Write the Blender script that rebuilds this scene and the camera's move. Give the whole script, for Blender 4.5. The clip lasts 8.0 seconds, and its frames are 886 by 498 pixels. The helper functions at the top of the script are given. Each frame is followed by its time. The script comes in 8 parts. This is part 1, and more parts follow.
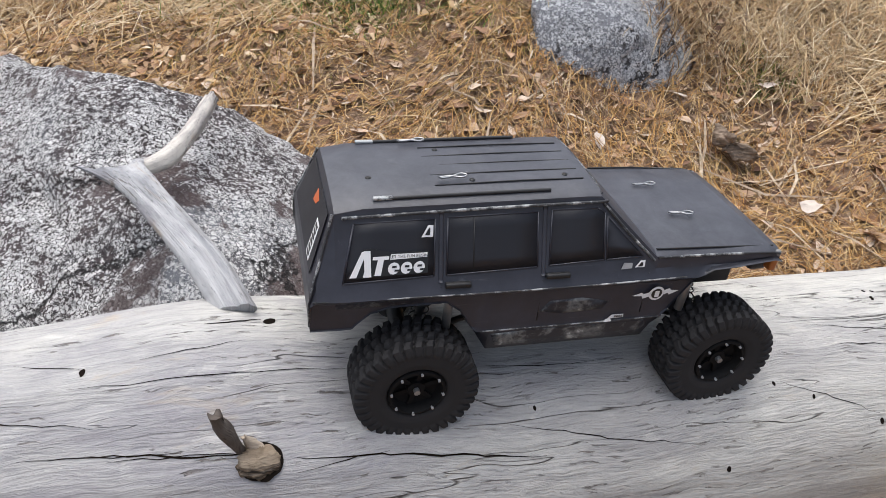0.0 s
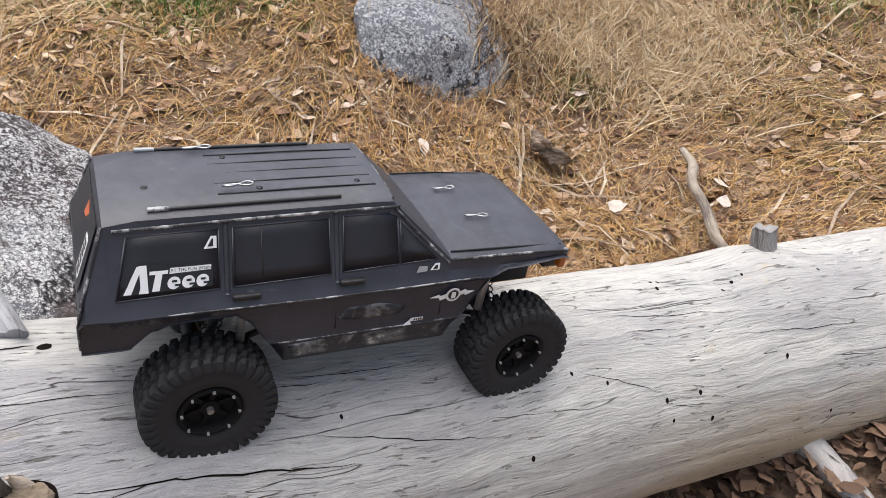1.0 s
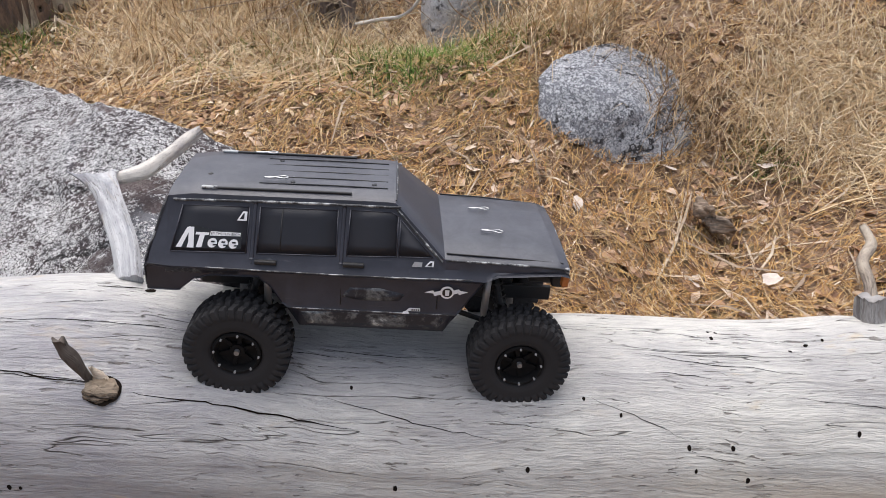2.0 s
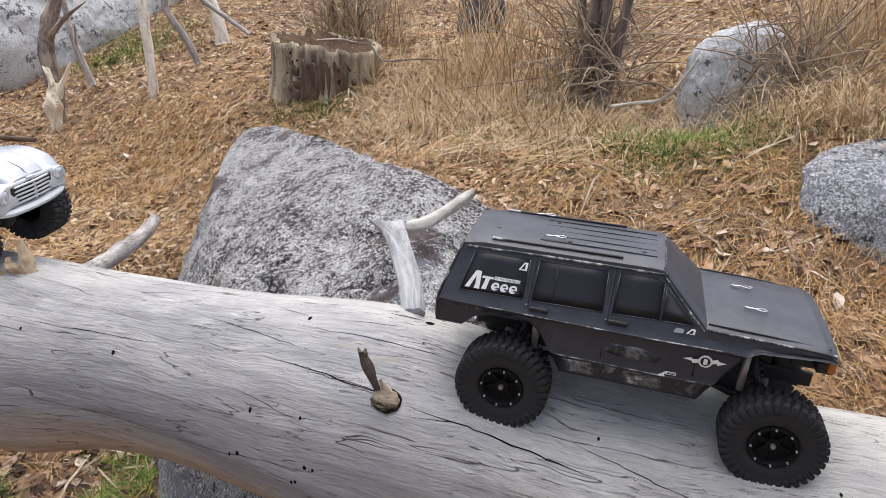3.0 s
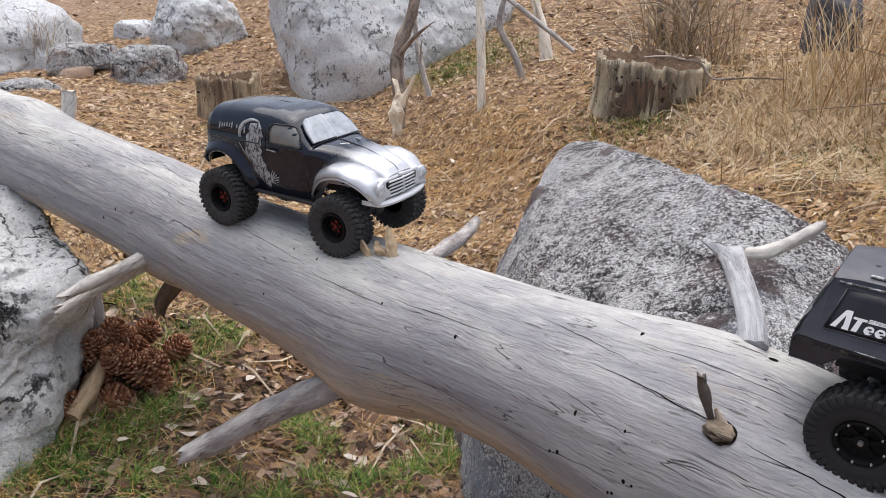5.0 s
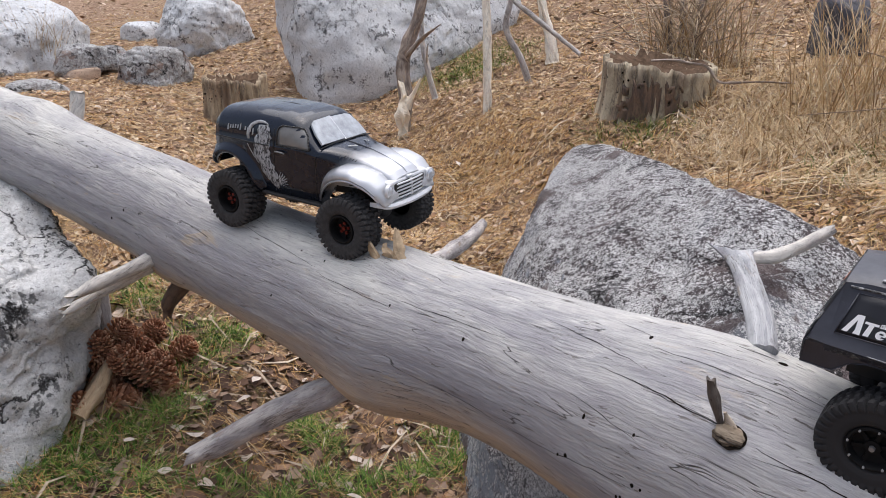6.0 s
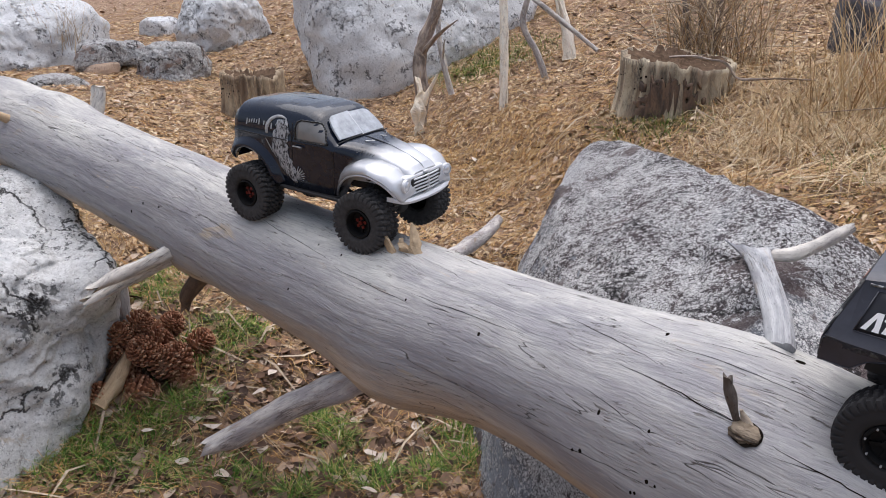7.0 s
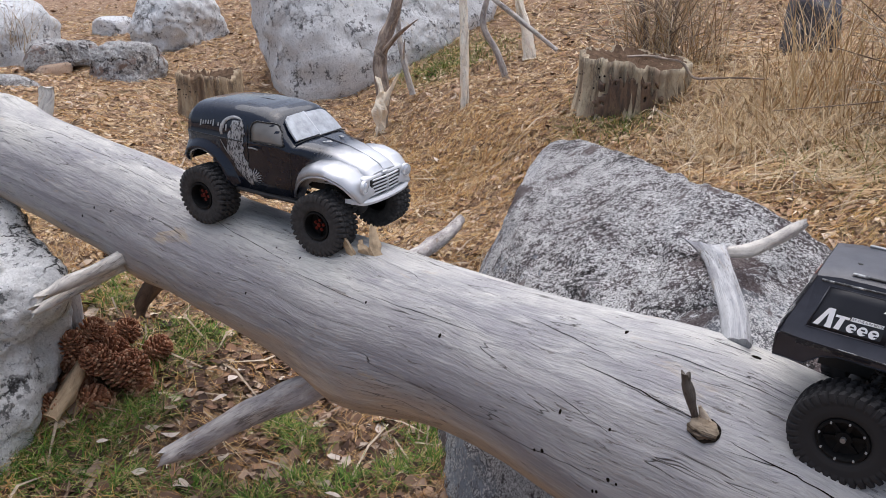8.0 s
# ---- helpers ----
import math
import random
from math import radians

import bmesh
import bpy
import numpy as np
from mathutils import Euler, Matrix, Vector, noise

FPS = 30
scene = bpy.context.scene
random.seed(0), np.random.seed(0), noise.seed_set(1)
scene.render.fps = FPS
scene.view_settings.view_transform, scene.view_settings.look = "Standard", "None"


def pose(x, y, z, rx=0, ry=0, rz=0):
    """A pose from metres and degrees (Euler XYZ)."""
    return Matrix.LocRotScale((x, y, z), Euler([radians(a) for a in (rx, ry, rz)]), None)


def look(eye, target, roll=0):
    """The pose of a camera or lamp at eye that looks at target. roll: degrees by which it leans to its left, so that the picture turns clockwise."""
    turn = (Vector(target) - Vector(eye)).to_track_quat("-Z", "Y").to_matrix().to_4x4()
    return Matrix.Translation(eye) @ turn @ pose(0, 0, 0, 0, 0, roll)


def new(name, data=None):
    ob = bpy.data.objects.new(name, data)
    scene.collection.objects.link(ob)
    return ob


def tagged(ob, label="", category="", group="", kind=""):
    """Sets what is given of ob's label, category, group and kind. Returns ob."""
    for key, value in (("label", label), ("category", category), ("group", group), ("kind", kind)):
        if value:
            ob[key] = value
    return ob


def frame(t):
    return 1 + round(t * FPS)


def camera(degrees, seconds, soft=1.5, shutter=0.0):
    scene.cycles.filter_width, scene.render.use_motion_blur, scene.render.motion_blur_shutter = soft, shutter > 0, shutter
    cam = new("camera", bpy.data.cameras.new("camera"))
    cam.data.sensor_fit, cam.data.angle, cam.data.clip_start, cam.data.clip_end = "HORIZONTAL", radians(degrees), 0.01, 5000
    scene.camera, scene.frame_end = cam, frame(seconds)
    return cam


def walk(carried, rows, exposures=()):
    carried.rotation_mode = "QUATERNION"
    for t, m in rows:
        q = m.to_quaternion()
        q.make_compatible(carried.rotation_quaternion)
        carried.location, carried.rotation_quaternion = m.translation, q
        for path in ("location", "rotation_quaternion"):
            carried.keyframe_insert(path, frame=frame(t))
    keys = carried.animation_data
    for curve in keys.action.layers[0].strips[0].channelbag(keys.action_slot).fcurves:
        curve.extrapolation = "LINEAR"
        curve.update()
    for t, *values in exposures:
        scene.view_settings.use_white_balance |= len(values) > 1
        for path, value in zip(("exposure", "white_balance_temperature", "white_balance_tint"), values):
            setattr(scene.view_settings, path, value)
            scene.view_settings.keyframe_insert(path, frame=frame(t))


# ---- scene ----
cam = camera(63.9, 8.0, soft=0.5)
PATH = [
    (0, (0.0, -0.214, 1.384), (0.089, 1.437, 0.258), 3.6),
    (0.2, (0.015, -0.212, 1.383), (0.178, 1.433, 0.257), 4.1),
    (0.4, (0.032, -0.205, 1.39), (0.346, 1.431, 0.282), 5.6),
    (0.5, (0.044, -0.204, 1.393), (0.435, 1.426, 0.303), 6.4),
    (0.6, (0.039, -0.202, 1.385), (0.453, 1.43, 0.305), 5.5),
    (0.8, (0.041, -0.205, 1.382), (0.529, 1.372, 0.253), 8.1),
    (1, (0.053, -0.216, 1.386), (0.547, 1.399, 0.314), 9.0),
    (1.2, (0.105, -0.237, 1.382), (0.436, 1.458, 0.374), 7.5),
    (2.3, (0.346, -0.385, 1.395), (-0.047, 1.35, 0.481), 1.7),
    (2.5, (0.317, -0.407, 1.397), (-0.167, 1.323, 0.519), 0.9),
    (3, (0.291, -0.448, 1.406), (-0.574, 1.183, 0.636), 1.5),
    (3.5, (0.279, -0.486, 1.408), (-0.909, 0.949, 0.681), -0.5),
    (4, (0.251, -0.51, 1.41), (-1.152, 0.712, 0.676), -1.5),
    (4.5, (0.242, -0.516, 1.408), (-1.247, 0.603, 0.679), -1.1),
    (4.7, (0.245, -0.511, 1.407), (-1.23, 0.622, 0.672), -1.0),
    (6, (0.24, -0.516, 1.406), (-1.245, 0.61, 0.681), -0.8),
    (6.5, (0.241, -0.523, 1.406), (-1.249, 0.581, 0.658), -0.7),
    (7, (0.242, -0.521, 1.406), (-1.265, 0.57, 0.671), -0.8),
    (7.5, (0.239, -0.513, 1.404), (-1.246, 0.603, 0.664), -0.8),
    (8, (0.239, -0.509, 1.404), (-1.207, 0.661, 0.668), -0.5),
]
walk(cam, [(t, look(eye, target, roll)) for t, eye, target, roll in PATH],
     exposures=[(0, 0.36, 6350, 10), (1, 0.46, 6450, 11), (2.5, 0.42, 6350, 12), (4.5, 0.36, 6340, 11), (6.5, 0.23, 6270, 13), (8, 0.22, 6200, 13)])

# ---------------------------------------------------------------- light: a bright overcast day
world = bpy.data.worlds.new("overcast")
scene.world = world
world.use_nodes = True
wn, wl = world.node_tree.nodes, world.node_tree.links
sky = wn.new("ShaderNodeTexSky")
sky.sky_type, sky.sun_disc = "NISHITA", False
sky.sun_elevation, sky.sun_rotation = radians(75), radians(-35)
sky.dust_density = 4.0
haze = wn.new("ShaderNodeHueSaturation")
haze.inputs["Saturation"].default_value = 0.6
wl.new(sky.outputs[0], haze.inputs["Color"])
wl.new(haze.outputs[0], wn["Background"].inputs["Color"])
wn["Background"].inputs["Strength"].default_value = 0.15
sun_data = bpy.data.lights.new("sun", "SUN")
sun_data.energy, sun_data.angle, sun_data.color = 2.0, radians(80), (1.0, 0.97, 0.93)
sun = new("sun", sun_data)
sun.matrix_world = look((-0.78, 1.71, 5.0), (0, 0.6, 0))


# ---------------------------------------------------------------- mesh helpers
def mesh_of(name, bm, mat, smooth=True):
    me = bpy.data.meshes.new(name)
    bm.to_mesh(me)
    bm.free()
    me.materials.append(mat)
    if smooth:
        me.shade_smooth()
    return me


def part(name, bm, mat, parent=None, label="", smooth=True):
    ob = new(name, mesh_of(name, bm, mat, smooth))
    ob.parent = parent
    return tagged(ob, label)


def arrays(name, verts, faces, mat, smooth=False):
    """One mesh from arrays: verts (n, 3), faces (m, k)."""
    me = bpy.data.meshes.new(name)
    verts, faces = np.asarray(verts, np.float32), np.asarray(faces, np.int32)
    m, k = faces.shape
    me.vertices.add(len(verts)), me.loops.add(m * k), me.polygons.add(m)
    me.vertices.foreach_set("co", verts.ravel())
    me.loops.foreach_set("vertex_index", faces.ravel())
    me.polygons.foreach_set("loop_start", np.arange(0, m * k, k, dtype=np.int32))
    me.update(calc_edges=True)
    me.materials.append(mat)
    if smooth:
        me.shade_smooth()
    return me


def empty(name, m=None):
    ob = new(name)
    ob.empty_display_size = 0.05
    if m is not None:
        ob.matrix_basis = m
    return ob


def add_box(bm, c, size, bevel=0.0, m=None, seg=2):
    r = bmesh.ops.create_cube(bm, size=1.0)
    vs = r["verts"]
    bmesh.ops.scale(bm, vec=size, verts=vs)
    bmesh.ops.translate(bm, vec=c, verts=vs)
    if bevel:
        es = list({e for v in vs for e in v.link_edges})
        r = bmesh.ops.bevel(bm, geom=es, offset=bevel, segments=seg, affect="EDGES", profile=0.6)
        vs = list({v for f in r["faces"] for v in f.verts} | {v for v in vs if v.is_valid})
    if m is not None:
        bmesh.ops.transform(bm, matrix=m, verts=[v for v in vs if v.is_valid])
    return vs


def add_cyl(bm, a, b, r0, r1=None, n=16):
    a, b = Vector(a), Vector(b)
    d = b - a
    m = Matrix.Translation((a + b) / 2) @ d.to_track_quat("Z", "Y").to_matrix().to_4x4()
    return bmesh.ops.create_cone(bm, cap_ends=True, segments=n, radius1=r0, radius2=r0 if r1 is None else r1,
                                 depth=d.length, matrix=m)["verts"]


def lathe(bm, profile, n=48, axis="Y", m=None):
    """profile: (radius, along) pairs, turned round the axis."""
    rings = []
    for r, h in profile:
        ring = []
        for i in range(n):
            a = 2 * math.pi * i / n
            co = Vector((r * math.cos(a), h, r * math.sin(a))) if axis == "Y" else Vector((r * math.cos(a), r * math.sin(a), h))
            ring.append(bm.verts.new(m @ co if m is not None else co))
        rings.append(ring)
    for p, q in zip(rings, rings[1:]):
        for i in range(n):
            bm.faces.new((p[i], p[(i + 1) % n], q[(i + 1) % n], q[i]))
    return rings


def spline(points, n):
    """n points along a smooth curve (Catmull-Rom) through rows of numbers."""
    p = np.array(points, float)
    p = np.vstack([2 * p[0] - p[1], p, 2 * p[-1] - p[-2]])
    out = []
    for u in np.linspace(0, len(p) - 3 - 1e-6, n):
        i = int(u)
        t = u - i
        a, b, c, d = p[i:i + 4]
        out.append(0.5 * (2 * b + (c - a) * t + (2 * a - 5 * b + 4 * c - d) * t * t + (3 * b - a - 3 * c + d) * t ** 3))
    return np.array(out)


def limb(bm, points, n=24, k=12, rough=0.15, freq=30.0, seed=0, ragged=0.0, uv=True):
    """A tapering, knobbly stick through rows (x, y, z, radius); closed at both ends; ragged: splinters at its far end."""
    path = spline(points, n)
    lay = bm.loops.layers.uv.verify() if uv else None
    rings = []
    up = Vector((0.13, 0.21, 1)).normalized()
    for i in range(n):
        c = Vector(path[i][:3])
        t = Vector(path[min(i + 1, n - 1)][:3]) - Vector(path[max(i - 1, 0)][:3])
        t.normalize()
        side = t.cross(up).normalized()
        top = side.cross(t)
        ring = []
        for j in range(k):
            a = 2 * math.pi * j / k
            d = side * math.cos(a) + top * math.sin(a)
            r = path[i][3] * (1 + rough * noise.noise(c * freq * 0.35 + d * 1.3 + Vector((seed, 0, 0))))
            co = c + d * max(r, 0.0006)
            if ragged and i == n - 1:
                co += t * ragged * random.uniform(-0.2, 1.0)
            ring.append(bm.verts.new(co))
        rings.append(ring)
    for i in range(n - 1):
        for j in range(k):
            f = bm.faces.new((rings[i][j], rings[i][(j + 1) % k], rings[i + 1][(j + 1) % k], rings[i + 1][j]))
            if lay:
                for lp, (ii, jj) in zip(f.loops, ((i, j), (i, j + 1), (i + 1, j + 1), (i + 1, j))):
                    s = sum((Vector(path[q + 1][:3]) - Vector(path[q][:3])).length for q in range(ii))
                    lp[lay].uv = (s, jj / k * 2 * math.pi * path[ii][3])
    for ring, s in ((rings[0], -1), (rings[-1], 1)):
        c = bm.verts.new(sum((v.co for v in ring), Vector()) / k)
        for j in range(k):
            bm.faces.new((ring[j], c, ring[(j + 1) % k]) if s > 0 else (ring[(j + 1) % k], c, ring[j]))
    bm.normal_update()
    return rings


# ---------------------------------------------------------------- materials
class Nodes:
    """Short hand for one procedural material."""

    def __init__(self, name):
        self.mat = bpy.data.materials.new(name)
        self.mat.use_nodes = True
        self.t = self.mat.node_tree
        self.b = self.t.nodes["Principled BSDF"]
        self.co = self.t.nodes.new("ShaderNodeTexCoord")

    def n(self, kind, **inputs):
        node = self.t.nodes.new("ShaderNode" + kind)
        for k, v in inputs.items():
            sock = node.inputs[k.replace("_", " ")]
            if isinstance(v, bpy.types.NodeSocket):
                self.t.links.new(v, sock)
            else:
                sock.default_value = v
        return node

    def place(self, space="Object", scale=(1, 1, 1)):
        return self.n("Mapping", Vector=self.co.outputs[space], Scale=scale).outputs[0]

    def noise(self, vec, scale, detail=4.0, rough=0.6, distort=0.0):
        return self.n("TexNoise", Vector=vec, Scale=scale, Detail=detail, Roughness=rough, Distortion=distort).outputs[0]

    def ramp(self, fac, stops):
        node = self.n("ValToRGB", Fac=fac)
        els = node.color_ramp.elements
        while len(els) < len(stops):
            els.new(0.5)
        for e, (p, c) in zip(els, stops):
            e.position, e.color = p, (*c, 1) if len(c) == 3 else c
        return node.outputs[0]

    def mask(self, fac, lo, hi):
        node = self.n("MapRange", Value=fac)
        node.inputs["From Min"].default_value, node.inputs["From Max"].default_value = lo, hi
        return node.outputs[0]

    def mix(self, fac, a, b, blend="MIX"):
        node = self.t.nodes.new("ShaderNodeMix")
        node.data_type, node.blend_type = "RGBA", blend
        for sock, v in ((node.inputs[0], fac), (node.inputs[6], a), (node.inputs[7], b)):
            if isinstance(v, bpy.types.NodeSocket):
                self.t.links.new(v, sock)
            else:
                sock.default_value = (*v, 1) if isinstance(v, tuple) else v
        return node.outputs[2]

    def math(self, op, a, b):
        node = self.t.nodes.new("ShaderNodeMath")
        node.operation = op
        for sock, v in zip(node.inputs, (a, b)):
            if isinstance(v, bpy.types.NodeSocket):
                self.t.links.new(v, sock)
            else:
                sock.default_value = v
        return node.outputs[0]

    def done(self, color=None, rough=None, bump=None, dist=0.002, strength=0.6, metal=0.0, spec=0.5):
        for key, v in (("Base Color", color), ("Roughness", rough)):
            if isinstance(v, bpy.types.NodeSocket):
                self.t.links.new(v, self.b.inputs[key])
            elif v is not None:
                self.b.inputs[key].default_value = (*v, 1) if isinstance(v, tuple) else v
        self.b.inputs["Metallic"].default_value = metal
        self.b.inputs["Specular IOR Level"].default_value = spec
        if bump is not None:
            bn = self.n("Bump", Height=bump, Distance=dist, Strength=strength)
            self.t.links.new(bn.outputs[0], self.b.inputs["Normal"])
        return self.mat


def wood_silver(name, pale, grey, warm, crack=0.5, dash=0.6, small=1.0):
    """Sun-bleached bare sticks and stumps; UV: x along the grain, y across, in metres."""
    k = Nodes(name)
    grain = k.noise(k.place("UV", (9, 330, 1)), 1.0, 7, 0.65, 0.25)
    band = k.noise(k.place("UV", (2.2, 42, 1)), 1.0, 6, 0.62, 0.6)
    patch = k.noise(k.place("UV", (1.1 * small, 4.2 * small, 1)), 1.0, 5, 0.58, 0.5)
    patch2 = k.noise(k.place("UV", (2.0 * small, 7.0 * small, 1)), 1.3, 4, 0.55, 0.6)
    dirt = k.noise(k.place("UV", (14 * small ** 0.5, 22 * small ** 0.5, 1)), 1.0, 5, 0.7, 0.3)
    c = k.mix(k.mask(patch, 0.44, 0.60), pale, grey)
    c = k.mix(k.math("MULTIPLY", k.mask(patch2, 0.57, 0.72), 0.7), c, warm)
    c = k.mix(k.math("MULTIPLY", k.mask(dirt, 0.48, 0.72), 0.35), c, tuple(v * 0.75 for v in grey))
    c = k.mix(k.math("MULTIPLY", k.mask(band, 0.52, 0.68), 0.13), c, tuple(v * 0.7 for v in grey))
    mott = k.noise(k.place("UV", (5.0 * small ** 0.5, 11.0 * small ** 0.5, 1)), 1.0, 7, 0.68, 0.9)
    c = k.mix(k.math("MULTIPLY", k.mask(mott, 0.50, 0.62), 0.55), c, tuple(v * w for v, w in zip(grey, (0.82, 0.77, 0.80))))
    c = k.mix(k.math("MULTIPLY", k.mask(mott, 0.44, 0.36), 0.35), c, tuple(min(0.85, v * 1.16) for v in pale))
    c = k.mix(k.math("MULTIPLY", k.mask(grain, 0.48, 0.30), 0.24), c, tuple(v * 0.5 for v in grey))
    pit = k.noise(k.place("UV", (70, 260, 1)), 1.0, 4, 0.7, 0.3)
    c = k.mix(k.math("MULTIPLY", k.mask(pit, 0.58, 0.66), 0.55), c, tuple(v * 0.42 for v in grey))
    short = k.noise(k.place("UV", (34, 430, 1)), 1.0, 2, 0.5, 0.9)
    gate2 = k.mask(k.noise(k.place("UV", (7, 16, 1)), 1.0, 3, 0.6), 0.46, 0.6)
    dashes = k.math("MULTIPLY", k.mask(short, dash, dash + 0.06), gate2)
    c = k.mix(k.math("MULTIPLY", dashes, 0.78), c, (0.12, 0.10, 0.085))
    lines = k.noise(k.place("UV", (1.7, 34, 1)), 1.0, 4, 0.5, 1.3)
    cr = k.mask(k.math("ABSOLUTE", k.math("SUBTRACT", lines, 0.5), 0.0), 0.0, 0.0028)
    gate = k.mask(k.noise(k.place("UV", (3.5, 12, 1)), 1.0, 2, 0.5), crack + 0.06, crack + 0.1)
    crk = k.math("MULTIPLY", k.math("SUBTRACT", 1.0, cr), gate)
    c = k.mix(crk, c, (0.045, 0.037, 0.03))
    h = k.math("ADD", k.math("MULTIPLY", grain, 0.5), k.math("MULTIPLY", band, 0.7))
    h = k.math("SUBTRACT", h, k.math("ADD", crk, k.math("MULTIPLY", dashes, 0.6)))
    return k.done(c, 0.8, h, 0.004, 0.8, spec=0.25)


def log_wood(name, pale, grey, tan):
    """The bleached trunk: pale top, a lower flank greyed by weather and painted shade, blue-grey weathered stretches, a
    tan strip where bark clung longest, fine carved grain, short checks.
    """
    k = Nodes(name)
    uv = k.co.outputs["UV"]
    wob = k.t.nodes.new("ShaderNodeVectorMath")
    wob.operation = "MULTIPLY_ADD"
    k.t.links.new(k.n("TexNoise", Vector=k.place("UV", (5, 9, 1)), Scale=1.0, Detail=3.0).outputs[1], wob.inputs[0])
    wob.inputs[1].default_value = (0.0, 0.035, 0.0)
    k.t.links.new(uv, wob.inputs[2])

    def on(sx, sy, detail, rough, distort=0.0):
        return k.noise(k.n("Mapping", Vector=wob.outputs[0], Scale=(sx, sy, 1)).outputs[0], 1.0, detail, rough, distort)

    patch = on(2.6, 8.0, 6, 0.62, 0.4)
    c = k.mix(k.mask(patch, 0.40, 0.62), pale, grey)
    blot = on(14, 30, 6, 0.7, 0.4)
    c = k.mix(k.math("MULTIPLY", k.mask(blot, 0.50, 0.66), 0.45), c, tuple(v * w for v, w in zip(grey, (0.78, 0.75, 0.80))))
    c = k.mix(k.math("MULTIPLY", k.mask(blot, 0.44, 0.34), 0.45), c, tuple(min(0.8, v * 1.22) for v in pale))
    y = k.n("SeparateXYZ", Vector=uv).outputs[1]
    # The lower flank's shade is painted in along with its weathered grey.
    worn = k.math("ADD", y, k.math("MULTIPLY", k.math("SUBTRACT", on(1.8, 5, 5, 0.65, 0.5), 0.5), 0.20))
    lit_top = k.math("MULTIPLY", k.mask(worn, 0.075, 0.17), k.mask(y, 0.55, 0.45))
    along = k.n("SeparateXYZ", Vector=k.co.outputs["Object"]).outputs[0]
    flank_shade = k.math("MULTIPLY", k.math("SUBTRACT", 1.0, lit_top), k.mask(k.math("ADD", along, k.math("MULTIPLY", patch, 0.5)), 0.35, 0.10))
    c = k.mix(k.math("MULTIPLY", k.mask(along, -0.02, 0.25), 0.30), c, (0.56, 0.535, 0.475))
    c = k.mix(k.math("MULTIPLY", flank_shade, 0.62), c, tuple(v * w for v, w in zip(grey, (0.72, 0.70, 0.74))))
    ragged = k.math("ADD", y, k.math("MULTIPLY", k.math("SUBTRACT", on(2.2, 6, 5, 0.65, 0.5), 0.5), 0.16))
    ragged = k.math("SUBTRACT", ragged, k.math("MULTIPLY", k.mask(along, 0.45, 0.85), 0.07))
    strip = k.math("MULTIPLY", k.mask(ragged, 0.915, 0.855), k.mask(y, 0.55, 0.62))
    c = k.mix(k.math("MULTIPLY", strip, 0.72), c, k.mix(k.mask(on(9, 40, 5, 0.6), 0.4, 0.62), tan, tuple(v * w for v, w in zip(tan, (1.25, 1.2, 1.1)))))
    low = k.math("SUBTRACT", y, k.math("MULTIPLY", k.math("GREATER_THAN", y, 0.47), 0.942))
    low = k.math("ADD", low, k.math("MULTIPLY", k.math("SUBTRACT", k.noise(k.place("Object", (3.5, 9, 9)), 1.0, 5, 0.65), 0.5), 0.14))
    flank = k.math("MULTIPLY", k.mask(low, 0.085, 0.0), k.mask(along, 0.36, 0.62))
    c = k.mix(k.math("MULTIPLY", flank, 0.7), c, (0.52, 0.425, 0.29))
    stain = on(5.0, 16, 5, 0.65, 0.8)
    c = k.mix(k.math("MULTIPLY", k.mask(stain, 0.63, 0.72), 0.55), c, (0.50, 0.385, 0.24))
    fibre = on(24, 330, 5, 0.66, 0.5)
    c = k.mix(k.math("MULTIPLY", k.mask(fibre, 0.48, 0.32), 0.36), c, tuple(v * 0.45 for v in grey))
    c = k.mix(k.math("MULTIPLY", k.mask(fibre, 0.54, 0.70), 0.22), c, tuple(min(0.82, v * 1.25) for v in pale))
    ridge = on(16, 90, 6, 0.68, 0.6)
    fleck = k.math("MULTIPLY", k.mask(on(30, 210, 4, 0.65, 0.3), 0.60, 0.64), k.mask(on(7, 18, 3, 0.6), 0.46, 0.58))
    c = k.mix(k.math("MULTIPLY", fleck, 0.75), c, (0.13, 0.11, 0.095))
    lines = on(2.4, 26, 3, 0.5, 0.35)
    slit = k.math("SUBTRACT", 1.0, k.mask(k.math("ABSOLUTE", k.math("SUBTRACT", lines, 0.5), 0.0), 0.0, 0.0050))
    slit = k.math("MULTIPLY", slit, k.mask(on(3.6, 15, 3, 0.6), 0.48, 0.53))
    c = k.mix(k.math("MULTIPLY", slit, 0.85), c, (0.05, 0.042, 0.035))
    h = k.math("ADD", k.math("MULTIPLY", fibre, 0.45), k.math("MULTIPLY", ridge, 0.9))
    h = k.math("SUBTRACT", h, k.math("ADD", k.math("MULTIPLY", slit, 0.9), k.math("MULTIPLY", fleck, 0.5)))
    return k.done(c, 0.82, h, 0.0055, 0.85, spec=0.2)


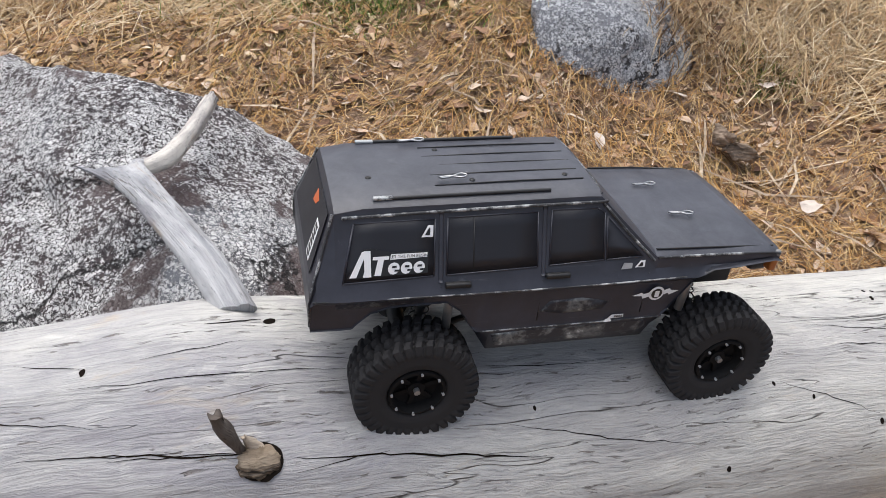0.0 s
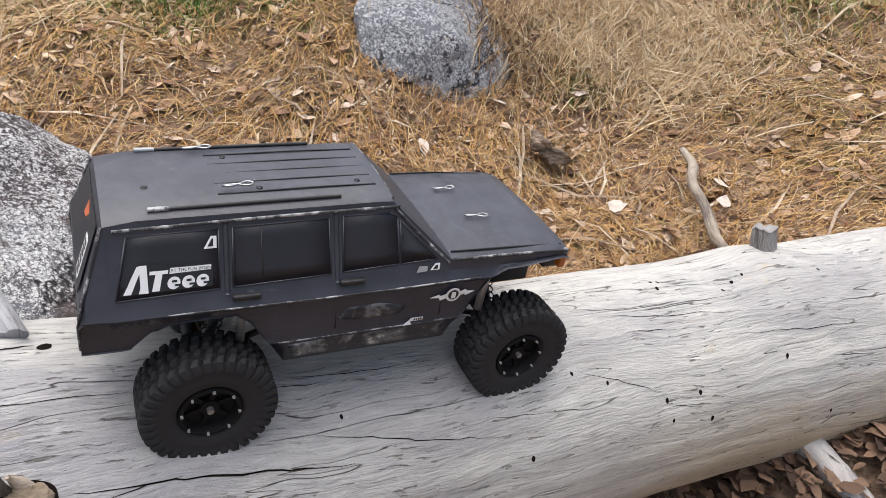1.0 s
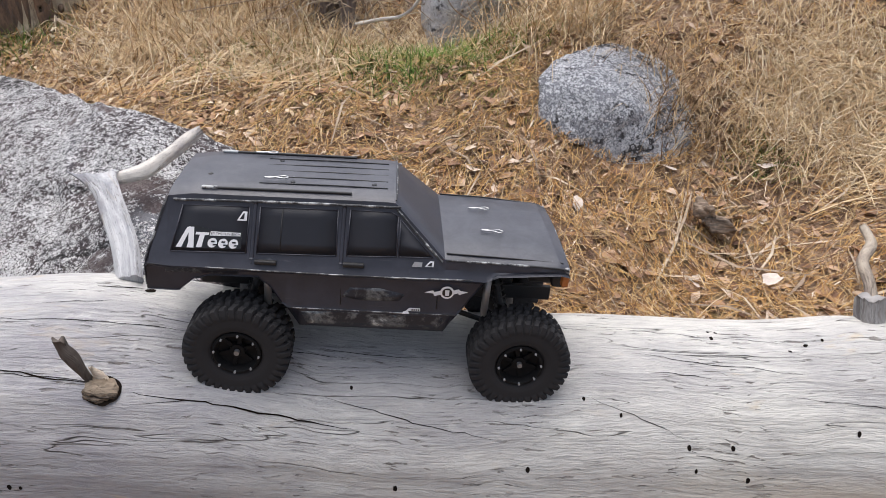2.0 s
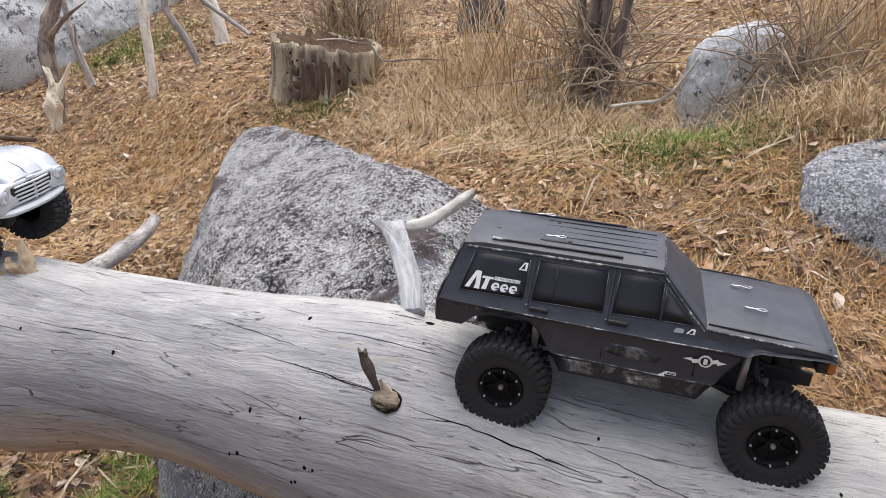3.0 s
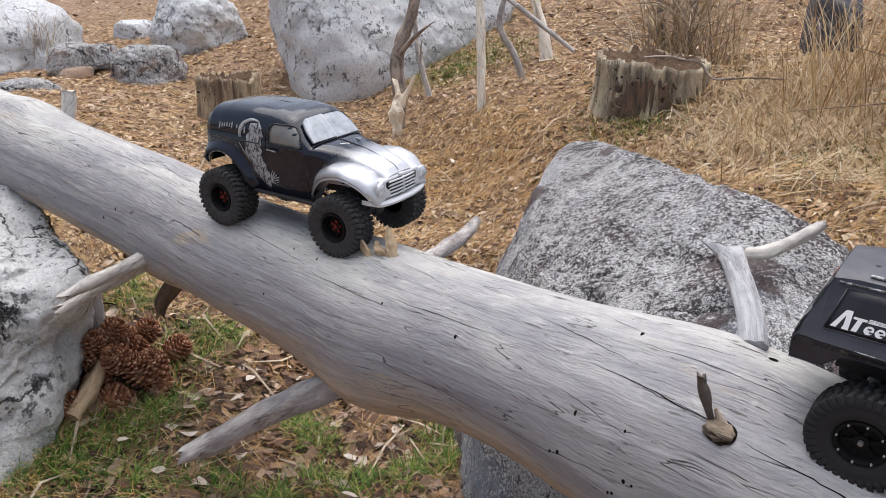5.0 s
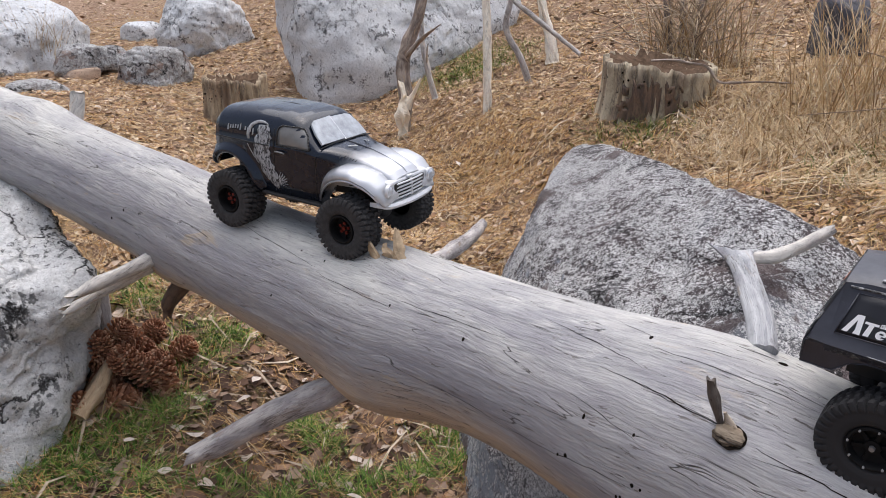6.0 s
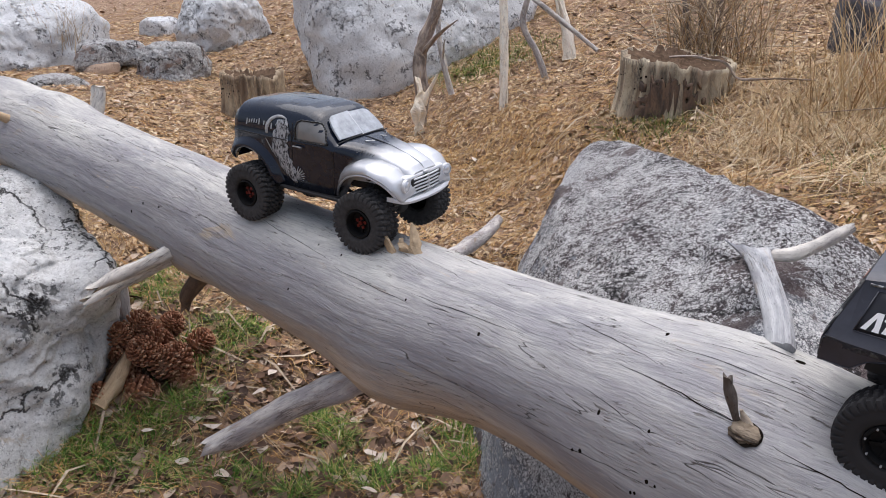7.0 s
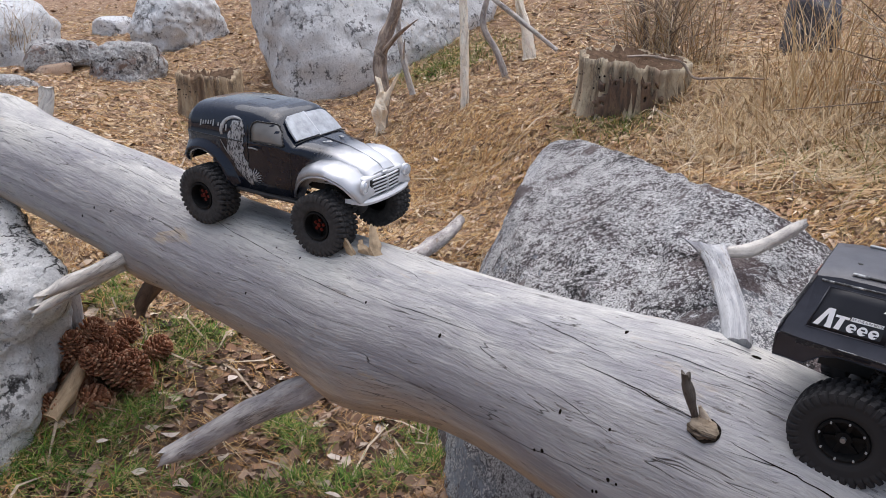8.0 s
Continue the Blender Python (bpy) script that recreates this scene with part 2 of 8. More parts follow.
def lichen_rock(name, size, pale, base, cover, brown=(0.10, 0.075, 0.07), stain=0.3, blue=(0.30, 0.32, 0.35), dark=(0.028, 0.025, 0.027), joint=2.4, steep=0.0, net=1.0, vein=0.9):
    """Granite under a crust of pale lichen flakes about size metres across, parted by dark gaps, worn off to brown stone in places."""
    k = Nodes(name)
    o = k.place("Object")

    def bent(amount, scale, detail):
        v = k.t.nodes.new("ShaderNodeVectorMath")
        v.operation = "MULTIPLY_ADD"
        k.t.links.new(k.n("TexNoise", Vector=o, Scale=scale, Detail=detail, Roughness=0.7).outputs[1], v.inputs[0])
        v.inputs[1].default_value = (amount, amount, amount)
        k.t.links.new(o, v.inputs[2])
        return v.outputs[0]

    def cells(vec, scale, feature):
        v = k.t.nodes.new("ShaderNodeTexVoronoi")
        v.feature = feature
        v.inputs["Scale"].default_value = scale
        k.t.links.new(vec, v.inputs["Vector"])
        return v

    w = bent(size * 2.6, 0.55 / size, 4.0)
    big = k.noise(o, 4.2, 6, 0.66, 0.5)
    mid = k.noise(o, 16.0, 6, 0.7, 0.4)
    c = k.mix(k.mask(mid, 0.38, 0.64), base, tuple(0.55 * v for v in base))
    c = k.mix(k.math("MULTIPLY", k.mask(k.noise(o, 2.1, 4, 0.6, 0.3), 0.54, 0.66), 0.75), c, blue)
    spread = k.math("ADD", k.math("MULTIPLY", big, 0.95), k.math("MULTIPLY", mid, 1.05))
    # Steep faces: bluish shade painted over blue-grey stone, with fewer pale flakes.
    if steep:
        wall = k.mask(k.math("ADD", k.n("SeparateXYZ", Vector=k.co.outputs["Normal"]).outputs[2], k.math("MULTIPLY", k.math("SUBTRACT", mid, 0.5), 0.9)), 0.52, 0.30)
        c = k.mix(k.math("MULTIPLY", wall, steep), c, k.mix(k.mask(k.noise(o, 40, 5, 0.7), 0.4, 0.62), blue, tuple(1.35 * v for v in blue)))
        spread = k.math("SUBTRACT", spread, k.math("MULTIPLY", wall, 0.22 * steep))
    flakes = 0.0
    for q, (sc, less) in enumerate(((1.0, 0.0), (2.3, 0.14))):
        rnd = k.n("SeparateXYZ", Vector=cells(w, sc / size, "F1").outputs["Color"]).outputs[q]
        gap = k.mask(cells(w, sc / size, "DISTANCE_TO_EDGE").outputs["Distance"], 0.04, 0.15)
        gap = k.math("ADD", k.math("MULTIPLY", gap, net), 1.0 - net)
        on = k.mask(k.math("ADD", k.math("MULTIPLY", rnd, 0.55), spread), 1.60 + less - 0.62 * cover, 1.64 + less - 0.62 * cover)
        one = k.math("MULTIPLY", on, gap)
        c = k.mix(k.math("MULTIPLY", one, 0.92), c, k.mix(rnd, tuple(0.72 * v for v in pale), pale))
        flakes = k.math("MAXIMUM", one, flakes)
    soot = k.math("ADD", k.math("MULTIPLY", k.noise(o, 0.45 / size, 6, 0.8), 0.62), k.math("MULTIPLY", k.noise(o, 7.0, 5, 0.65, 0.6), 0.38))
    c = k.mix(k.math("MULTIPLY", k.mask(soot, 0.545, 0.58), 0.85), c, dark)
    bare = k.mask(k.math("ADD", k.noise(o, 2.7, 7, 0.72, 0.5), k.math("MULTIPLY", k.math("SUBTRACT", mid, 0.5), 0.25)), 0.72 - 0.28 * stain, 0.76 - 0.28 * stain)
    c = k.mix(k.math("MULTIPLY", bare, 0.88), c, k.mix(k.mask(mid, 0.4, 0.6), brown, tuple(1.6 * v for v in brown)))
    grit = k.noise(o, 1.4 / size, 4, 0.75)
    c = k.mix(k.math("MULTIPLY", k.mask(grit, 0.45, 0.34), 0.45), c, (0.05, 0.045, 0.05))
    cleft = cells(bent(0.30, 4.0, 6.0), joint, "DISTANCE_TO_EDGE").outputs["Distance"]
    cleft = k.math("MULTIPLY", k.mask(cleft, 0.016, 0.004), k.mask(k.noise(o, 3.3, 3), 0.45, 0.52))
    c = k.mix(k.math("MULTIPLY", cleft, vein), c, (0.022, 0.02, 0.02))
    h = k.math("ADD", k.math("MULTIPLY", flakes, 0.5), k.math("MULTIPLY", grit, 0.35))
    h = k.math("ADD", h, k.math("SUBTRACT", k.math("MULTIPLY", mid, 1.6), k.math("MULTIPLY", cleft, 1.33 * vein)))
    return k.done(c, 0.9, h, size * 0.8, 0.9, spec=0.2)


def granite(name, pale, grey, dark, cover=0.5, brown=(0.12, 0.085, 0.075), cell=1.0, black=0.5, stain=0.5, vein_cover=0.5):
    """Weathered granite: grey ground, a crust of pale lichen in small cells, black lichen specks, brown stains, hairline joints."""
    k = Nodes(name)
    o = k.place("Object")
    speck = k.noise(o, 210 * cell, 3, 0.75)
    crust = k.noise(o, 46 * cell, 7, 0.78, 0.3)
    big = k.noise(o, 3.2, 6, 0.62, 0.5)
    big2 = k.noise(o, 8.0, 6, 0.66, 0.5)
    c = k.mix(k.mask(big, 0.40, 0.62), grey, tuple(0.68 * v for v in grey))
    edge = k.math("ADD", k.math("MULTIPLY", crust, 0.6), k.math("SUBTRACT", k.math("MULTIPLY", k.math("ADD", big2, big), 0.52), 0.17))
    c = k.mix(k.math("MULTIPLY", k.mask(edge, 0.83 - 0.36 * cover, 0.87 - 0.36 * cover), 0.93), c, pale)
    dk = k.math("ADD", k.math("MULTIPLY", k.noise(o, 62 * cell, 6, 0.8), 0.62), k.math("MULTIPLY", k.noise(o, 6.0, 5, 0.65, 0.6), 0.38))
    c = k.mix(k.math("MULTIPLY", k.mask(dk, 0.70 - 0.3 * black, 0.735 - 0.3 * black), 0.9), c, dark)
    bz = k.mask(k.noise(o, 2.3, 7, 0.7, 0.5), 0.74 - 0.28 * stain, 0.80 - 0.28 * stain)
    c = k.mix(k.math("MULTIPLY", bz, 0.85), c, brown)
    c = k.mix(k.math("MULTIPLY", k.mask(speck, 0.60, 0.66), 0.45), c, pale)
    c = k.mix(k.math("MULTIPLY", k.mask(speck, 0.42, 0.34), 0.6), c, (0.05, 0.05, 0.055))
    wob = k.n("TexNoise", Vector=o, Scale=5.0, Detail=6.0, Roughness=0.7)
    add = k.t.nodes.new("ShaderNodeVectorMath")
    add.operation = "MULTIPLY_ADD"
    k.t.links.new(wob.outputs[1], add.inputs[0])
    add.inputs[1].default_value = (0.35, 0.35, 0.35)
    k.t.links.new(o, add.inputs[2])
    vor = k.t.nodes.new("ShaderNodeTexVoronoi")
    vor.feature = "DISTANCE_TO_EDGE"
    vor.inputs["Scale"].default_value = 2.6
    k.t.links.new(add.outputs[0], vor.inputs["Vector"])
    crack = k.math("MULTIPLY", k.mask(vor.outputs["Distance"], 0.014, 0.004), k.mask(k.noise(o, 3.3, 3), 0.46, 0.54))
    c = k.mix(k.math("MULTIPLY", crack, 0.85), c, (0.03, 0.03, 0.03))
    warp = k.t.nodes.new("ShaderNodeVectorMath")
    warp.operation = "MULTIPLY_ADD"
    k.t.links.new(k.n("TexNoise", Vector=o, Scale=30.0 * cell, Detail=5.0, Roughness=0.7).outputs[1], warp.inputs[0])
    warp.inputs[1].default_value = (0.07 / cell, 0.07 / cell, 0.05 / cell)
    k.t.links.new(o, warp.inputs[2])
    flake = k.t.nodes.new("ShaderNodeTexVoronoi")
    flake.feature = "DISTANCE_TO_EDGE"
    flake.inputs["Scale"].default_value = 34.0 * cell
    k.t.links.new(warp.outputs[0], flake.inputs["Vector"])
    vein = k.math("MULTIPLY", k.mask(flake.outputs["Distance"], 0.11, 0.03), k.mask(k.noise(o, 7.0, 5, 0.7), 0.62 - 0.3 * vein_cover, 0.68 - 0.3 * vein_cover))
    vein = k.math("MULTIPLY", vein, k.mask(k.noise(o, 75 * cell, 4, 0.7), 0.46, 0.54))
    c = k.mix(k.math("MULTIPLY", vein, 0.8), c, dark)
    crack = k.math("ADD", crack, k.math("MULTIPLY", vein, 0.35))
    h = k.math("ADD", k.math("MULTIPLY", crust, 0.9), k.math("MULTIPLY", speck, 0.35))
    h = k.math("ADD", h, k.math("SUBTRACT", k.math("MULTIPLY", big2, 1.2), k.math("MULTIPLY", crack, 0.8)))
    return k.done(c, 0.88, h, 0.007, 0.85, spec=0.25)


def varied(name, stops, rough=0.8, spec=0.3, scale=90.0, trans=0.0):
    """Small scattered pieces: each takes its own tone."""
    k = Nodes(name)
    g = k.t.nodes.new("ShaderNodeNewGeometry")
    c = k.ramp(g.outputs["Random Per Island"], stops)
    f = k.noise(k.place("Object"), scale, 4, 0.6)
    c = k.mix(k.mask(f, 0.35, 0.75), c, k.mix(0.45, c, (0.02, 0.015, 0.01)))
    return k.done(c, rough, f, 0.001, 0.3, spec=spec)


def plain(name, color, rough=0.5, metal=0.0, spec=0.5, scale=60.0, amount=0.3, bump=0.0003):
    k = Nodes(name)
    f = k.noise(k.place("Object"), scale, 6, 0.65)
    c = k.mix(k.math("MULTIPLY", k.mask(f, 0.35, 0.75), amount), color, tuple(v * 0.45 for v in color))
    r = k.math("ADD", rough - 0.08, k.math("MULTIPLY", k.noise(k.place("Object"), scale * 0.4, 3), 0.16))
    return k.done(c, r, f, bump, 0.5, metal=metal, spec=spec)


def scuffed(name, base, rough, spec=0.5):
    """Matt black painted shell with pale rubbed places, fine scratches and dusty tops that carry a painted sky sheen.
    """
    k = Nodes(name)
    o = k.place("Object")
    f = k.noise(o, 22, 6, 0.7)
    fine = k.noise(o, 180, 5, 0.7)
    c = k.mix(k.mask(f, 0.4, 0.7), base, tuple(v * 1.55 + 0.004 for v in base))
    scr = k.noise(k.place("Object", (14, 14, 260)), 1.0, 3, 0.6, 0.6)
    c = k.mix(k.math("MULTIPLY", k.mask(scr, 0.67, 0.74), 0.25), c, (0.16, 0.16, 0.165))
    # Upward faces lightened: dusty, with the sky's sheen painted in too.
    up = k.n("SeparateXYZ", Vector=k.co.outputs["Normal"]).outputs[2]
    dust_sheen = k.math("MULTIPLY", k.mask(up, 0.55, 0.95), k.math("ADD", 0.25, k.math("MULTIPLY", k.mask(k.noise(o, 34, 6, 0.75, 0.4), 0.38, 0.68), 0.5)))
    c = k.mix(k.math("MULTIPLY", dust_sheen, 0.44), c, (0.155, 0.16, 0.178))
    wear = k.math("MULTIPLY", k.mask(k.noise(o, 55, 6, 0.8), 0.62, 0.68), k.mask(k.noise(o, 9, 3), 0.52, 0.68))
    c = k.mix(k.math("MULTIPLY", wear, 0.5), c, (0.3, 0.31, 0.31))
    k.b.inputs["Coat Weight"].default_value = 0.25
    k.b.inputs["Coat Roughness"].default_value = 0.32
    return k.done(c, k.math("ADD", rough, k.math("MULTIPLY", f, 0.18)), fine, 0.0002, 0.5, spec=spec)


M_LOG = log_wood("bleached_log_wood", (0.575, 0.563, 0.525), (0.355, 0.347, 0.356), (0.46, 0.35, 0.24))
M_STICK = wood_silver("bleached_stick_wood", (0.66, 0.62, 0.56), (0.34, 0.32, 0.31), (0.42, 0.29, 0.19), 0.5, 0.57, small=7.0)
M_BRANCH = wood_silver("grey_branch_wood", (0.56, 0.525, 0.49), (0.35, 0.325, 0.32), (0.30, 0.21, 0.15), 0.42, 0.53, small=7.0)
M_RAW = wood_silver("broken_wood", (0.56, 0.42, 0.27), (0.40, 0.28, 0.17), (0.3, 0.18, 0.09), 0.47, 0.55, small=7.0)
M_TORN = plain("torn_pale_wood", (0.90, 0.80, 0.64), 0.75, scale=60, amount=0.35, spec=0.3, bump=0.002)
M_SPLINTER = plain("torn_tan_wood", (0.60, 0.45, 0.29), 0.75, scale=70, amount=0.9, spec=0.3, bump=0.002)
M_PLANK = wood_silver("split_stump_wood", (0.50, 0.40, 0.27), (0.25, 0.175, 0.115), (0.09, 0.055, 0.035), 0.38, 0.5, small=2.5)
M_DARKWOOD = wood_silver("dark_weathered_wood", (0.40, 0.345, 0.275), (0.235, 0.195, 0.16), (0.23, 0.14, 0.085), 0.42, 0.53, small=7.0)
M_STUB = wood_silver("dark_stub_wood", (0.125, 0.105, 0.09), (0.065, 0.052, 0.045), (0.05, 0.037, 0.03), 0.4, 0.48, small=14.0)
M_WEDGE = wood_silver("tan_knot_wedge_wood", (0.46, 0.39, 0.31), (0.30, 0.24, 0.185), (0.16, 0.10, 0.065), 0.42, 0.52, small=10.0)
M_GREYSTUB = wood_silver("grey_stub_wood", (0.34, 0.325, 0.31), (0.22, 0.205, 0.20), (0.2, 0.16, 0.13), 0.4, 0.5, small=9.0)
M_KNOT = wood_silver("brown_knot_wood", (0.30, 0.24, 0.175), (0.13, 0.092, 0.06), (0.10, 0.06, 0.035), 0.42, 0.5, small=9.0)
M_BARK = wood_silver("brown_bark", (0.19, 0.125, 0.085), (0.10, 0.07, 0.055), (0.15, 0.085, 0.05), 0.42, 0.5, small=7.0)
M_SAPPALE = wood_silver("barkless_pale_wood", (0.88, 0.82, 0.70), (0.84, 0.75, 0.61), (0.20, 0.125, 0.08), 0.46, 0.55, small=6.0)
M_SAPBARK = wood_silver("peeling_sapling_bark", (0.42, 0.35, 0.29), (0.19, 0.145, 0.12), (0.46, 0.31, 0.18), 0.4, 0.5, small=7.0)
M_HOLE = plain("hole_dark", (0.012, 0.009, 0.007), 0.95, spec=0.05)
M_ROCK = lichen_rock("lichened_granite", 0.0058, (0.74, 0.735, 0.725), (0.095, 0.080, 0.080), 0.74, (0.078, 0.058, 0.056), 0.62, (0.30, 0.325, 0.355), (0.04, 0.034, 0.037), 2.4, 0.9)
M_ROCK_FAR = lichen_rock("far_pale_granite", 0.016, (0.86, 0.87, 0.88), (0.58, 0.595, 0.62), 1.12, (0.42, 0.38, 0.32), 0.25, (0.66, 0.69, 0.72), (0.06, 0.06, 0.065), 1.6, net=0.35, vein=0.4)
M_ROCK_TAN = lichen_rock("tan_grey_granite", 0.020, (0.70, 0.70, 0.69), (0.42, 0.39, 0.38), 0.95, (0.25, 0.19, 0.165), 0.60, (0.48, 0.50, 0.52), (0.07, 0.06, 0.062), 2.2)
M_ROCK_BLUE = lichen_rock("blue_grey_granite", 0.0085, (0.58, 0.59, 0.61), (0.22, 0.225, 0.245), 0.80, (0.13, 0.11, 0.11), 0.2, (0.26, 0.275, 0.31))
M_ROCK_NEAR = lichen_rock("flaking_white_granite", 0.0095, (0.70, 0.70, 0.69), (0.40, 0.385, 0.37), 1.15, (0.34, 0.29, 0.225), 0.52, (0.52, 0.53, 0.535), (0.07, 0.07, 0.07), 2.6, net=0.22)
M_ROCK_SPECK = lichen_rock("speckled_granite", 0.012, (0.80, 0.81, 0.83), (0.52, 0.53, 0.55), 1.0, (0.18, 0.15, 0.14), 0.15, (0.40, 0.42, 0.46), net=0.5, vein=0.3)
M_STONE_TAN = granite("tan_sandstone", (0.60, 0.47, 0.36), (0.52, 0.38, 0.28), (0.2, 0.14, 0.1), 0.3, (0.36, 0.25, 0.18), 0.6, 0.2, 0.3, 0.2)
M_ROCK_DARK = granite("dark_rock", (0.26, 0.25, 0.26), (0.10, 0.10, 0.115), (0.035, 0.035, 0.04), 0.35, (0.07, 0.055, 0.055), 0.6, 0.5, 0.5)


def soil():
    k = Nodes("needle_covered_soil")
    o = k.place("Object")
    fine = k.noise(o, 120, 6, 0.75, 0.8)
    mid = k.noise(o, 22, 6, 0.7, 0.6)
    big = k.noise(o, 1.7, 4, 0.6, 0.3)
    c = k.ramp(mid, [(0.30, (0.07, 0.045, 0.033)), (0.43, (0.25, 0.165, 0.11)), (0.54, (0.42, 0.29, 0.20)), (0.72, (0.60, 0.46, 0.35))])
    c = k.mix(k.mask(big, 0.45, 0.65), c, k.mix(0.5, c, (0.30, 0.19, 0.12)))
    c = k.mix(k.math("MULTIPLY", k.mask(fine, 0.5, 0.35), 0.8), c, (0.085, 0.05, 0.035))
    moss = k.math("MULTIPLY", k.mask(k.noise(o, 2.6, 5, 0.65, 0.4), 0.54, 0.66), k.mask(k.noise(o, 30, 4, 0.7), 0.42, 0.58))
    c = k.mix(k.math("MULTIPLY", moss, 0.4), c, (0.30, 0.29, 0.085))
    return k.done(c, 0.95, k.math("ADD", mid, fine), 0.012, 0.9, spec=0.1)


M_SOIL = soil()
M_NEEDLE = varied("dry_pine_needles", [(0.0, (0.17, 0.075, 0.03)), (0.22, (0.40, 0.20, 0.065)), (0.5, (0.58, 0.335, 0.11)), (0.75, (0.64, 0.43, 0.19)), (0.86, (0.70, 0.52, 0.29)), (0.93, (0.16, 0.08, 0.045)), (1.0, (0.10, 0.05, 0.03))])
M_STRAW = varied("dry_straw", [(0.0, (0.36, 0.22, 0.11)), (0.4, (0.62, 0.43, 0.22)), (0.75, (0.76, 0.60, 0.38)), (0.9, (0.84, 0.72, 0.52)), (1.0, (0.30, 0.20, 0.12))])
M_LEAF = varied("dead_leaves", [(0.0, (0.09, 0.045, 0.03)), (0.2, (0.25, 0.14, 0.085)), (0.5, (0.46, 0.28, 0.17)), (0.8, (0.60, 0.42, 0.285)), (1.0, (0.74, 0.62, 0.51))], scale=45.0)
M_CRUMB = varied("crumbled_leaf_litter", [(0.0, (0.14, 0.075, 0.045)), (0.25, (0.36, 0.215, 0.12)), (0.6, (0.58, 0.40, 0.23)), (0.9, (0.72, 0.56, 0.37)), (1.0, (0.78, 0.66, 0.49))], scale=45.0)
# Darker dead leaves: damp, and with the log's shade put into their colour.
M_LEAF_SHADED = varied("damp_shaded_leaves", [(0.0, (0.045, 0.025, 0.018)), (0.4, (0.13, 0.072, 0.046)), (0.8, (0.26, 0.16, 0.105)), (0.95, (0.45, 0.33, 0.25)), (1.0, (0.66, 0.56, 0.46))], scale=45.0)
M_SCRAP = varied("leaf_scraps", [(0.0, (0.08, 0.045, 0.03)), (0.2, (0.24, 0.13, 0.08)), (0.4, (0.54, 0.36, 0.23)), (0.65, (0.70, 0.52, 0.37)), (0.9, (0.82, 0.66, 0.51)), (1.0, (0.86, 0.77, 0.65))], scale=45.0)
M_FLAKE = varied("bark_flakes", [(0.0, (0.05, 0.03, 0.022)), (0.5, (0.15, 0.09, 0.058)), (1.0, (0.32, 0.20, 0.13))], scale=60.0)
M_DULLSTRAW = varied("dull_brown_straw", [(0.0, (0.16, 0.095, 0.05)), (0.5, (0.34, 0.22, 0.12)), (0.85, (0.54, 0.39, 0.22)), (1.0, (0.66, 0.52, 0.34))])
M_MOSS = varied("yellow_moss", [(0.0, (0.16, 0.15, 0.03)), (0.5, (0.34, 0.30, 0.07)), (1.0, (0.48, 0.38, 0.13))], scale=30.0)
M_GOLDMOSS = varied("golden_moss", [(0.0, (0.34, 0.19, 0.05)), (0.5, (0.58, 0.36, 0.12)), (1.0, (0.66, 0.47, 0.20))], scale=30.0)
M_GRASS = varied("green_grass", [(0.0, (0.035, 0.085, 0.012)), (0.4, (0.10, 0.215, 0.028)), (0.7, (0.21, 0.32, 0.05)), (0.88, (0.36, 0.36, 0.10)), (1.0, (0.50, 0.40, 0.19))], scale=30.0)
M_TWIG = varied("grey_brown_twigs", [(0.0, (0.22, 0.155, 0.11)), (0.5, (0.44, 0.345, 0.25)), (1.0, (0.66, 0.55, 0.41))], scale=60.0)
M_CONE = varied("pine_cone_scales", [(0.0, (0.20, 0.08, 0.045)), (0.5, (0.43, 0.19, 0.10)), (1.0, (0.66, 0.42, 0.27))], scale=150.0)
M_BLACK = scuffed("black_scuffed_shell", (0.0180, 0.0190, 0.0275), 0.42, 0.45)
M_WINDOW_BLACK = plain("black_painted_window", (0.0150, 0.0155, 0.0205), 0.46, amount=0.3, scale=40, spec=0.4)
M_TRIM = plain("black_plastic_trim", (0.016, 0.016, 0.017), 0.55, amount=0.3)
M_RUBBER = plain("dusty_black_rubber", (0.030, 0.029, 0.030), 0.85, spec=0.2, scale=80, amount=-1.4)
M_RUBBER_DUSTY = plain("dust_greyed_rubber", (0.062, 0.060, 0.060), 0.9, spec=0.15, scale=120, amount=0.9, bump=0.0008)
M_STEEL = plain("steel", (0.45, 0.45, 0.45), 0.35, metal=1.0)
M_WHITE = plain("white_vinyl", (0.78, 0.78, 0.78), 0.4, amount=0.12)
M_INK = plain("black_vinyl", (0.01, 0.01, 0.01), 0.35)
M_ORANGE = plain("orange_vinyl", (0.6, 0.13, 0.03), 0.4)
M_GREYPRINT = plain("grey_print", (0.34, 0.34, 0.345), 0.45, amount=0.5, scale=160)
M_RIM = plain("black_rim", (0.008, 0.008, 0.0085), 0.65, spec=0.15)
M_BOLT = plain("bright_bolt", (0.36, 0.36, 0.36), 0.4)
M_RED = plain("red_anodised", (0.15, 0.018, 0.014), 0.35, metal=0.6)


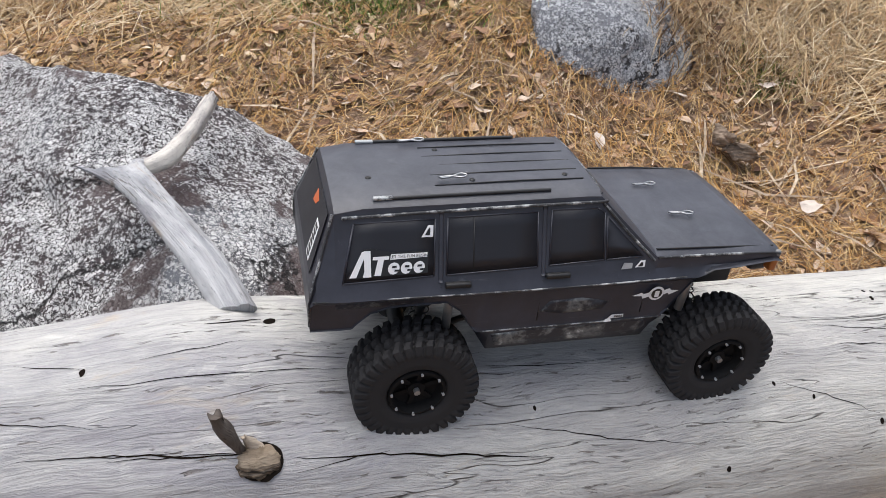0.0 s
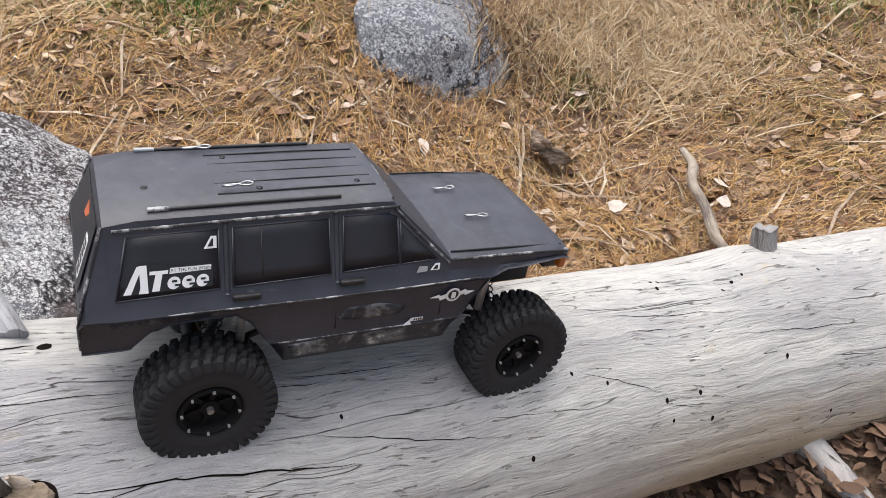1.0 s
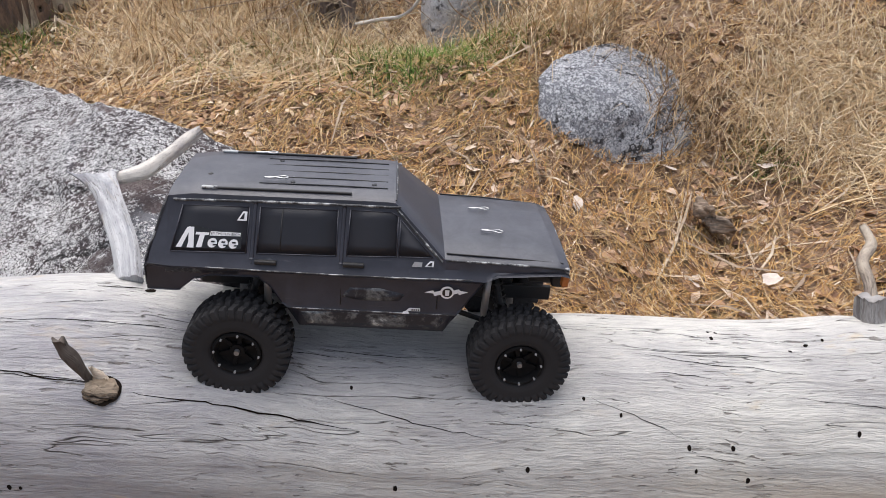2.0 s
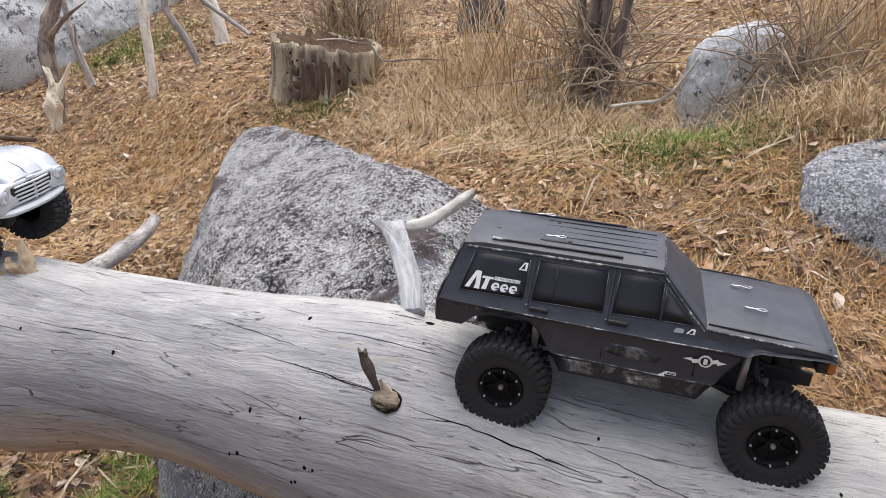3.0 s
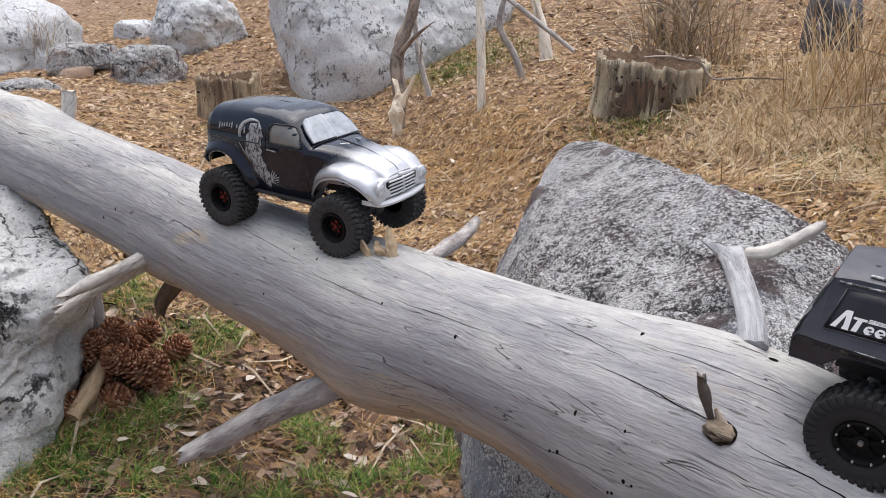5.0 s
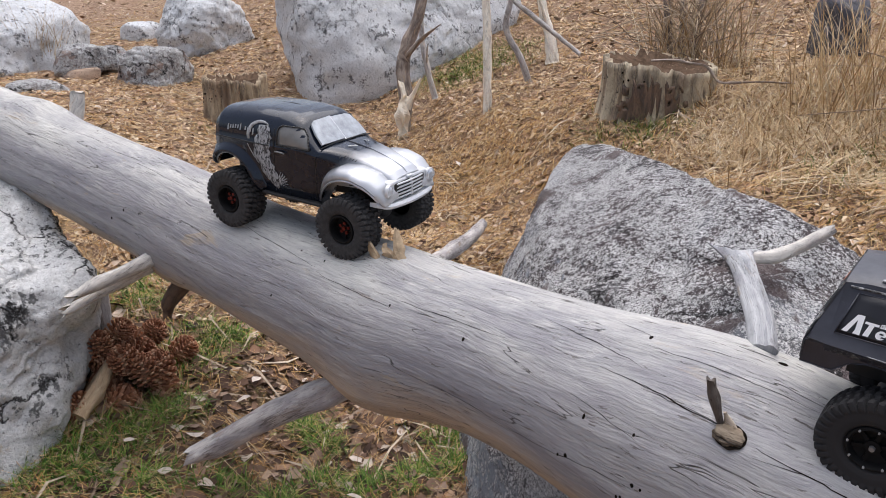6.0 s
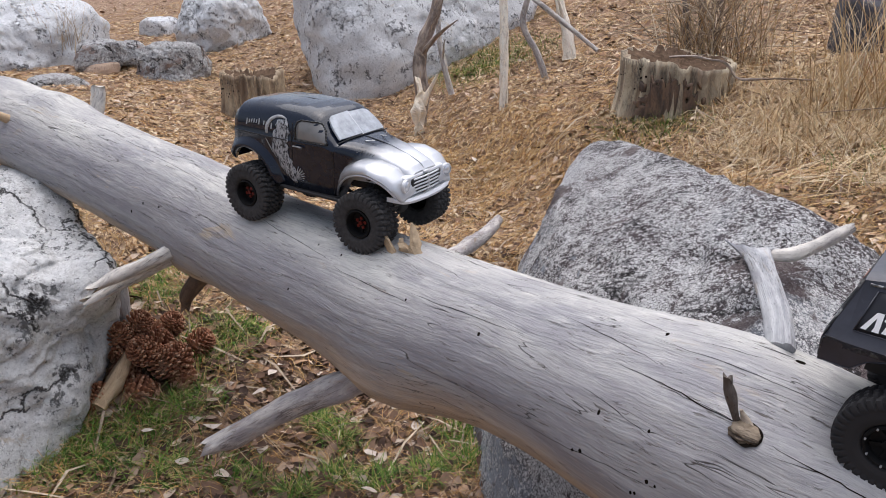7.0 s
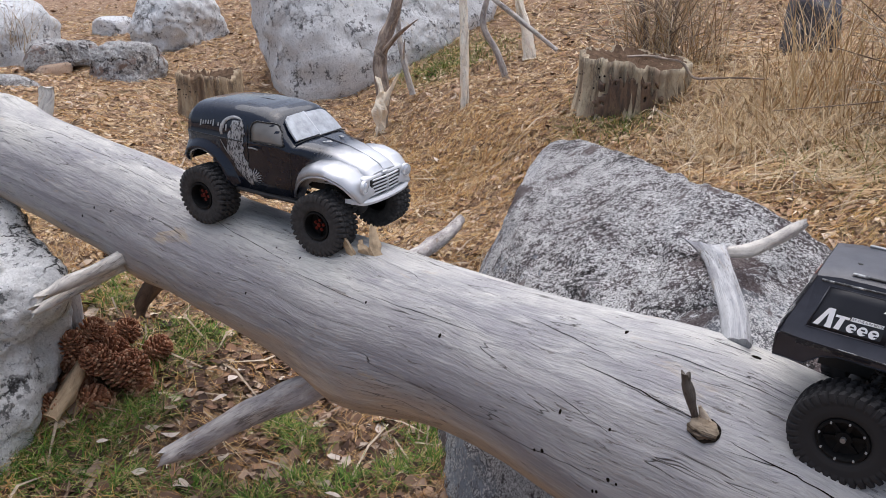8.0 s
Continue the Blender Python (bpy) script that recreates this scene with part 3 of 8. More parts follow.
# ---------------------------------------------------------------- ground
def ground_z(x, y):
    """A hillside bench: higher behind the log and to the right, a hollow below the log."""
    y = np.maximum(y, -2.0 + 0.5 * np.tanh((y + 2.0) / 0.5))
    z = 0.6075 - 0.0405 * x + 0.2043 * y + 0.3247 * np.tanh(x) - 0.1053 * np.tanh(y - 0.8) + 0.1552 * np.tanh(x) * np.tanh(y - 0.8)
    for cx, cy, w, h in ((-1.2, 0.4, 0.6, -0.278), (0.7, 0.8, 0.6, -0.243), (-3.2, 1.5, 1.0, -0.220), (0, -0.5, 1.0, -0.493), (-1.9, 2.3, 0.7, 0.209), (-0.6, 2.3, 0.7, 0.076), (-4.8, 2.2, 1.0, -0.144), (1.4, 1.6, 0.8, -0.266), (-6.3, 0.8, 1.2, -0.053), (-1.5, -0.4, 0.6, -0.004), (0.8, 1.35, 0.5, -0.099), (0.9, 0.7, 0.4, 0.079), (-0.85, 1.65, 0.5, 0.088), (-0.1, 2.35, 0.4, -0.205), (-2.1, 1.4, 0.5, -0.087), (-1.5, 3.2, 0.7, 0.172), (-2.2, 0.5, 0.6, -0.181), (-3, 2.3, 0.5, 0.114)):
        z = z + h * np.exp(-((x - cx) ** 2 + (y - cy) ** 2) / (w * w))
    return z


def lump(x, y):
    return (0.018 * np.sin(7.1 * x + 2.2 * np.sin(3.3 * y)) * np.sin(6.3 * y + 1.7 * np.sin(4.1 * x))
            + 0.009 * np.sin(17 * x + 5 * y) * np.sin(15 * y - 6 * x + 1.0))


def ground(x, y):
    return ground_z(x, y) + lump(x, y)


def make_ground():
    n = 350
    u = np.linspace(-1, 1, n)
    gx = -0.8 + 3.4 * np.sinh(3.9 * u) / np.sinh(1.3)
    gy = 1.2 + 2.8 * np.sinh(3.9 * u) / np.sinh(1.3)
    X, Y = np.meshgrid(gx, gy)
    Z = ground(X, Y)
    rng = np.random.default_rng(3)
    Z = Z + rng.normal(0, 0.003, Z.shape) * (np.hypot(X + 0.8, Y - 1.2) < 6)
    v = np.stack([X, Y, Z], -1).reshape(-1, 3)
    i = np.arange(n * n).reshape(n, n)
    f = np.stack([i[:-1, :-1], i[:-1, 1:], i[1:, 1:], i[1:, :-1]], -1).reshape(-1, 4)
    return tagged(new("ground", arrays("ground", v, f, M_SOIL, True)), "brown hillside soil under pine needles and dead leaves", "ground", kind="structure")


make_ground()


# ---------------------------------------------------------------- rocks
def rock(name, corners, mat, label, seed=0, sub=6, sharp=11.0, rough=0.03, fine=0.008, category="rock", group="", chips=0, dents=()):
    """A boulder: the hull of a few corners, its edges worn round, with ledges and pits; dents: (x, y, z, width, depth) hollows."""
    pts = [Vector(c) for c in corners]
    c0 = sum(pts, Vector()) / len(pts)
    hb = bmesh.new()
    for p in pts:
        hb.verts.new(p - c0)
    bmesh.ops.convex_hull(hb, input=hb.verts[:])
    hb.normal_update()
    N = np.array([f.normal[:] for f in hb.faces])
    H = np.array([f.normal.dot(f.verts[0].co) for f in hb.faces])
    hb.free()
    rng = np.random.default_rng(seed + 100)
    for _ in range(chips):
        d = rng.normal(0, 1, 3) * (1, 1, 0.8)
        d /= np.linalg.norm(d)
        N = np.vstack([N, d])
        H = np.append(H, max(Vector(d).dot(p - c0) for p in pts) * rng.uniform(0.70, 0.92))
    bm = bmesh.new()
    bmesh.ops.create_icosphere(bm, subdivisions=sub, radius=1.0)
    D = np.array([v.co[:] for v in bm.verts])
    q = np.maximum(D @ N.T, 0) / np.maximum(H, 1e-4)
    R = (q ** sharp).sum(1) ** (-1 / sharp)
    off = Vector((seed * 3.7, seed * 1.9, seed * 5.3))
    for v, d, r in zip(bm.verts, D, R):
        p = Vector(d) * r
        s = p + c0 + off
        w = noise.fractal(s * 3.0, 1.0, 2.1, 4) * rough
        led = noise.noise(Vector((s.x * 5, s.y * 5, s.z * 9))) * rough * 0.5
        w += (round(led / (rough * 0.22 + 1e-6)) * rough * 0.22 if rough else 0) * 0.6
        w += noise.fractal(s * 22.0, 0.9, 2.0, 3) * fine
        for x, y, z, wide, deep in dents:
            w -= deep * math.exp(-((p + c0 - Vector((x, y, z))).length / wide) ** 2)
        v.co = p + Vector(d) * w
    ob = part(name, bm, mat)
    ob.location = c0
    return tagged(ob, label, category, group, kind="")


def placed_rock(name, c, size, turn, mat, label, seed, sub=6, sharp=20.0, rough=0.035, group="", chips=10):
    """A boulder from an uneven eight-cornered block of the given size, turned about the upright."""
    rng = random.Random(seed)
    cs = []
    for sx in (-1, 1):
        for sy in (-1, 1):
            for sz in (-1, 1):
                k = rng.uniform(0.62, 0.95) if sz > 0 else rng.uniform(0.85, 1.05)
                cs.append(pose(*c, 0, 0, turn) @ Vector((sx * size[0] / 2 * k, sy * size[1] / 2 * k * rng.uniform(0.85, 1.1), sz * size[2] / 2 * rng.uniform(0.8, 1.1))))
    cs.append(pose(*c, 0, 0, turn) @ Vector((rng.uniform(-0.2, 0.2) * size[0], rng.uniform(-0.2, 0.2) * size[1], size[2] * 0.58)))
    return rock(name, cs, mat, label, seed, sub, sharp, rough * max(size), 0.008 * max(size), group=group, chips=chips)


rock("slab_boulder", [(-1.53, 1.44, 0.835), (-1.43, 1.17, 0.765), (-1.00, 0.71, 0.725), (-0.70, 0.51, 0.77), (-0.24, 0.44, 0.83),
                      (0.02, 0.66, 0.77), (-0.10, 0.90, 0.80), (-0.34, 0.86, 0.925), (-0.47, 0.84, 0.975), (-0.68, 0.94, 0.938), (-1.22, 1.36, 0.868),
                      (-1.62, 1.40, 0.2), (-1.36, 0.72, 0.1), (-0.78, 0.27, 0.1), (-0.46, 0.12, 0.2), (-0.1, 0.14, 0.3),
                      (0.2, 0.6, 0.3), (0.1, 1.2, 0.3), (-1.1, 1.7, 0.3), (-0.66, 0.25, 0.5), (-0.2, 0.2, 0.55)],
     M_ROCK, "large grey granite slab with white lichen under a log", 3, 7, 28.0, 0.036, 0.007,
     dents=[(-0.70, 0.915, 0.914, 0.045, 0.022), (-0.64, 0.86, 0.92, 0.035, 0.014), (-0.42, 0.70, 0.93, 0.05, 0.016), (-0.9, 0.85, 0.86, 0.05, 0.016)]
     + [(-0.525 + 0.085 * q, 0.67 - 0.11 * q, 0.884 - 0.05 * q, 0.012, 0.011) for q in np.linspace(-0.5, 1.1, 14)]
     + [(-0.76 + 0.10 * q, 0.68 - 0.14 * q, 0.835 - 0.04 * q, 0.012, 0.010) for q in np.linspace(-0.4, 1.0, 12)]
     + [(-1.0 + 0.30 * q, 0.93 - 0.10 * q + 0.02 * math.sin(q * 9), 0.845 + 0.04 * q, 0.014, 0.009) for q in np.linspace(0, 1, 18)])
rock("near_boulder", [(-2.20, -0.30, 0.90), (-2.04, -0.275, 0.90), (-1.85, -0.255, 0.845), (-1.68, -0.235, 0.805), (-1.54, -0.235, 0.755), (-1.49, -0.245, 0.705), (-1.50, -0.33, 0.62),
                      (-1.40, -0.43, 0.42), (-1.36, -0.46, 0.28), (-1.30, -0.62, 0.28), (-1.45, -0.60, 0.80), (-1.62, -0.95, 0.8), (-2.1, -0.9, 0.88), (-2.3, -0.4, 0.3), (-1.7, -1.1, 0.2), (-1.74, -0.26, 0.3), (-1.95, -0.45, 0.93)],
     M_ROCK_NEAR, "pale grey granite boulder with flaking white crust propping a log", 5, 7, 30.0, 0.045, 0.010,
     dents=((-1.50, -0.29, 0.585, 0.07, 0.08), (-1.47, -0.40, 0.55, 0.06, 0.03)))
rock("back_boulder", [(x + 0.42, y + 0.04, z) for x, y, z in ((-4.98, 1.85, 0.4), (-4.98, 1.9, 1.15), (-4.62, 2.08, 0.3), (-4.6, 2.2, 1.0), (-4.72, 2.83, 0.5), (-4.9, 3.65, 0.6), (-4.8, 4.15, 1.2), (-5.15, 2.9, 2.0),
                      (-5.3, 4.2, 1.8), (-5.9, 2.0, 1.7), (-6.3, 3.5, 1.9), (-6.0, 2.2, 0.3), (-6.3, 4.0, 0.3))],
     M_ROCK_FAR, "tall pale granite boulder speckled with black lichen", 8, 6, 18.0, 0.045, 0.012, chips=6)
rock("far_left_boulder", [(-6.2, 0.0, 0.4), (-6.25, 0.1, 0.98), (-6.45, 0.75, 0.6), (-6.55, 0.75, 0.98), (-6.3, -1.4, 0.4), (-6.4, -1.4, 1.2), (-7.5, 1.22, 1.2), (-7.8, -1.2, 1.6), (-7.5, 1.25, 0.4), (-7.8, -1.4, 0.4), (-7.0, 0.4, 1.25)],
     M_ROCK_FAR, "broad pale granite outcrop with flat top", 9, 6, 26.0, 0.07, 0.014, chips=12)
placed_rock("far_boulder", (-7.0, 2.05, 0.86), (0.78, 0.95, 0.82), 20, M_ROCK_FAR, "pale grey granite boulder in leaf litter", 12, 6, 11.0, 0.085, "", 18)
placed_rock("low_boulder", (-5.95, 1.2, 0.61), (0.62, 0.68, 0.50), 35, M_ROCK_TAN, "low angular grey boulder with brown top", 15, 6, 11.0, 0.10, "", 20)
placed_rock("flat_boulder", (-6.4, 0.88, 0.76), (0.36, 0.66, 0.26), 14, M_ROCK_TAN, "low flat grey stone half buried in litter", 18, 6, 9.0, 0.10, "", 16)
placed_rock("small_stone", (-5.62, 0.30, 0.64), (0.34, 0.50, 0.16), 8, M_ROCK_TAN, "small flat grey stone in litter", 21, 5, 8.0, 0.09)
placed_rock("tan_stone", (-6.25, 0.72, 0.665), (0.24, 0.34, 0.12), 20, M_STONE_TAN, "small flat tan stone in leaf litter", 24, 5, 7.0, 0.05)
placed_rock("far_stone", (-8.2, 1.78, 0.82), (0.4, 0.42, 0.26), 30, M_ROCK_FAR, "pale stone on the hillside", 22, 5, 8.0, 0.08)
rock("half_buried_boulder", [(0.262, 1.491, 0.915), (0.283, 1.61, 0.945), (0.385, 1.725, 0.982), (0.545, 1.735, 0.985), (0.640, 1.705, 0.945), (0.735, 1.515, 0.805), (0.580, 1.395, 0.73), (0.431, 1.378, 0.755), (0.322, 1.380, 0.785), (0.266, 1.437, 0.85),
                             (0.45, 1.436, 0.905), (0.377, 1.525, 0.945), (0.545, 1.473, 0.87), (0.30, 1.45, 0.5), (0.60, 1.42, 0.5), (0.76, 1.60, 0.5), (0.60, 1.95, 0.6), (0.30, 1.85, 0.6)],
     M_ROCK_BLUE, "angular blue-grey boulder half buried among grass", 27, 6, 26.0, 0.028, 0.006, chips=2)
placed_rock("upright_boulder", (-0.03, 2.42, 0.97), (0.47, 0.42, 0.50), 20, M_ROCK_SPECK, "upright speckled grey boulder beside a bare bush", 31, 6, 5.0, 0.05, "", 10)
placed_rock("dark_boulder", (-1.50, 3.31, 1.03), (0.28, 0.40, 0.48), 30, M_ROCK_DARK, "dark charred-looking boulder on the hillside", 33, 5)
placed_rock("dark_stone", (1.08, 2.05, 0.92), (0.3, 0.22, 0.14), 10, M_ROCK_DARK, "small dark flat stone in needles", 36, 4)


# ---------------------------------------------------------------- the log
LOG = [(-3.6, -0.75, 1.12, 0.105), (-2.9, -0.54, 1.06, 0.112), (-2.15, -0.285, 0.975, 0.122), (-1.466, -0.05, 0.87, 0.128), (-1.12, 0.045, 0.82, 0.131),
       (-0.83, 0.135, 0.788, 0.139), (-0.516, 0.215, 0.781, 0.137), (-0.35, 0.257, 0.770, 0.153), (-0.2, 0.295, 0.757, 0.169), (0.0, 0.345, 0.734, 0.161),
       (0.2, 0.385, 0.722, 0.157), (0.42, 0.425, 0.725, 0.157), (0.65, 0.462, 0.730, 0.155), (1.0, 0.53, 0.722, 0.163), (1.6, 0.65, 0.745, 0.150), (2.3, 0.8, 0.78, 0.135)]


LOG_PATH = spline(LOG, 401)


def log_frame(u):
    """Axis point, radius and the across/up directions at the share u of the log's length."""
    i = min(max(int(u * 400), 0), 399)
    c = LOG_PATH[i]
    t = Vector(LOG_PATH[i + 1][:3] - LOG_PATH[i][:3]).normalized()
    side = t.cross(Vector((0, 0, 1))).normalized()
    return Vector(c[:3]), c[3], t, side, side.cross(t)


def make_log():
    n, k = 640, 116
    path = spline(LOG, n)
    P = path[:, :3]
    T = np.gradient(P, axis=0)
    T /= np.linalg.norm(T, axis=1)[:, None]
    S = np.cross(T, (0, 0, 1.0))
    S /= np.linalg.norm(S, axis=1)[:, None]
    U = np.cross(S, T)
    s = np.concatenate([[0], np.cumsum(np.linalg.norm(np.diff(P, axis=0), axis=1))])
    bm_v, uv = [], []
    for i in range(n):
        for j in range(k):
            a = 2 * math.pi * j / k
            ca, sa = math.cos(a), math.sin(a)
            q = Vector((s[i] * 1.6, ca * 1.1, sa * 1.1))
            r = path[i, 3] * (1 + 0.055 * noise.noise(q) + 0.02 * noise.noise(Vector((s[i] * 4, ca * 3, sa * 3))))
            r += 0.0028 * noise.noise(Vector((s[i] * 3.0, ca * 14, sa * 14))) + 0.0012 * noise.noise(Vector((s[i] * 9.0, ca * 38, sa * 38)))
            for kx, ka, amp, w in LOG_KNOTS:
                dx, da = P[i, 0] - kx, math.atan2(math.sin(a - ka), math.cos(a - ka)) * path[i, 3]
                r += amp * math.exp(-(dx * dx + da * da) / (w * w))
            bm_v.append(P[i] + (S[i] * ca + U[i] * sa) * r)
            uv.append((s[i], a * 0.15))
    idx = np.arange(n * k).reshape(n, k)
    nx = np.roll(idx, -1, axis=1)
    f = np.stack([idx[:-1], idx[1:], nx[1:], nx[:-1]], -1).reshape(-1, 4)
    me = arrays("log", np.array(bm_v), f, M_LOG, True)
    lay = me.uv_layers.new(name="UVMap")
    uv = np.array(uv, np.float32)[f.ravel()].reshape(-1, 4, 2)
    wrap = np.tile(np.arange(k) == k - 1, n - 1)
    uv[wrap, 2, 1] = uv[wrap, 3, 1] = 2 * math.pi * 0.15
    lay.data.foreach_set("uv", uv.ravel())
    return new("trunk", me)


# x along the world, angle round the trunk (0: the walker's side, 90: up), height and width of the swelling
LOG_KNOTS = [(-0.79, radians(82), 0.006, 0.06), (-0.77, radians(302), 0.034, 0.11), (-1.36, radians(312), 0.014, 0.07), (-2.0, radians(50), 0.006, 0.06), (0.75, radians(105), 0.014, 0.07), (-2.02, radians(112), 0.020, 0.10), (-2.25, radians(100), 0.014, 0.12), (-1.45, radians(95), 0.006, 0.12)]
log = empty("fallen_log", Matrix.Translation((-0.2, 0.29, 0.6)))
tagged(log, "long bleached fallen log with beetle holes resting on boulders", "log")


def under(ob, parent):
    """Hang ob, built in world places, under a thing that stands elsewhere."""
    ob.parent = parent
    ob.matrix_parent_inverse = parent.matrix_basis.inverted()
    return ob


trunk = under(make_log(), log)


def branch(name, rows, mat, label, seed, ragged=0.0, parent=None, n=28, k=14, rough=0.2):
    bm = bmesh.new()
    limb(bm, rows, n, k, rough, 30, seed, ragged)
    ob = part(name, bm, mat, None, label)
    return under(ob, parent) if parent else ob


# ---------------------------------------------------------------- branches and marks of the log
branch("branch", [(-0.74, 0.135, 0.735, 0.040), (-0.835, 0.060, 0.655, 0.030), (-0.96, -0.045, 0.565, 0.0255), (-1.06, -0.14, 0.475, 0.024), (-1.10, -0.174, 0.445, 0.021)], M_BRANCH, "grey broken branch drooping to the grass", 1, 0.035, log, 44, 18, 0.35)
branch("branch", [(-1.38, -0.03, 0.83, 0.028), (-1.352, -0.135, 0.812, 0.021), (-1.356, -0.20, 0.792, 0.016), (-1.362, -0.265, 0.775, 0.014), (-1.366, -0.30, 0.764, 0.010)], M_STICK, "", 2, 0.03, log, 34, 14, 0.5)
branch("branch", [(-1.365, -0.10, 0.80, 0.016), (-1.378, -0.19, 0.768, 0.0155), (-1.388, -0.25, 0.745, 0.015), (-1.395, -0.315, 0.722, 0.012)], M_STICK, "grey split-off half of a broken branch", 12, 0.03, log, 24, 10, 0.5)
branch("branch", [(-1.38, -0.01, 0.80, 0.026), (-1.41, -0.05, 0.72, 0.024), (-1.44, -0.09, 0.66, 0.020), (-1.45, -0.10, 0.62, 0.010)], M_BARK, "reddish brown rotten branch stub", 3, 0.015, log)
branch("branch", [(-0.98, 0.20, 0.74, 0.024), (-1.20, 0.50, 0.66, 0.024), (-1.45, 0.86, 0.585, 0.023), (-1.53, 0.965, 0.565, 0.022), (-1.60, 1.057, 0.56, 0.017)], M_BRANCH, "", 4, 0.02, log, 40, 14, 0.3)
branch("branch_stub", [(-0.131, 0.206, 0.852, 0.0050), (-0.138, 0.203, 0.872, 0.0042), (-0.143, 0.196, 0.893, 0.0048), (-0.147, 0.189, 0.915, 0.0070), (-0.150, 0.183, 0.931, 0.0066), (-0.151, 0.181, 0.941, 0.0058)], M_STUB, "dark snapped sliver standing in a knot", 15, 0.014, log, 34, 12, 0.8)
branch("branch_stub", [(-0.121, 0.207, 0.850, 0.0150), (-0.124, 0.206, 0.866, 0.0118), (-0.131, 0.203, 0.884, 0.0068), (-0.137, 0.199, 0.900, 0.0020)], M_WEDGE, "tan torn wedge of a knot", 16, 0.004, log, 26, 14, 0.5)
branch("branch_stub", [(0.766, 0.51, 0.855, 0.023), (0.763, 0.52, 0.885, 0.0195), (0.760, 0.526, 0.905, 0.0165), (0.758, 0.530, 0.922, 0.0155)], M_GREYSTUB, "", 6, 0.006, log, 24, 16, 0.35)
branch("branch_stub", [(-2.02, -0.33, 1.03, 0.014), (-2.015, -0.37, 1.06, 0.010), (-2.02, -0.385, 1.085, 0.004)], M_RAW, "", 7, 0.01, log, 12, 10)
branch("branch_stub", [(-2.06, -0.13, 0.98, 0.021), (-2.07, -0.10, 1.05, 0.020), (-2.075, -0.09, 1.095, 0.019)], M_STICK, "", 8, 0.004, log, 12, 10)
for q, (x, y, tx, ty, h, r) in enumerate(((-0.790, 0.106, -0.024, -0.006, 0.034, 0.0075), (-0.762, 0.138, -0.008, 0.006, 0.032, 0.0095), (-0.776, 0.124, -0.004, 0.002, 0.004, 0.0095))):
    branch("splinter", [(x + 0.014, y + 0.014, 0.890, r * 1.25), (x + 0.003, y + 0.003, 0.930, r * 1.1), (x + tx * 0.6, y + ty * 0.6, 0.938 + h * 0.55, r * 0.8), (x + tx, y + ty, 0.942 + h, r * 0.4)],
           M_SPLINTER, "torn pale wood splinter", 9 + q, 0.007, log, 18, 8, 0.9).data.shade_flat()


def on_log(x, angle, lift=0.0):
    """A place on the trunk's skin near x, by its angle, from the trunk's own mesh."""
    i = int(np.argmin(np.abs(LOG_PATH[:, 0] - x)))
    hit = log_frame(i / 400 + 1e-6)
    c, r, t, side, up = hit
    d = side * math.cos(angle) + up * math.sin(angle)
    ok, place, normal, _ = trunk.ray_cast(c + d * 0.4, -d)
    return (place + normal * lift if ok else c + d * r), normal if ok else d, t


def hole(x, deg, size=0.0026):
    p, nrm, t = on_log(x, radians(deg), 0.0004)
    bm = bmesh.new()
    m = Matrix.Translation(p) @ nrm.to_track_quat("Z", "Y").to_matrix().to_4x4()
    k = 10
    ring = [bm.verts.new((size * random.uniform(0.8, 1.15) * math.cos(2 * math.pi * i / k), size * random.uniform(1.2, 1.7) * math.sin(2 * math.pi * i / k), 0)) for i in range(k)]
    pit = bm.verts.new((0, 0, -0.0003))
    for i in range(k):
        bm.faces.new((ring[i], ring[(i + 1) % k], pit))
    bmesh.ops.transform(bm, matrix=m, verts=bm.verts)
    under(part("beetle_hole", bm, M_HOLE), log)


def split(x0, deg0, length, drift, width=0.0012, seed=0):
    """A drying crack: a dark wandering slit along the grain."""
    rng = random.Random(seed)
    n = max(6, int(length / 0.012))
    bm, prev = bmesh.new(), None
    wob = 0.0
    for i in range(n + 1):
        f = i / n
        wob += rng.uniform(-0.55, 0.55)
        p, nrm, t = on_log(x0 + length * f, radians(deg0 + drift * f + wob), 0.0005)
        side = nrm.cross(t).normalized() * width * (0.25 + math.sin(math.pi * min(1, f * 1.02)) * rng.uniform(0.5, 1.2))
        row = (bm.verts.new(p - side), bm.verts.new(p + side))
        if prev:
            bm.faces.new((prev[0], prev[1], row[1], row[0]))
        prev = row
    under(part("crack", bm, M_HOLE), log)


for q, (x, deg) in enumerate(((0.32, 25), (0.107, 56), (0.383, 55), (-0.302, 80), (0.566, 94), (0.558, 89), (0.504, 35), (0.558, 95), (0.558, 90), (0.657, 85), (0.688, 88), (0.807, 83), (0.698, 43), (0.773, 10), (0.512, 25), (0.574, 21), (0.795, -18), (-0.336, 28), (-0.348, 3), (-0.238, 8), (-0.259, -1), (0.163, 15), (0.422, 48), (0.512, 25), (0.558, 35), (0.637, 81), (-0.709, 44), (-0.554, 40), (-0.336, 27), (-0.269, 30), (-0.742, 108), (-0.959, 59), (-0.359, 1), (-0.248, 8), (-0.269, -2), (-0.988, 15), (-1.461, 20), (-1.411, 24), (-0.9, 58), (-1.498, 5))):
    hole(x, deg, 0.0019 if q % 3 else 0.0026)
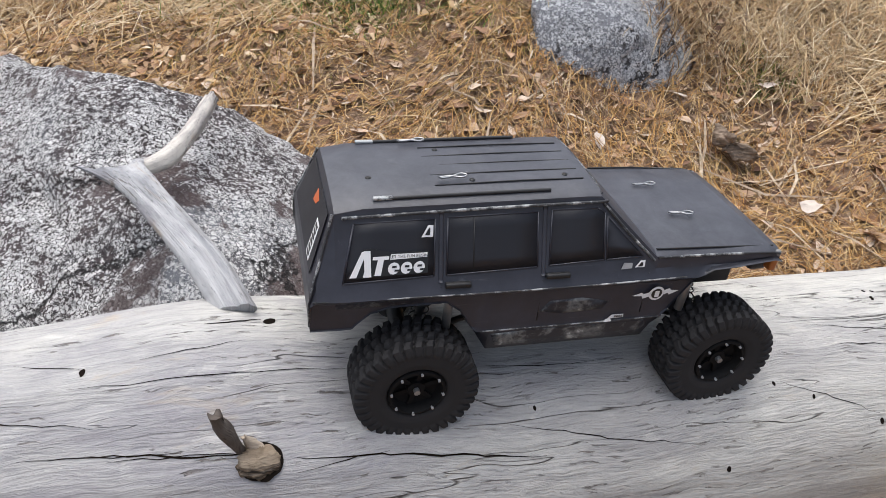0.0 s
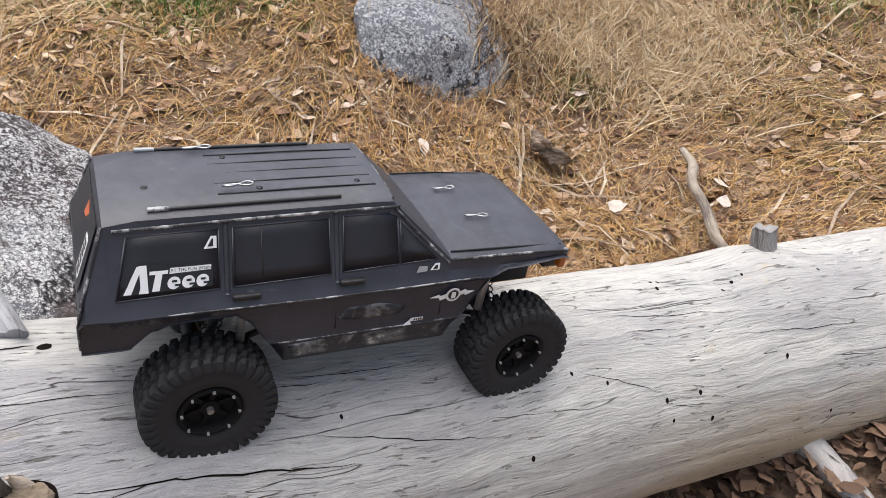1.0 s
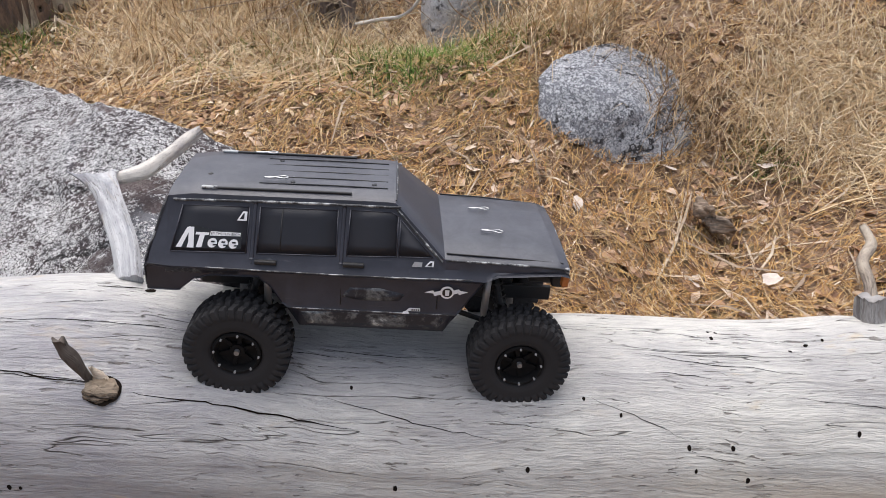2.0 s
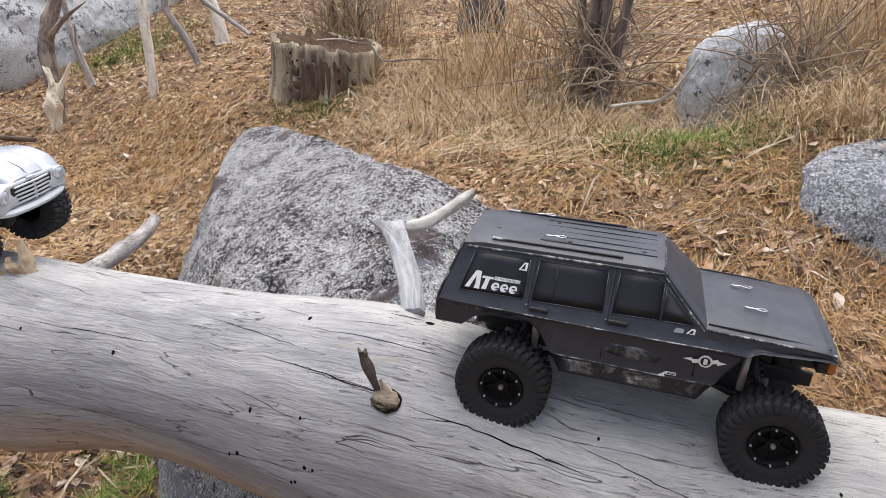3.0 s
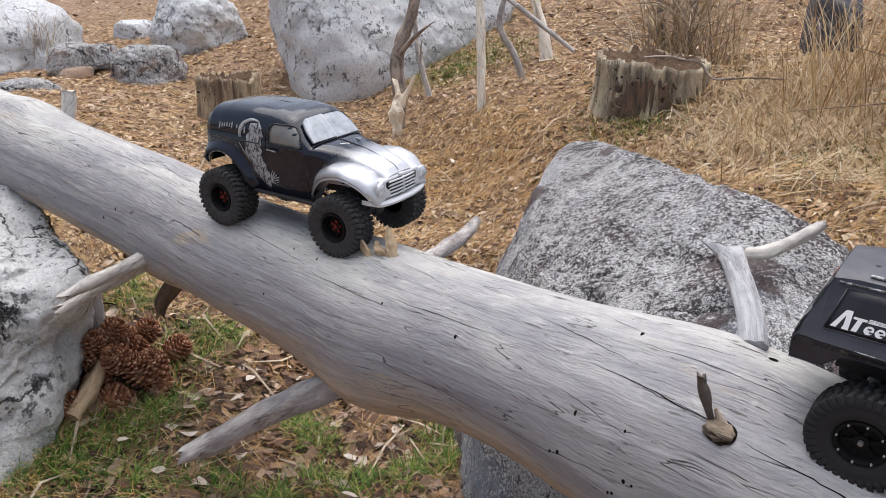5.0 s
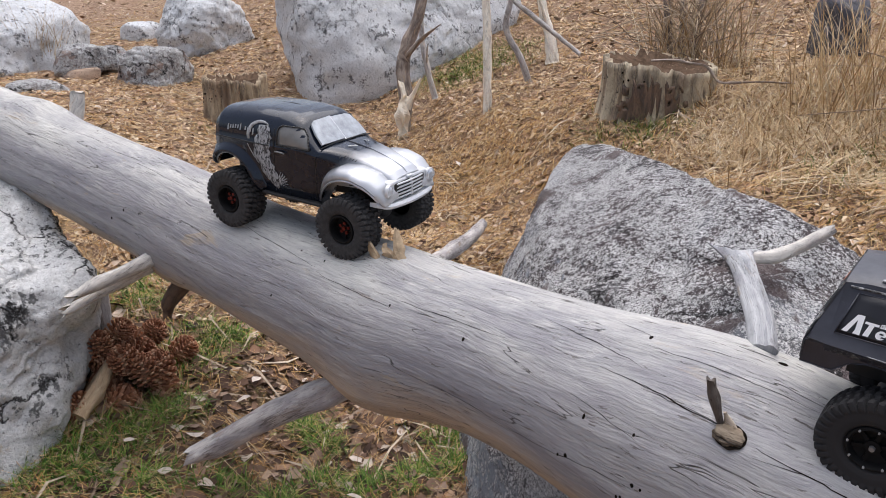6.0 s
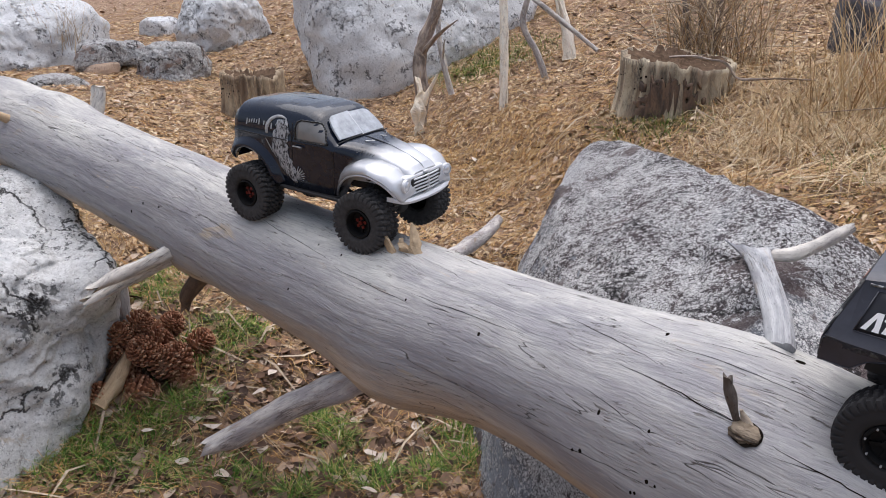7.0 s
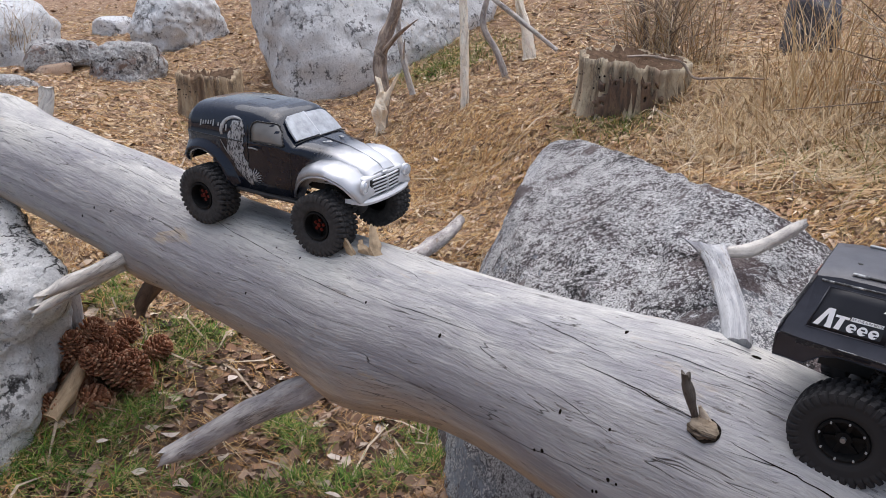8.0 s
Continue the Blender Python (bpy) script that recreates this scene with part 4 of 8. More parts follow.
for q, row in enumerate(((-0.209, 94, 0.051, 1), (-0.259, 82, 0.085, 4), (-0.359, 87, 0.057, -7), (-0.313, 75, 0.231, -3), (-0.082, 73, 0.14, 7), (-0.28, 51, 0.12, -3), (0.058, 73, 0.134, 0), (0.453, 79, 0.194, -9), (0.391, 56, 0.113, -16), (0.504, 34, 0.038, -4), (0.01, 70, 0.076, -1), (0.475, 68, 0.067, -2), (0.072, 51, 0.217, -12), (0.628, 58, 0.203, -5), (-0.348, 55, 0.12, -3), (-0.136, 42, 0.08, 2), (-0.709, 50, 0.222, 2), (-0.598, 2, 0.134, -6), (-0.453, 73, 0.162, -11), (-1.518, 69, 0.179, 1), (-1.339, 83, 0.27, -14), (-0.464, -4, 0.216, 11), (-0.9, 47, 0.202, -8), (-0.371, 35, 0.112, -7), (-1.648, 75, 0.15, 0), (-1.145, 61, 0.235, -10), (-1.844, 77, 0.219, 1))):
    split(*row, 0.00042 if q else 0.0010, q)
split(-0.30, 54, 0.145, -6, 0.0007, 40)
split(-0.140, 47, 0.25, -7, 0.0008, 41)
hole(-0.156, 95, 0.0045)


def knot(x, deg):
    """A rotten brown knot plug sunk in a dark ring of the trunk."""
    p, nrm, t = on_log(x, radians(deg), 0.0006)
    side = nrm.cross(t).normalized()
    m = Matrix((t, side, nrm)).transposed().to_4x4()
    m.translation = p
    bm = bmesh.new()
    k = 40
    ring = [bm.verts.new((0.0190 * math.cos(a) * w + 0.0085, 0.0170 * math.sin(a) * w - 0.001, 0.0)) for a, w in ((2 * math.pi * i / k, 1 + 0.10 * noise.noise(Vector((math.cos(2 * math.pi * i / k) * 2, math.sin(2 * math.pi * i / k) * 2, 7)))) for i in range(k))]
    pit = bm.verts.new((0, 0, 0.0004))
    for i in range(k):
        bm.faces.new((ring[i], ring[(i + 1) % k], pit))
    bmesh.ops.transform(bm, matrix=m, verts=bm.verts)
    under(part("knot_ring", bm, M_HOLE, None, "dark rotten ring"), log)
    bm = bmesh.new()
    bmesh.ops.create_uvsphere(bm, u_segments=40, v_segments=24, radius=1.0)
    lay = bm.loops.layers.uv.verify()
    for v in bm.verts:
        d = v.co.copy()
        w = 1 + 0.20 * noise.noise(d * 1.7 + Vector((3, 1, 4))) + 0.22 * noise.noise(Vector((d.x * 3, d.y * 9, d.z * 4))) + 0.12 * noise.noise(d * 11 + Vector((1, 9, 2)))
        v.co = Vector((d.x * 0.0172 * w + 0.0058, d.y * 0.0148 * w - 0.0002, d.z * 0.0066 * w))
    for f in bm.faces:
        for lp in f.loops:
            lp[lay].uv = (lp.vert.co.x * 0.6 + lp.vert.co.y * 0.4, lp.vert.co.y + lp.vert.co.z)
    bmesh.ops.transform(bm, matrix=m, verts=bm.verts)
    under(part("knot_plug", bm, M_KNOT, None, "brown rotten knot plug"), log)


knot(-0.172, 47)


# ---------------------------------------------------------------- loose wood
def stick(name, rows, mat, label, seed, ragged=0.0, n=30, k=12, category="stick", rough=0.2):
    c = Vector(rows[len(rows) // 2][:3])
    ob = branch(name, [(x - c.x, y - c.y, z - c.z, r) for x, y, z, r in rows], mat, "", seed, ragged, None, n, k, rough)
    ob.location = c
    return tagged(ob, label, category)


def driftwood():
    """A flat weathered slat, split at its head into a long horn and a short one."""
    left = [(-0.196, 0.345, 0.915), (-0.242, 0.410, 0.926), (-0.300, 0.480, 0.934), (-0.343, 0.530, 0.941), (-0.383, 0.562, 0.945), (-0.424, 0.586, 0.947)]
    right = [(-0.150, 0.335, 0.932), (-0.200, 0.410, 0.942), (-0.256, 0.480, 0.948), (-0.300, 0.535, 0.951), (-0.333, 0.578, 0.953), (-0.342, 0.600, 0.952)]
    n, k = 56, 16
    A, B = spline(left, n), spline(right, n)
    bm = bmesh.new()
    lay = bm.loops.layers.uv.verify()
    top, low, uv = [], [], {}
    nrm = Vector((0.18, -0.30, 0.93)).normalized()
    for i in range(n):
        f = i / (n - 1)
        a, b = Vector(A[i]), Vector(B[i])
        rt, rl = [], []
        for j in range(k):
            g = j / (k - 1)
            p = a.lerp(b, g)
            if f > 0.8:
                notch = (f - 0.8) / 0.2
                p += (Vector(A[int(0.8 * (n - 1))]).lerp(Vector(B[int(0.8 * (n - 1))]), g) - p) * notch * 0.75 * math.sin(math.pi * min(1, g * 1.15)) ** 0.8
            rim = min(1.0, 4.5 * min(g, 1 - g) + 0.15) * min(1.0, (1 - f) * 7 + 0.12)
            t = 0.0085 * rim * (1.15 - 0.5 * f) + 0.004 * noise.noise(Vector((g * 5, f * 5, 2)))
            t += 0.0022 * noise.noise(Vector((g * 16, f * 5, 8)))
            vt, vl = bm.verts.new(p + nrm * t), bm.verts.new(p - nrm * (0.013 * rim + 0.002))
            uv[vt] = uv[vl] = (f * 0.34, g * 0.06)
            rt.append(vt), rl.append(vl)
        top.append(rt), low.append(rl)
    for i in range(n - 1):
        for j in range(k - 1):
            bm.faces.new((top[i][j], top[i][j + 1], top[i + 1][j + 1], top[i + 1][j]))
            bm.faces.new((low[i][j], low[i + 1][j], low[i + 1][j + 1], low[i][j + 1]))
        for j, flip in ((0, False), (k - 1, True)):
            q = (top[i][j], top[i + 1][j], low[i + 1][j], low[i][j])
            bm.faces.new(q[::-1] if flip else q)
    for i in (0, n - 1):
        for j in range(k - 1):
            bm.faces.new((top[i][j], low[i][j], low[i][j + 1], top[i][j + 1]))
    bmesh.ops.recalc_face_normals(bm, faces=bm.faces)
    for f in bm.faces:
        for lp in f.loops:
            lp[lay].uv = uv[lp.vert]
    c = Vector((-0.28, 0.47, 0.93))
    bmesh.ops.translate(bm, vec=-c, verts=bm.verts)
    ob = part("bleached_stick", bm, M_DRIFT)
    ob.data.set_sharp_from_angle(angle=radians(50))
    ob.location = c
    tagged(ob, "bleached flat driftwood stick leaning on a lichened slab", "stick")


M_DRIFT = wood_silver("driftwood", (0.47, 0.47, 0.475), (0.30, 0.305, 0.32), (0.40, 0.32, 0.23), 0.40, 0.57, small=5.0)
driftwood()
stick("bent_stick", [(-0.348, 0.595, 0.938, 0.0095), (-0.325, 0.635, 0.938, 0.0120), (-0.309, 0.69, 0.948, 0.0115), (-0.303, 0.745, 0.957, 0.0115), (-0.303, 0.782, 0.958, 0.0100)], M_STICK, "short bent bleached stick lying on a lichened slab", 22, 0.008, 40, 14, "stick", 0.35)
stick("ground_stick", [(0.975, 1.09, 0.785, 0.0085), (0.972, 1.03, 0.775, 0.0105), (0.938, 0.97, 0.765, 0.0105), (0.930, 0.89, 0.750, 0.0100), (0.912, 0.80, 0.730, 0.0100), (0.925, 0.76, 0.722, 0.0065)], M_DARKWOOD, "pale crooked stick lying on pine needles", 23, 0.006, 44, 12, "stick", 0.4)
stick("short_stick", [(-1.85, 0.19, 0.365, 0.014), (-1.84, 0.23, 0.365, 0.016), (-1.825, 0.31, 0.350, 0.016), (-1.82, 0.35, 0.345, 0.012)], M_STICK, "short pale stick among dead leaves", 24, 0.01)
stick("dead_branch", [(-3.9, 1.35, 0.45, 0.014), (-3.6, 1.6, 0.46, 0.017), (-3.3, 1.75, 0.45, 0.012)], M_BARK, "dark fallen branch on the leaf litter", 25)
stick("grey_stick", [(0.80, 0.37, 0.68, 0.020), (0.84, 0.30, 0.655, 0.022), (0.87, 0.20, 0.61, 0.020), (0.88, 0.1, 0.56, 0.016)], M_BRANCH, "grey broken stick under the log", 26)
stick("grey_stick", [(0.95, 0.42, 0.62, 0.016), (0.86, 0.34, 0.60, 0.018), (0.76, 0.26, 0.565, 0.015)], M_DARKWOOD, "dark rotten stick under the log", 27)
stick("bark_strip", [(0.62, 0.40, 0.57, 0.012), (0.72, 0.34, 0.575, 0.03), (0.80, 0.36, 0.58, 0.02)], M_BARK, "strip of brown bark under the log", 28)


M_CLOD = wood_silver("furrowed_rotten_bark", (0.34, 0.26, 0.19), (0.14, 0.10, 0.072), (0.055, 0.036, 0.027), 0.36, 0.46, small=14.0)


def clod():
    ob = rock("bark_chunk", [(0.64, 1.25, 0.68), (0.64, 1.21, 0.735), (0.69, 1.18, 0.75), (0.755, 1.15, 0.72), (0.775, 1.18, 0.67), (0.72, 1.25, 0.74), (0.66, 1.26, 0.755), (0.70, 1.16, 0.66), (0.74, 1.24, 0.66)],
              M_CLOD, "rough dark brown chunk of rotten bark", 44, 5, 9.0, 0.034, 0.015, "bark", dents=[(0.66 + 0.022 * q, 1.20 - 0.012 * q, 0.745 - 0.006 * q, 0.006, 0.010) for q in range(5)])
    lay = ob.data.uv_layers.new(name="UVMap")
    for lp in ob.data.loops:
        c = ob.data.vertices[lp.vertex_index].co
        lay.data[lp.index].uv = (c.x * 1.2 - c.y, c.z * 1.4 + c.y)
    ob.scale = (1.3, 1.3, 1.25)
    ob.location.z += 0.014
    return ob


clod()


M_STUMP = wood_silver("rotten_stump_wood", (0.56, 0.48, 0.345), (0.30, 0.235, 0.165), (0.15, 0.085, 0.05), 0.34, 0.5, small=2.5)
M_ROT = plain("crumbling_rotten_wood", (0.16, 0.105, 0.07), 0.95, spec=0.1, scale=45, amount=1.2, bump=0.006)


def stump(name, c, r, height, label, seed, mat=M_STUMP, lean=0.0, plank=0.0, slope=0.0, hollow=1.0):
    """A weathered stump: ridged flaring sides, a broken rim and a rotten hollow."""
    rng = random.Random(seed)
    root = empty(name, Matrix.Translation(c))
    tagged(root, label, "stump")
    k, lv = 140, 14
    bm = bmesh.new()
    lay = bm.loops.layers.uv.verify()
    rim = [1 + 0.12 * noise.noise(Vector((math.cos(2 * math.pi * j / k) * 1.2, math.sin(2 * math.pi * j / k) * 1.2, seed))) + 0.16 * noise.noise(Vector((j // 4 * 1.7, 0, seed))) for j in range(k)]
    rows = []
    for i in range(lv + 1):
        f = i / lv
        row = []
        for j in range(k):
            a = 2 * math.pi * j / k
            d = Vector((math.cos(a), math.sin(a), 0))
            rr = r * (1.0 + 0.30 * (1 - f) ** 3 + 0.10 * noise.noise(d * 3.1 + Vector((0, 0, seed + f * 0.4))) + 0.06 * noise.noise(Vector((j * 0.75, f * 0.5, seed))) + plank * noise.noise(Vector((j // 5 * 3.7, 0, seed))) - (plank * 1.2 if plank and j % 5 == 0 else 0))
            row.append(bm.verts.new(d * rr + Vector((lean * f, 0, -0.15 + (height * rim[j] * (1 - slope * d.x) + 0.15) * f))))
        rows.append(row)
    inner = []
    for i, (s, z) in enumerate(((0.9, 1.0), (0.78, 1 - 0.12 * hollow), (0.6, 1 - 0.35 * hollow), (0.3, 1 - 0.45 * hollow))):
        inner.append([bm.verts.new(Vector((v.co.x * s, v.co.y * s, v.co.z * z + rng.uniform(-0.02, 0.01)))) for v in rows[-1]])
    rows.append(inner[0])
    core = bmesh.new()
    pit = [[core.verts.new(v.co) for v in row] for row in inner]
    for p, q in zip(pit, pit[1:]):
        for j in range(k):
            core.faces.new((p[j], p[(j + 1) % k], q[(j + 1) % k], q[j]))
    core.faces.new(pit[-1])
    for v in [v for row in inner[1:] for v in row]:
        bm.verts.remove(v)
    part("rotten_core", core, M_ROT, root, "dark crumbling rotten core")
    for i, (p, q) in enumerate(zip(rows, rows[1:])):
        for j in range(k):
            f = bm.faces.new((p[j], p[(j + 1) % k], q[(j + 1) % k], q[j]))
            for lp, (ii, jj) in zip(f.loops, ((i, j), (i, j + 1), (i + 1, j + 1), (i + 1, j))):
                lp[lay].uv = (ii / lv * (height + 0.15), jj / k * 2 * math.pi * r)
    wood = part("trunk", bm, mat, root)
    for q in range(26):
        a, z = rng.gauss(radians(262), radians(22)), rng.uniform(0.02, height * 0.9)
        d = Vector((math.cos(a), math.sin(a), 0))
        ok, p, nrm, _ = wood.ray_cast(d * r * 2 + Vector((0, 0, z)), -d)
        if ok:
            hb = bmesh.new()
            add_cyl(hb, p - d * 0.012, p + d * 0.0012, rng.uniform(0.003, 0.0075), n=9)
            part("beetle_hole", hb, M_HOLE, root)
    return root


s1 = stump("stump", (-1.865, 2.37, 0.80), 0.262, 0.205, "grey weathered tree stump with beetle holes and rotten core", 3, M_STUMP, 0.0, 0.045, 0.14, 0.35)
stump("stump", (-4.40, 1.29, 0.555), 0.20, 0.225, "upright split tree stump with pale streaks", 6, M_PLANK, 0.0, 0.09, 0.0, 0.3)


def bark_patch(root, a0, a1, z0, z1, r):
    bm = bmesh.new()
    n, k = 26, 18
    vs = [[bm.verts.new(((r + 0.012 * noise.noise(Vector((i, j, 5)))) * math.cos(a0 + (a1 - a0) * i / n), (r + 0.02 * noise.noise(Vector((i * 2, j * 2, 9)))) * math.sin(a0 + (a1 - a0) * i / n),
                          z0 + (z1 - z0) * j / k * (1 + 0.25 * noise.noise(Vector((i * 0.8, 3, 1)))))) for j in range(k + 1)] for i in range(n + 1)]
    lay = bm.loops.layers.uv.verify()
    for i in range(n):
        for j in range(k):
            u, v = abs(i / n - 0.5) * 2, j / k
            if u ** 2 + v ** 2 * 0.9 + 0.7 * noise.noise(Vector((i * 0.45, j * 0.5, 2))) > 0.85:
                continue
            f = bm.faces.new((vs[i][j], vs[i + 1][j], vs[i + 1][j + 1], vs[i][j + 1]))
            for lp in f.loops:
                lp[lay].uv = (lp.vert.co.z, lp.vert.co.x + lp.vert.co.y)
    ob = part("bark", bm, M_BARK, root, "dark loose bark")
    mod = ob.modifiers.new("thick", "SOLIDIFY")
    mod.thickness = 0.02


bark_patch(s1, radians(266), radians(335), -0.06, 0.15, 0.284)


def sapling(rows, mat, label, seed, twigs=2, ragged_base=False):
    c = Vector(rows[0][:3])
    root = empty("sapling", Matrix.Translation(c))
    tagged(root, label, "sapling", "saplings on the hillside")
    bm = bmesh.new()
    loc = [(x - c.x, y - c.y, z - c.z, r) for x, y, z, r in rows]
    limb(bm, loc, 40, 12, 0.22, 30, seed)
    part("stem", bm, mat, root)
    rng = random.Random(seed)
    p = spline(loc, 20)
    for q in range(twigs):
        i = rng.randint(6, 17)
        b = Vector(p[i][:3])
        d = Vector((rng.uniform(-1, 1), rng.uniform(-1, 1), rng.uniform(0.3, 1))).normalized() * rng.uniform(0.15, 0.4)
        bm = bmesh.new()
        limb(bm, [(*b, p[i][3] * 0.45), (*(b + d * 0.5 + Vector((0, 0, 0.02))), p[i][3] * 0.3), (*(b + d), 0.002)], 10, 6, 0.2, 40, seed + q)
        part("twig", bm, mat, root)
    return root


sapling([(-3.47, 2.01, 0.40, 0.04), (-3.48, 2.02, 0.52, 0.034), (-3.49, 2.04, 0.66, 0.042), (-3.55, 2.06, 0.85, 0.044), (-3.54, 2.10, 1.0, 0.040), (-3.54, 2.20, 1.2, 0.033), (-3.55, 2.28, 1.6, 0.028), (-3.6, 2.4, 2.6, 0.015)], M_SAPBARK, "slim dead sapling with a splintered pale base", 51)
sapling([(-2.95, 2.25, 0.58, 0.026), (-2.98, 2.27, 0.8, 0.026), (-3.03, 2.31, 1.05, 0.025), (-3.09, 2.35, 1.3, 0.024), (-3.15, 2.4, 1.9, 0.02), (-3.2, 2.42, 2.5, 0.01)], M_SAPPALE, "straight pale barkless sapling", 52, 1)
sapling([(-3.08, 2.73, 0.70, 0.022), (-3.14, 2.68, 0.9, 0.021), (-3.225, 2.63, 1.085, 0.018), (-3.20, 2.67, 1.3, 0.016), (-3.1, 2.7, 1.8, 0.01)], M_BRANCH, "thin crooked grey sapling", 53, 2)
sapling([(-3.35, 3.19, 0.80, 0.05), (-3.40, 3.2, 1.0, 0.036), (-3.50, 3.215, 1.2, 0.033), (-3.7, 3.25, 1.9, 0.025)], M_SAPPALE, "leaning pale barkless sapling", 54, 1)
sapling([(-3.60, 2.35, 0.62, 0.020), (-3.66, 2.33, 0.82, 0.020), (-3.71, 2.33, 1.0, 0.017), (-3.74, 2.35, 1.3, 0.008)], M_STICK, "broken pale sapling before a boulder", 55, 1)
stick("leaning_pole", [(-2.80, 2.86, 0.93, 0.012), (-3.05, 2.80, 1.09, 0.016), (-3.30, 2.75, 1.24, 0.016), (-3.8, 2.65, 1.55, 0.014)], M_BRANCH, "grey fallen pole leaning on saplings", 56)
stick("torn_wood", [(-3.44, 1.955, 0.42, 0.036), (-3.435, 1.965, 0.54, 0.034), (-3.43, 1.98, 0.64, 0.039), (-3.440, 1.985, 0.685, 0.030), (-3.455, 1.98, 0.74, 0.018)], M_TORN, "torn pale wood at a sapling's foot", 57, 0.06, 30, 9, "stick", 1.6).data.shade_flat()
stick("torn_spike", [(-3.415, 1.995, 0.62, 0.022), (-3.385, 2.02, 0.71, 0.015), (-3.35, 2.05, 0.80, 0.005)], M_TORN, "pale splintered spike at a sapling's foot", 59, 0.01, 14, 7, "stick", 0.8).data.shade_flat()
stick("dead_twig", [(-0.40, 2.14, 0.90, 0.006), (-0.31, 2.10, 0.93, 0.006), (-0.20, 2.08, 0.965, 0.005), (-0.115, 2.11, 1.095, 0.003)], M_STICK, "pale bent dead twig leaning in a bush", 63, 0.003, 30, 8, "twig", 0.5)
stick("stump_twig", [(-1.80, 2.22, 1.025, 0.004), (-1.72, 2.27, 1.03, 0.006), (-1.66, 2.30, 1.02, 0.0065), (-1.60, 2.35, 1.005, 0.006), (-1.55, 2.37, 0.945, 0.005), (-1.50, 2.41, 0.94, 0.005), (-1.40, 2.46, 0.95, 0.004), (-1.3, 2.55, 0.945, 0.003)], M_SAPBARK, "bent dead twig hanging over a stump", 58, 0.004, 60, 8, "twig", 0.6)


# ---------------------------------------------------------------- pine cones in a heap
def pine_cone_mesh():
    bm = bmesh.new()
    lathe(bm, [(0.001, 0.0), (0.018, 0.004), (0.024, 0.03), (0.018, 0.07), (0.001, 0.1)], 12, "Z")
    n = 110
    for i in range(n):
        f = i / n
        a = i * 2.39996
        z = 0.006 + 0.092 * f
        r = 0.046 * math.sin(math.pi * (0.16 + 0.80 * f)) ** 0.8
        tilt = radians(8 + 52 * f)
        d = Vector((math.cos(a), math.sin(a), 0))
        t = Vector((-math.sin(a), math.cos(a), 0))
        o = d * math.cos(tilt) + Vector((0, 0, math.sin(tilt)))
        up = -d * math.sin(tilt) + Vector((0, 0, math.cos(tilt)))
        b = d * 0.012 + Vector((0, 0, z))
        tip = b + o * r
        w = 0.0075 * (1 - 0.35 * f)
        v = [bm.verts.new(p) for p in (b - t * w * 0.4, b + t * w * 0.4, tip + t * w - up * 0.001, tip - t * w - up * 0.001,
                                       tip + t * w * 0.8 + up * 0.005, tip - t * w * 0.8 + up * 0.005, tip + o * 0.003 + up * 0.002)]
        for q in ((0, 1, 2, 3), (1, 0, 5, 4), (2, 4, 6), (3, 6, 5), (2, 6, 3), (4, 5, 6), (0, 3, 5), (1, 4, 2)):
            bm.faces.new([v[j] for j in q])
    bmesh.ops.recalc_face_normals(bm, faces=bm.faces)
    return mesh_of("pine_cone", bm, M_CONE, False)


CONE = pine_cone_mesh()
for i, (x, y, dz, rx, ry, rz, s) in enumerate(((-1.63, -0.305, 0.03, 60, 10, 20, 1.05), (-1.60, -0.255, 0.09, 20, 15, 80, 0.95), (-1.585, -0.19, 0.075, 65, -20, 200, 1.0), (-1.555, -0.12, 0.04, 10, 20, 10, 1.15),
                                               (-1.54, -0.225, 0.03, 70, 5, 310, 0.95), (-1.53, -0.26, 0.02, 80, 0, 260, 1.0), (-1.50, -0.185, 0.015, 75, 10, 330, 0.9), (-1.62, -0.215, 0.12, 40, 30, 120, 0.9),
                                               (-1.66, -0.17, 0.05, 85, 0, 60, 0.95), (-1.475, -0.225, 0.01, 85, 20, 290, 1.0), (-1.60, -0.10, 0.03, 70, 0, 30, 0.9), (-1.655, -0.06, 0.02, 60, 20, 150, 0.95), (-1.70, -0.10, 0.05, 30, 25, 80, 0.9), (-1.50, -0.13, 0.02, 75, 0, 250, 0.95), (-1.58, -0.29, 0.10, 50, 10, 330, 0.9), (-1.57, -0.16, 0.03, 70, 20, 190, 1.0), (-1.52, -0.31, 0.02, 80, 10, 40, 0.9), (-1.64, -0.25, 0.05, 75, 0, 100, 1.0), (-1.555, -0.19, 0.10, 30, 25, 20, 1.0), (-1.61, -0.15, 0.10, 65, 10, 280, 0.95), (-1.49, -0.275, 0.01, 80, 0, 200, 0.95), (-1.53, -0.15, 0.06, 15, 5, 0, 1.05))):
    ob = new("pine_cone", CONE)
    ob.matrix_basis = pose(x, y, float(ground(x, y)) + dz * 0.8, rx, ry, rz) @ Matrix.Scale(s * 0.76, 4)
    tagged(ob, "open reddish-brown pine cone heaped beside a boulder", "pine cone", "heap of pine cones")
gz = lambda x, y: float(ground(x, y))
stick("split_wood", [(-1.46, -0.345, gz(-1.46, -0.345) + 0.02, 0.022), (-1.50, -0.29, gz(-1.5, -0.29) + 0.05, 0.024), (-1.55, -0.24, gz(-1.55, -0.24) + 0.09, 0.018)], M_RAW, "split piece of pale wood leaning under pine cones", 61, 0.015, 30, 10, "stick", 0.6)
stick("wood_stub", [(-1.66, -0.215, gz(-1.66, -0.215) + 0.06, 0.022), (-1.67, -0.21, gz(-1.67, -0.21) + 0.13, 0.021), (-1.68, -0.205, gz(-1.68, -0.2) + 0.20, 0.019)], M_BRANCH, "grey upright wood stub behind pine cones", 62)


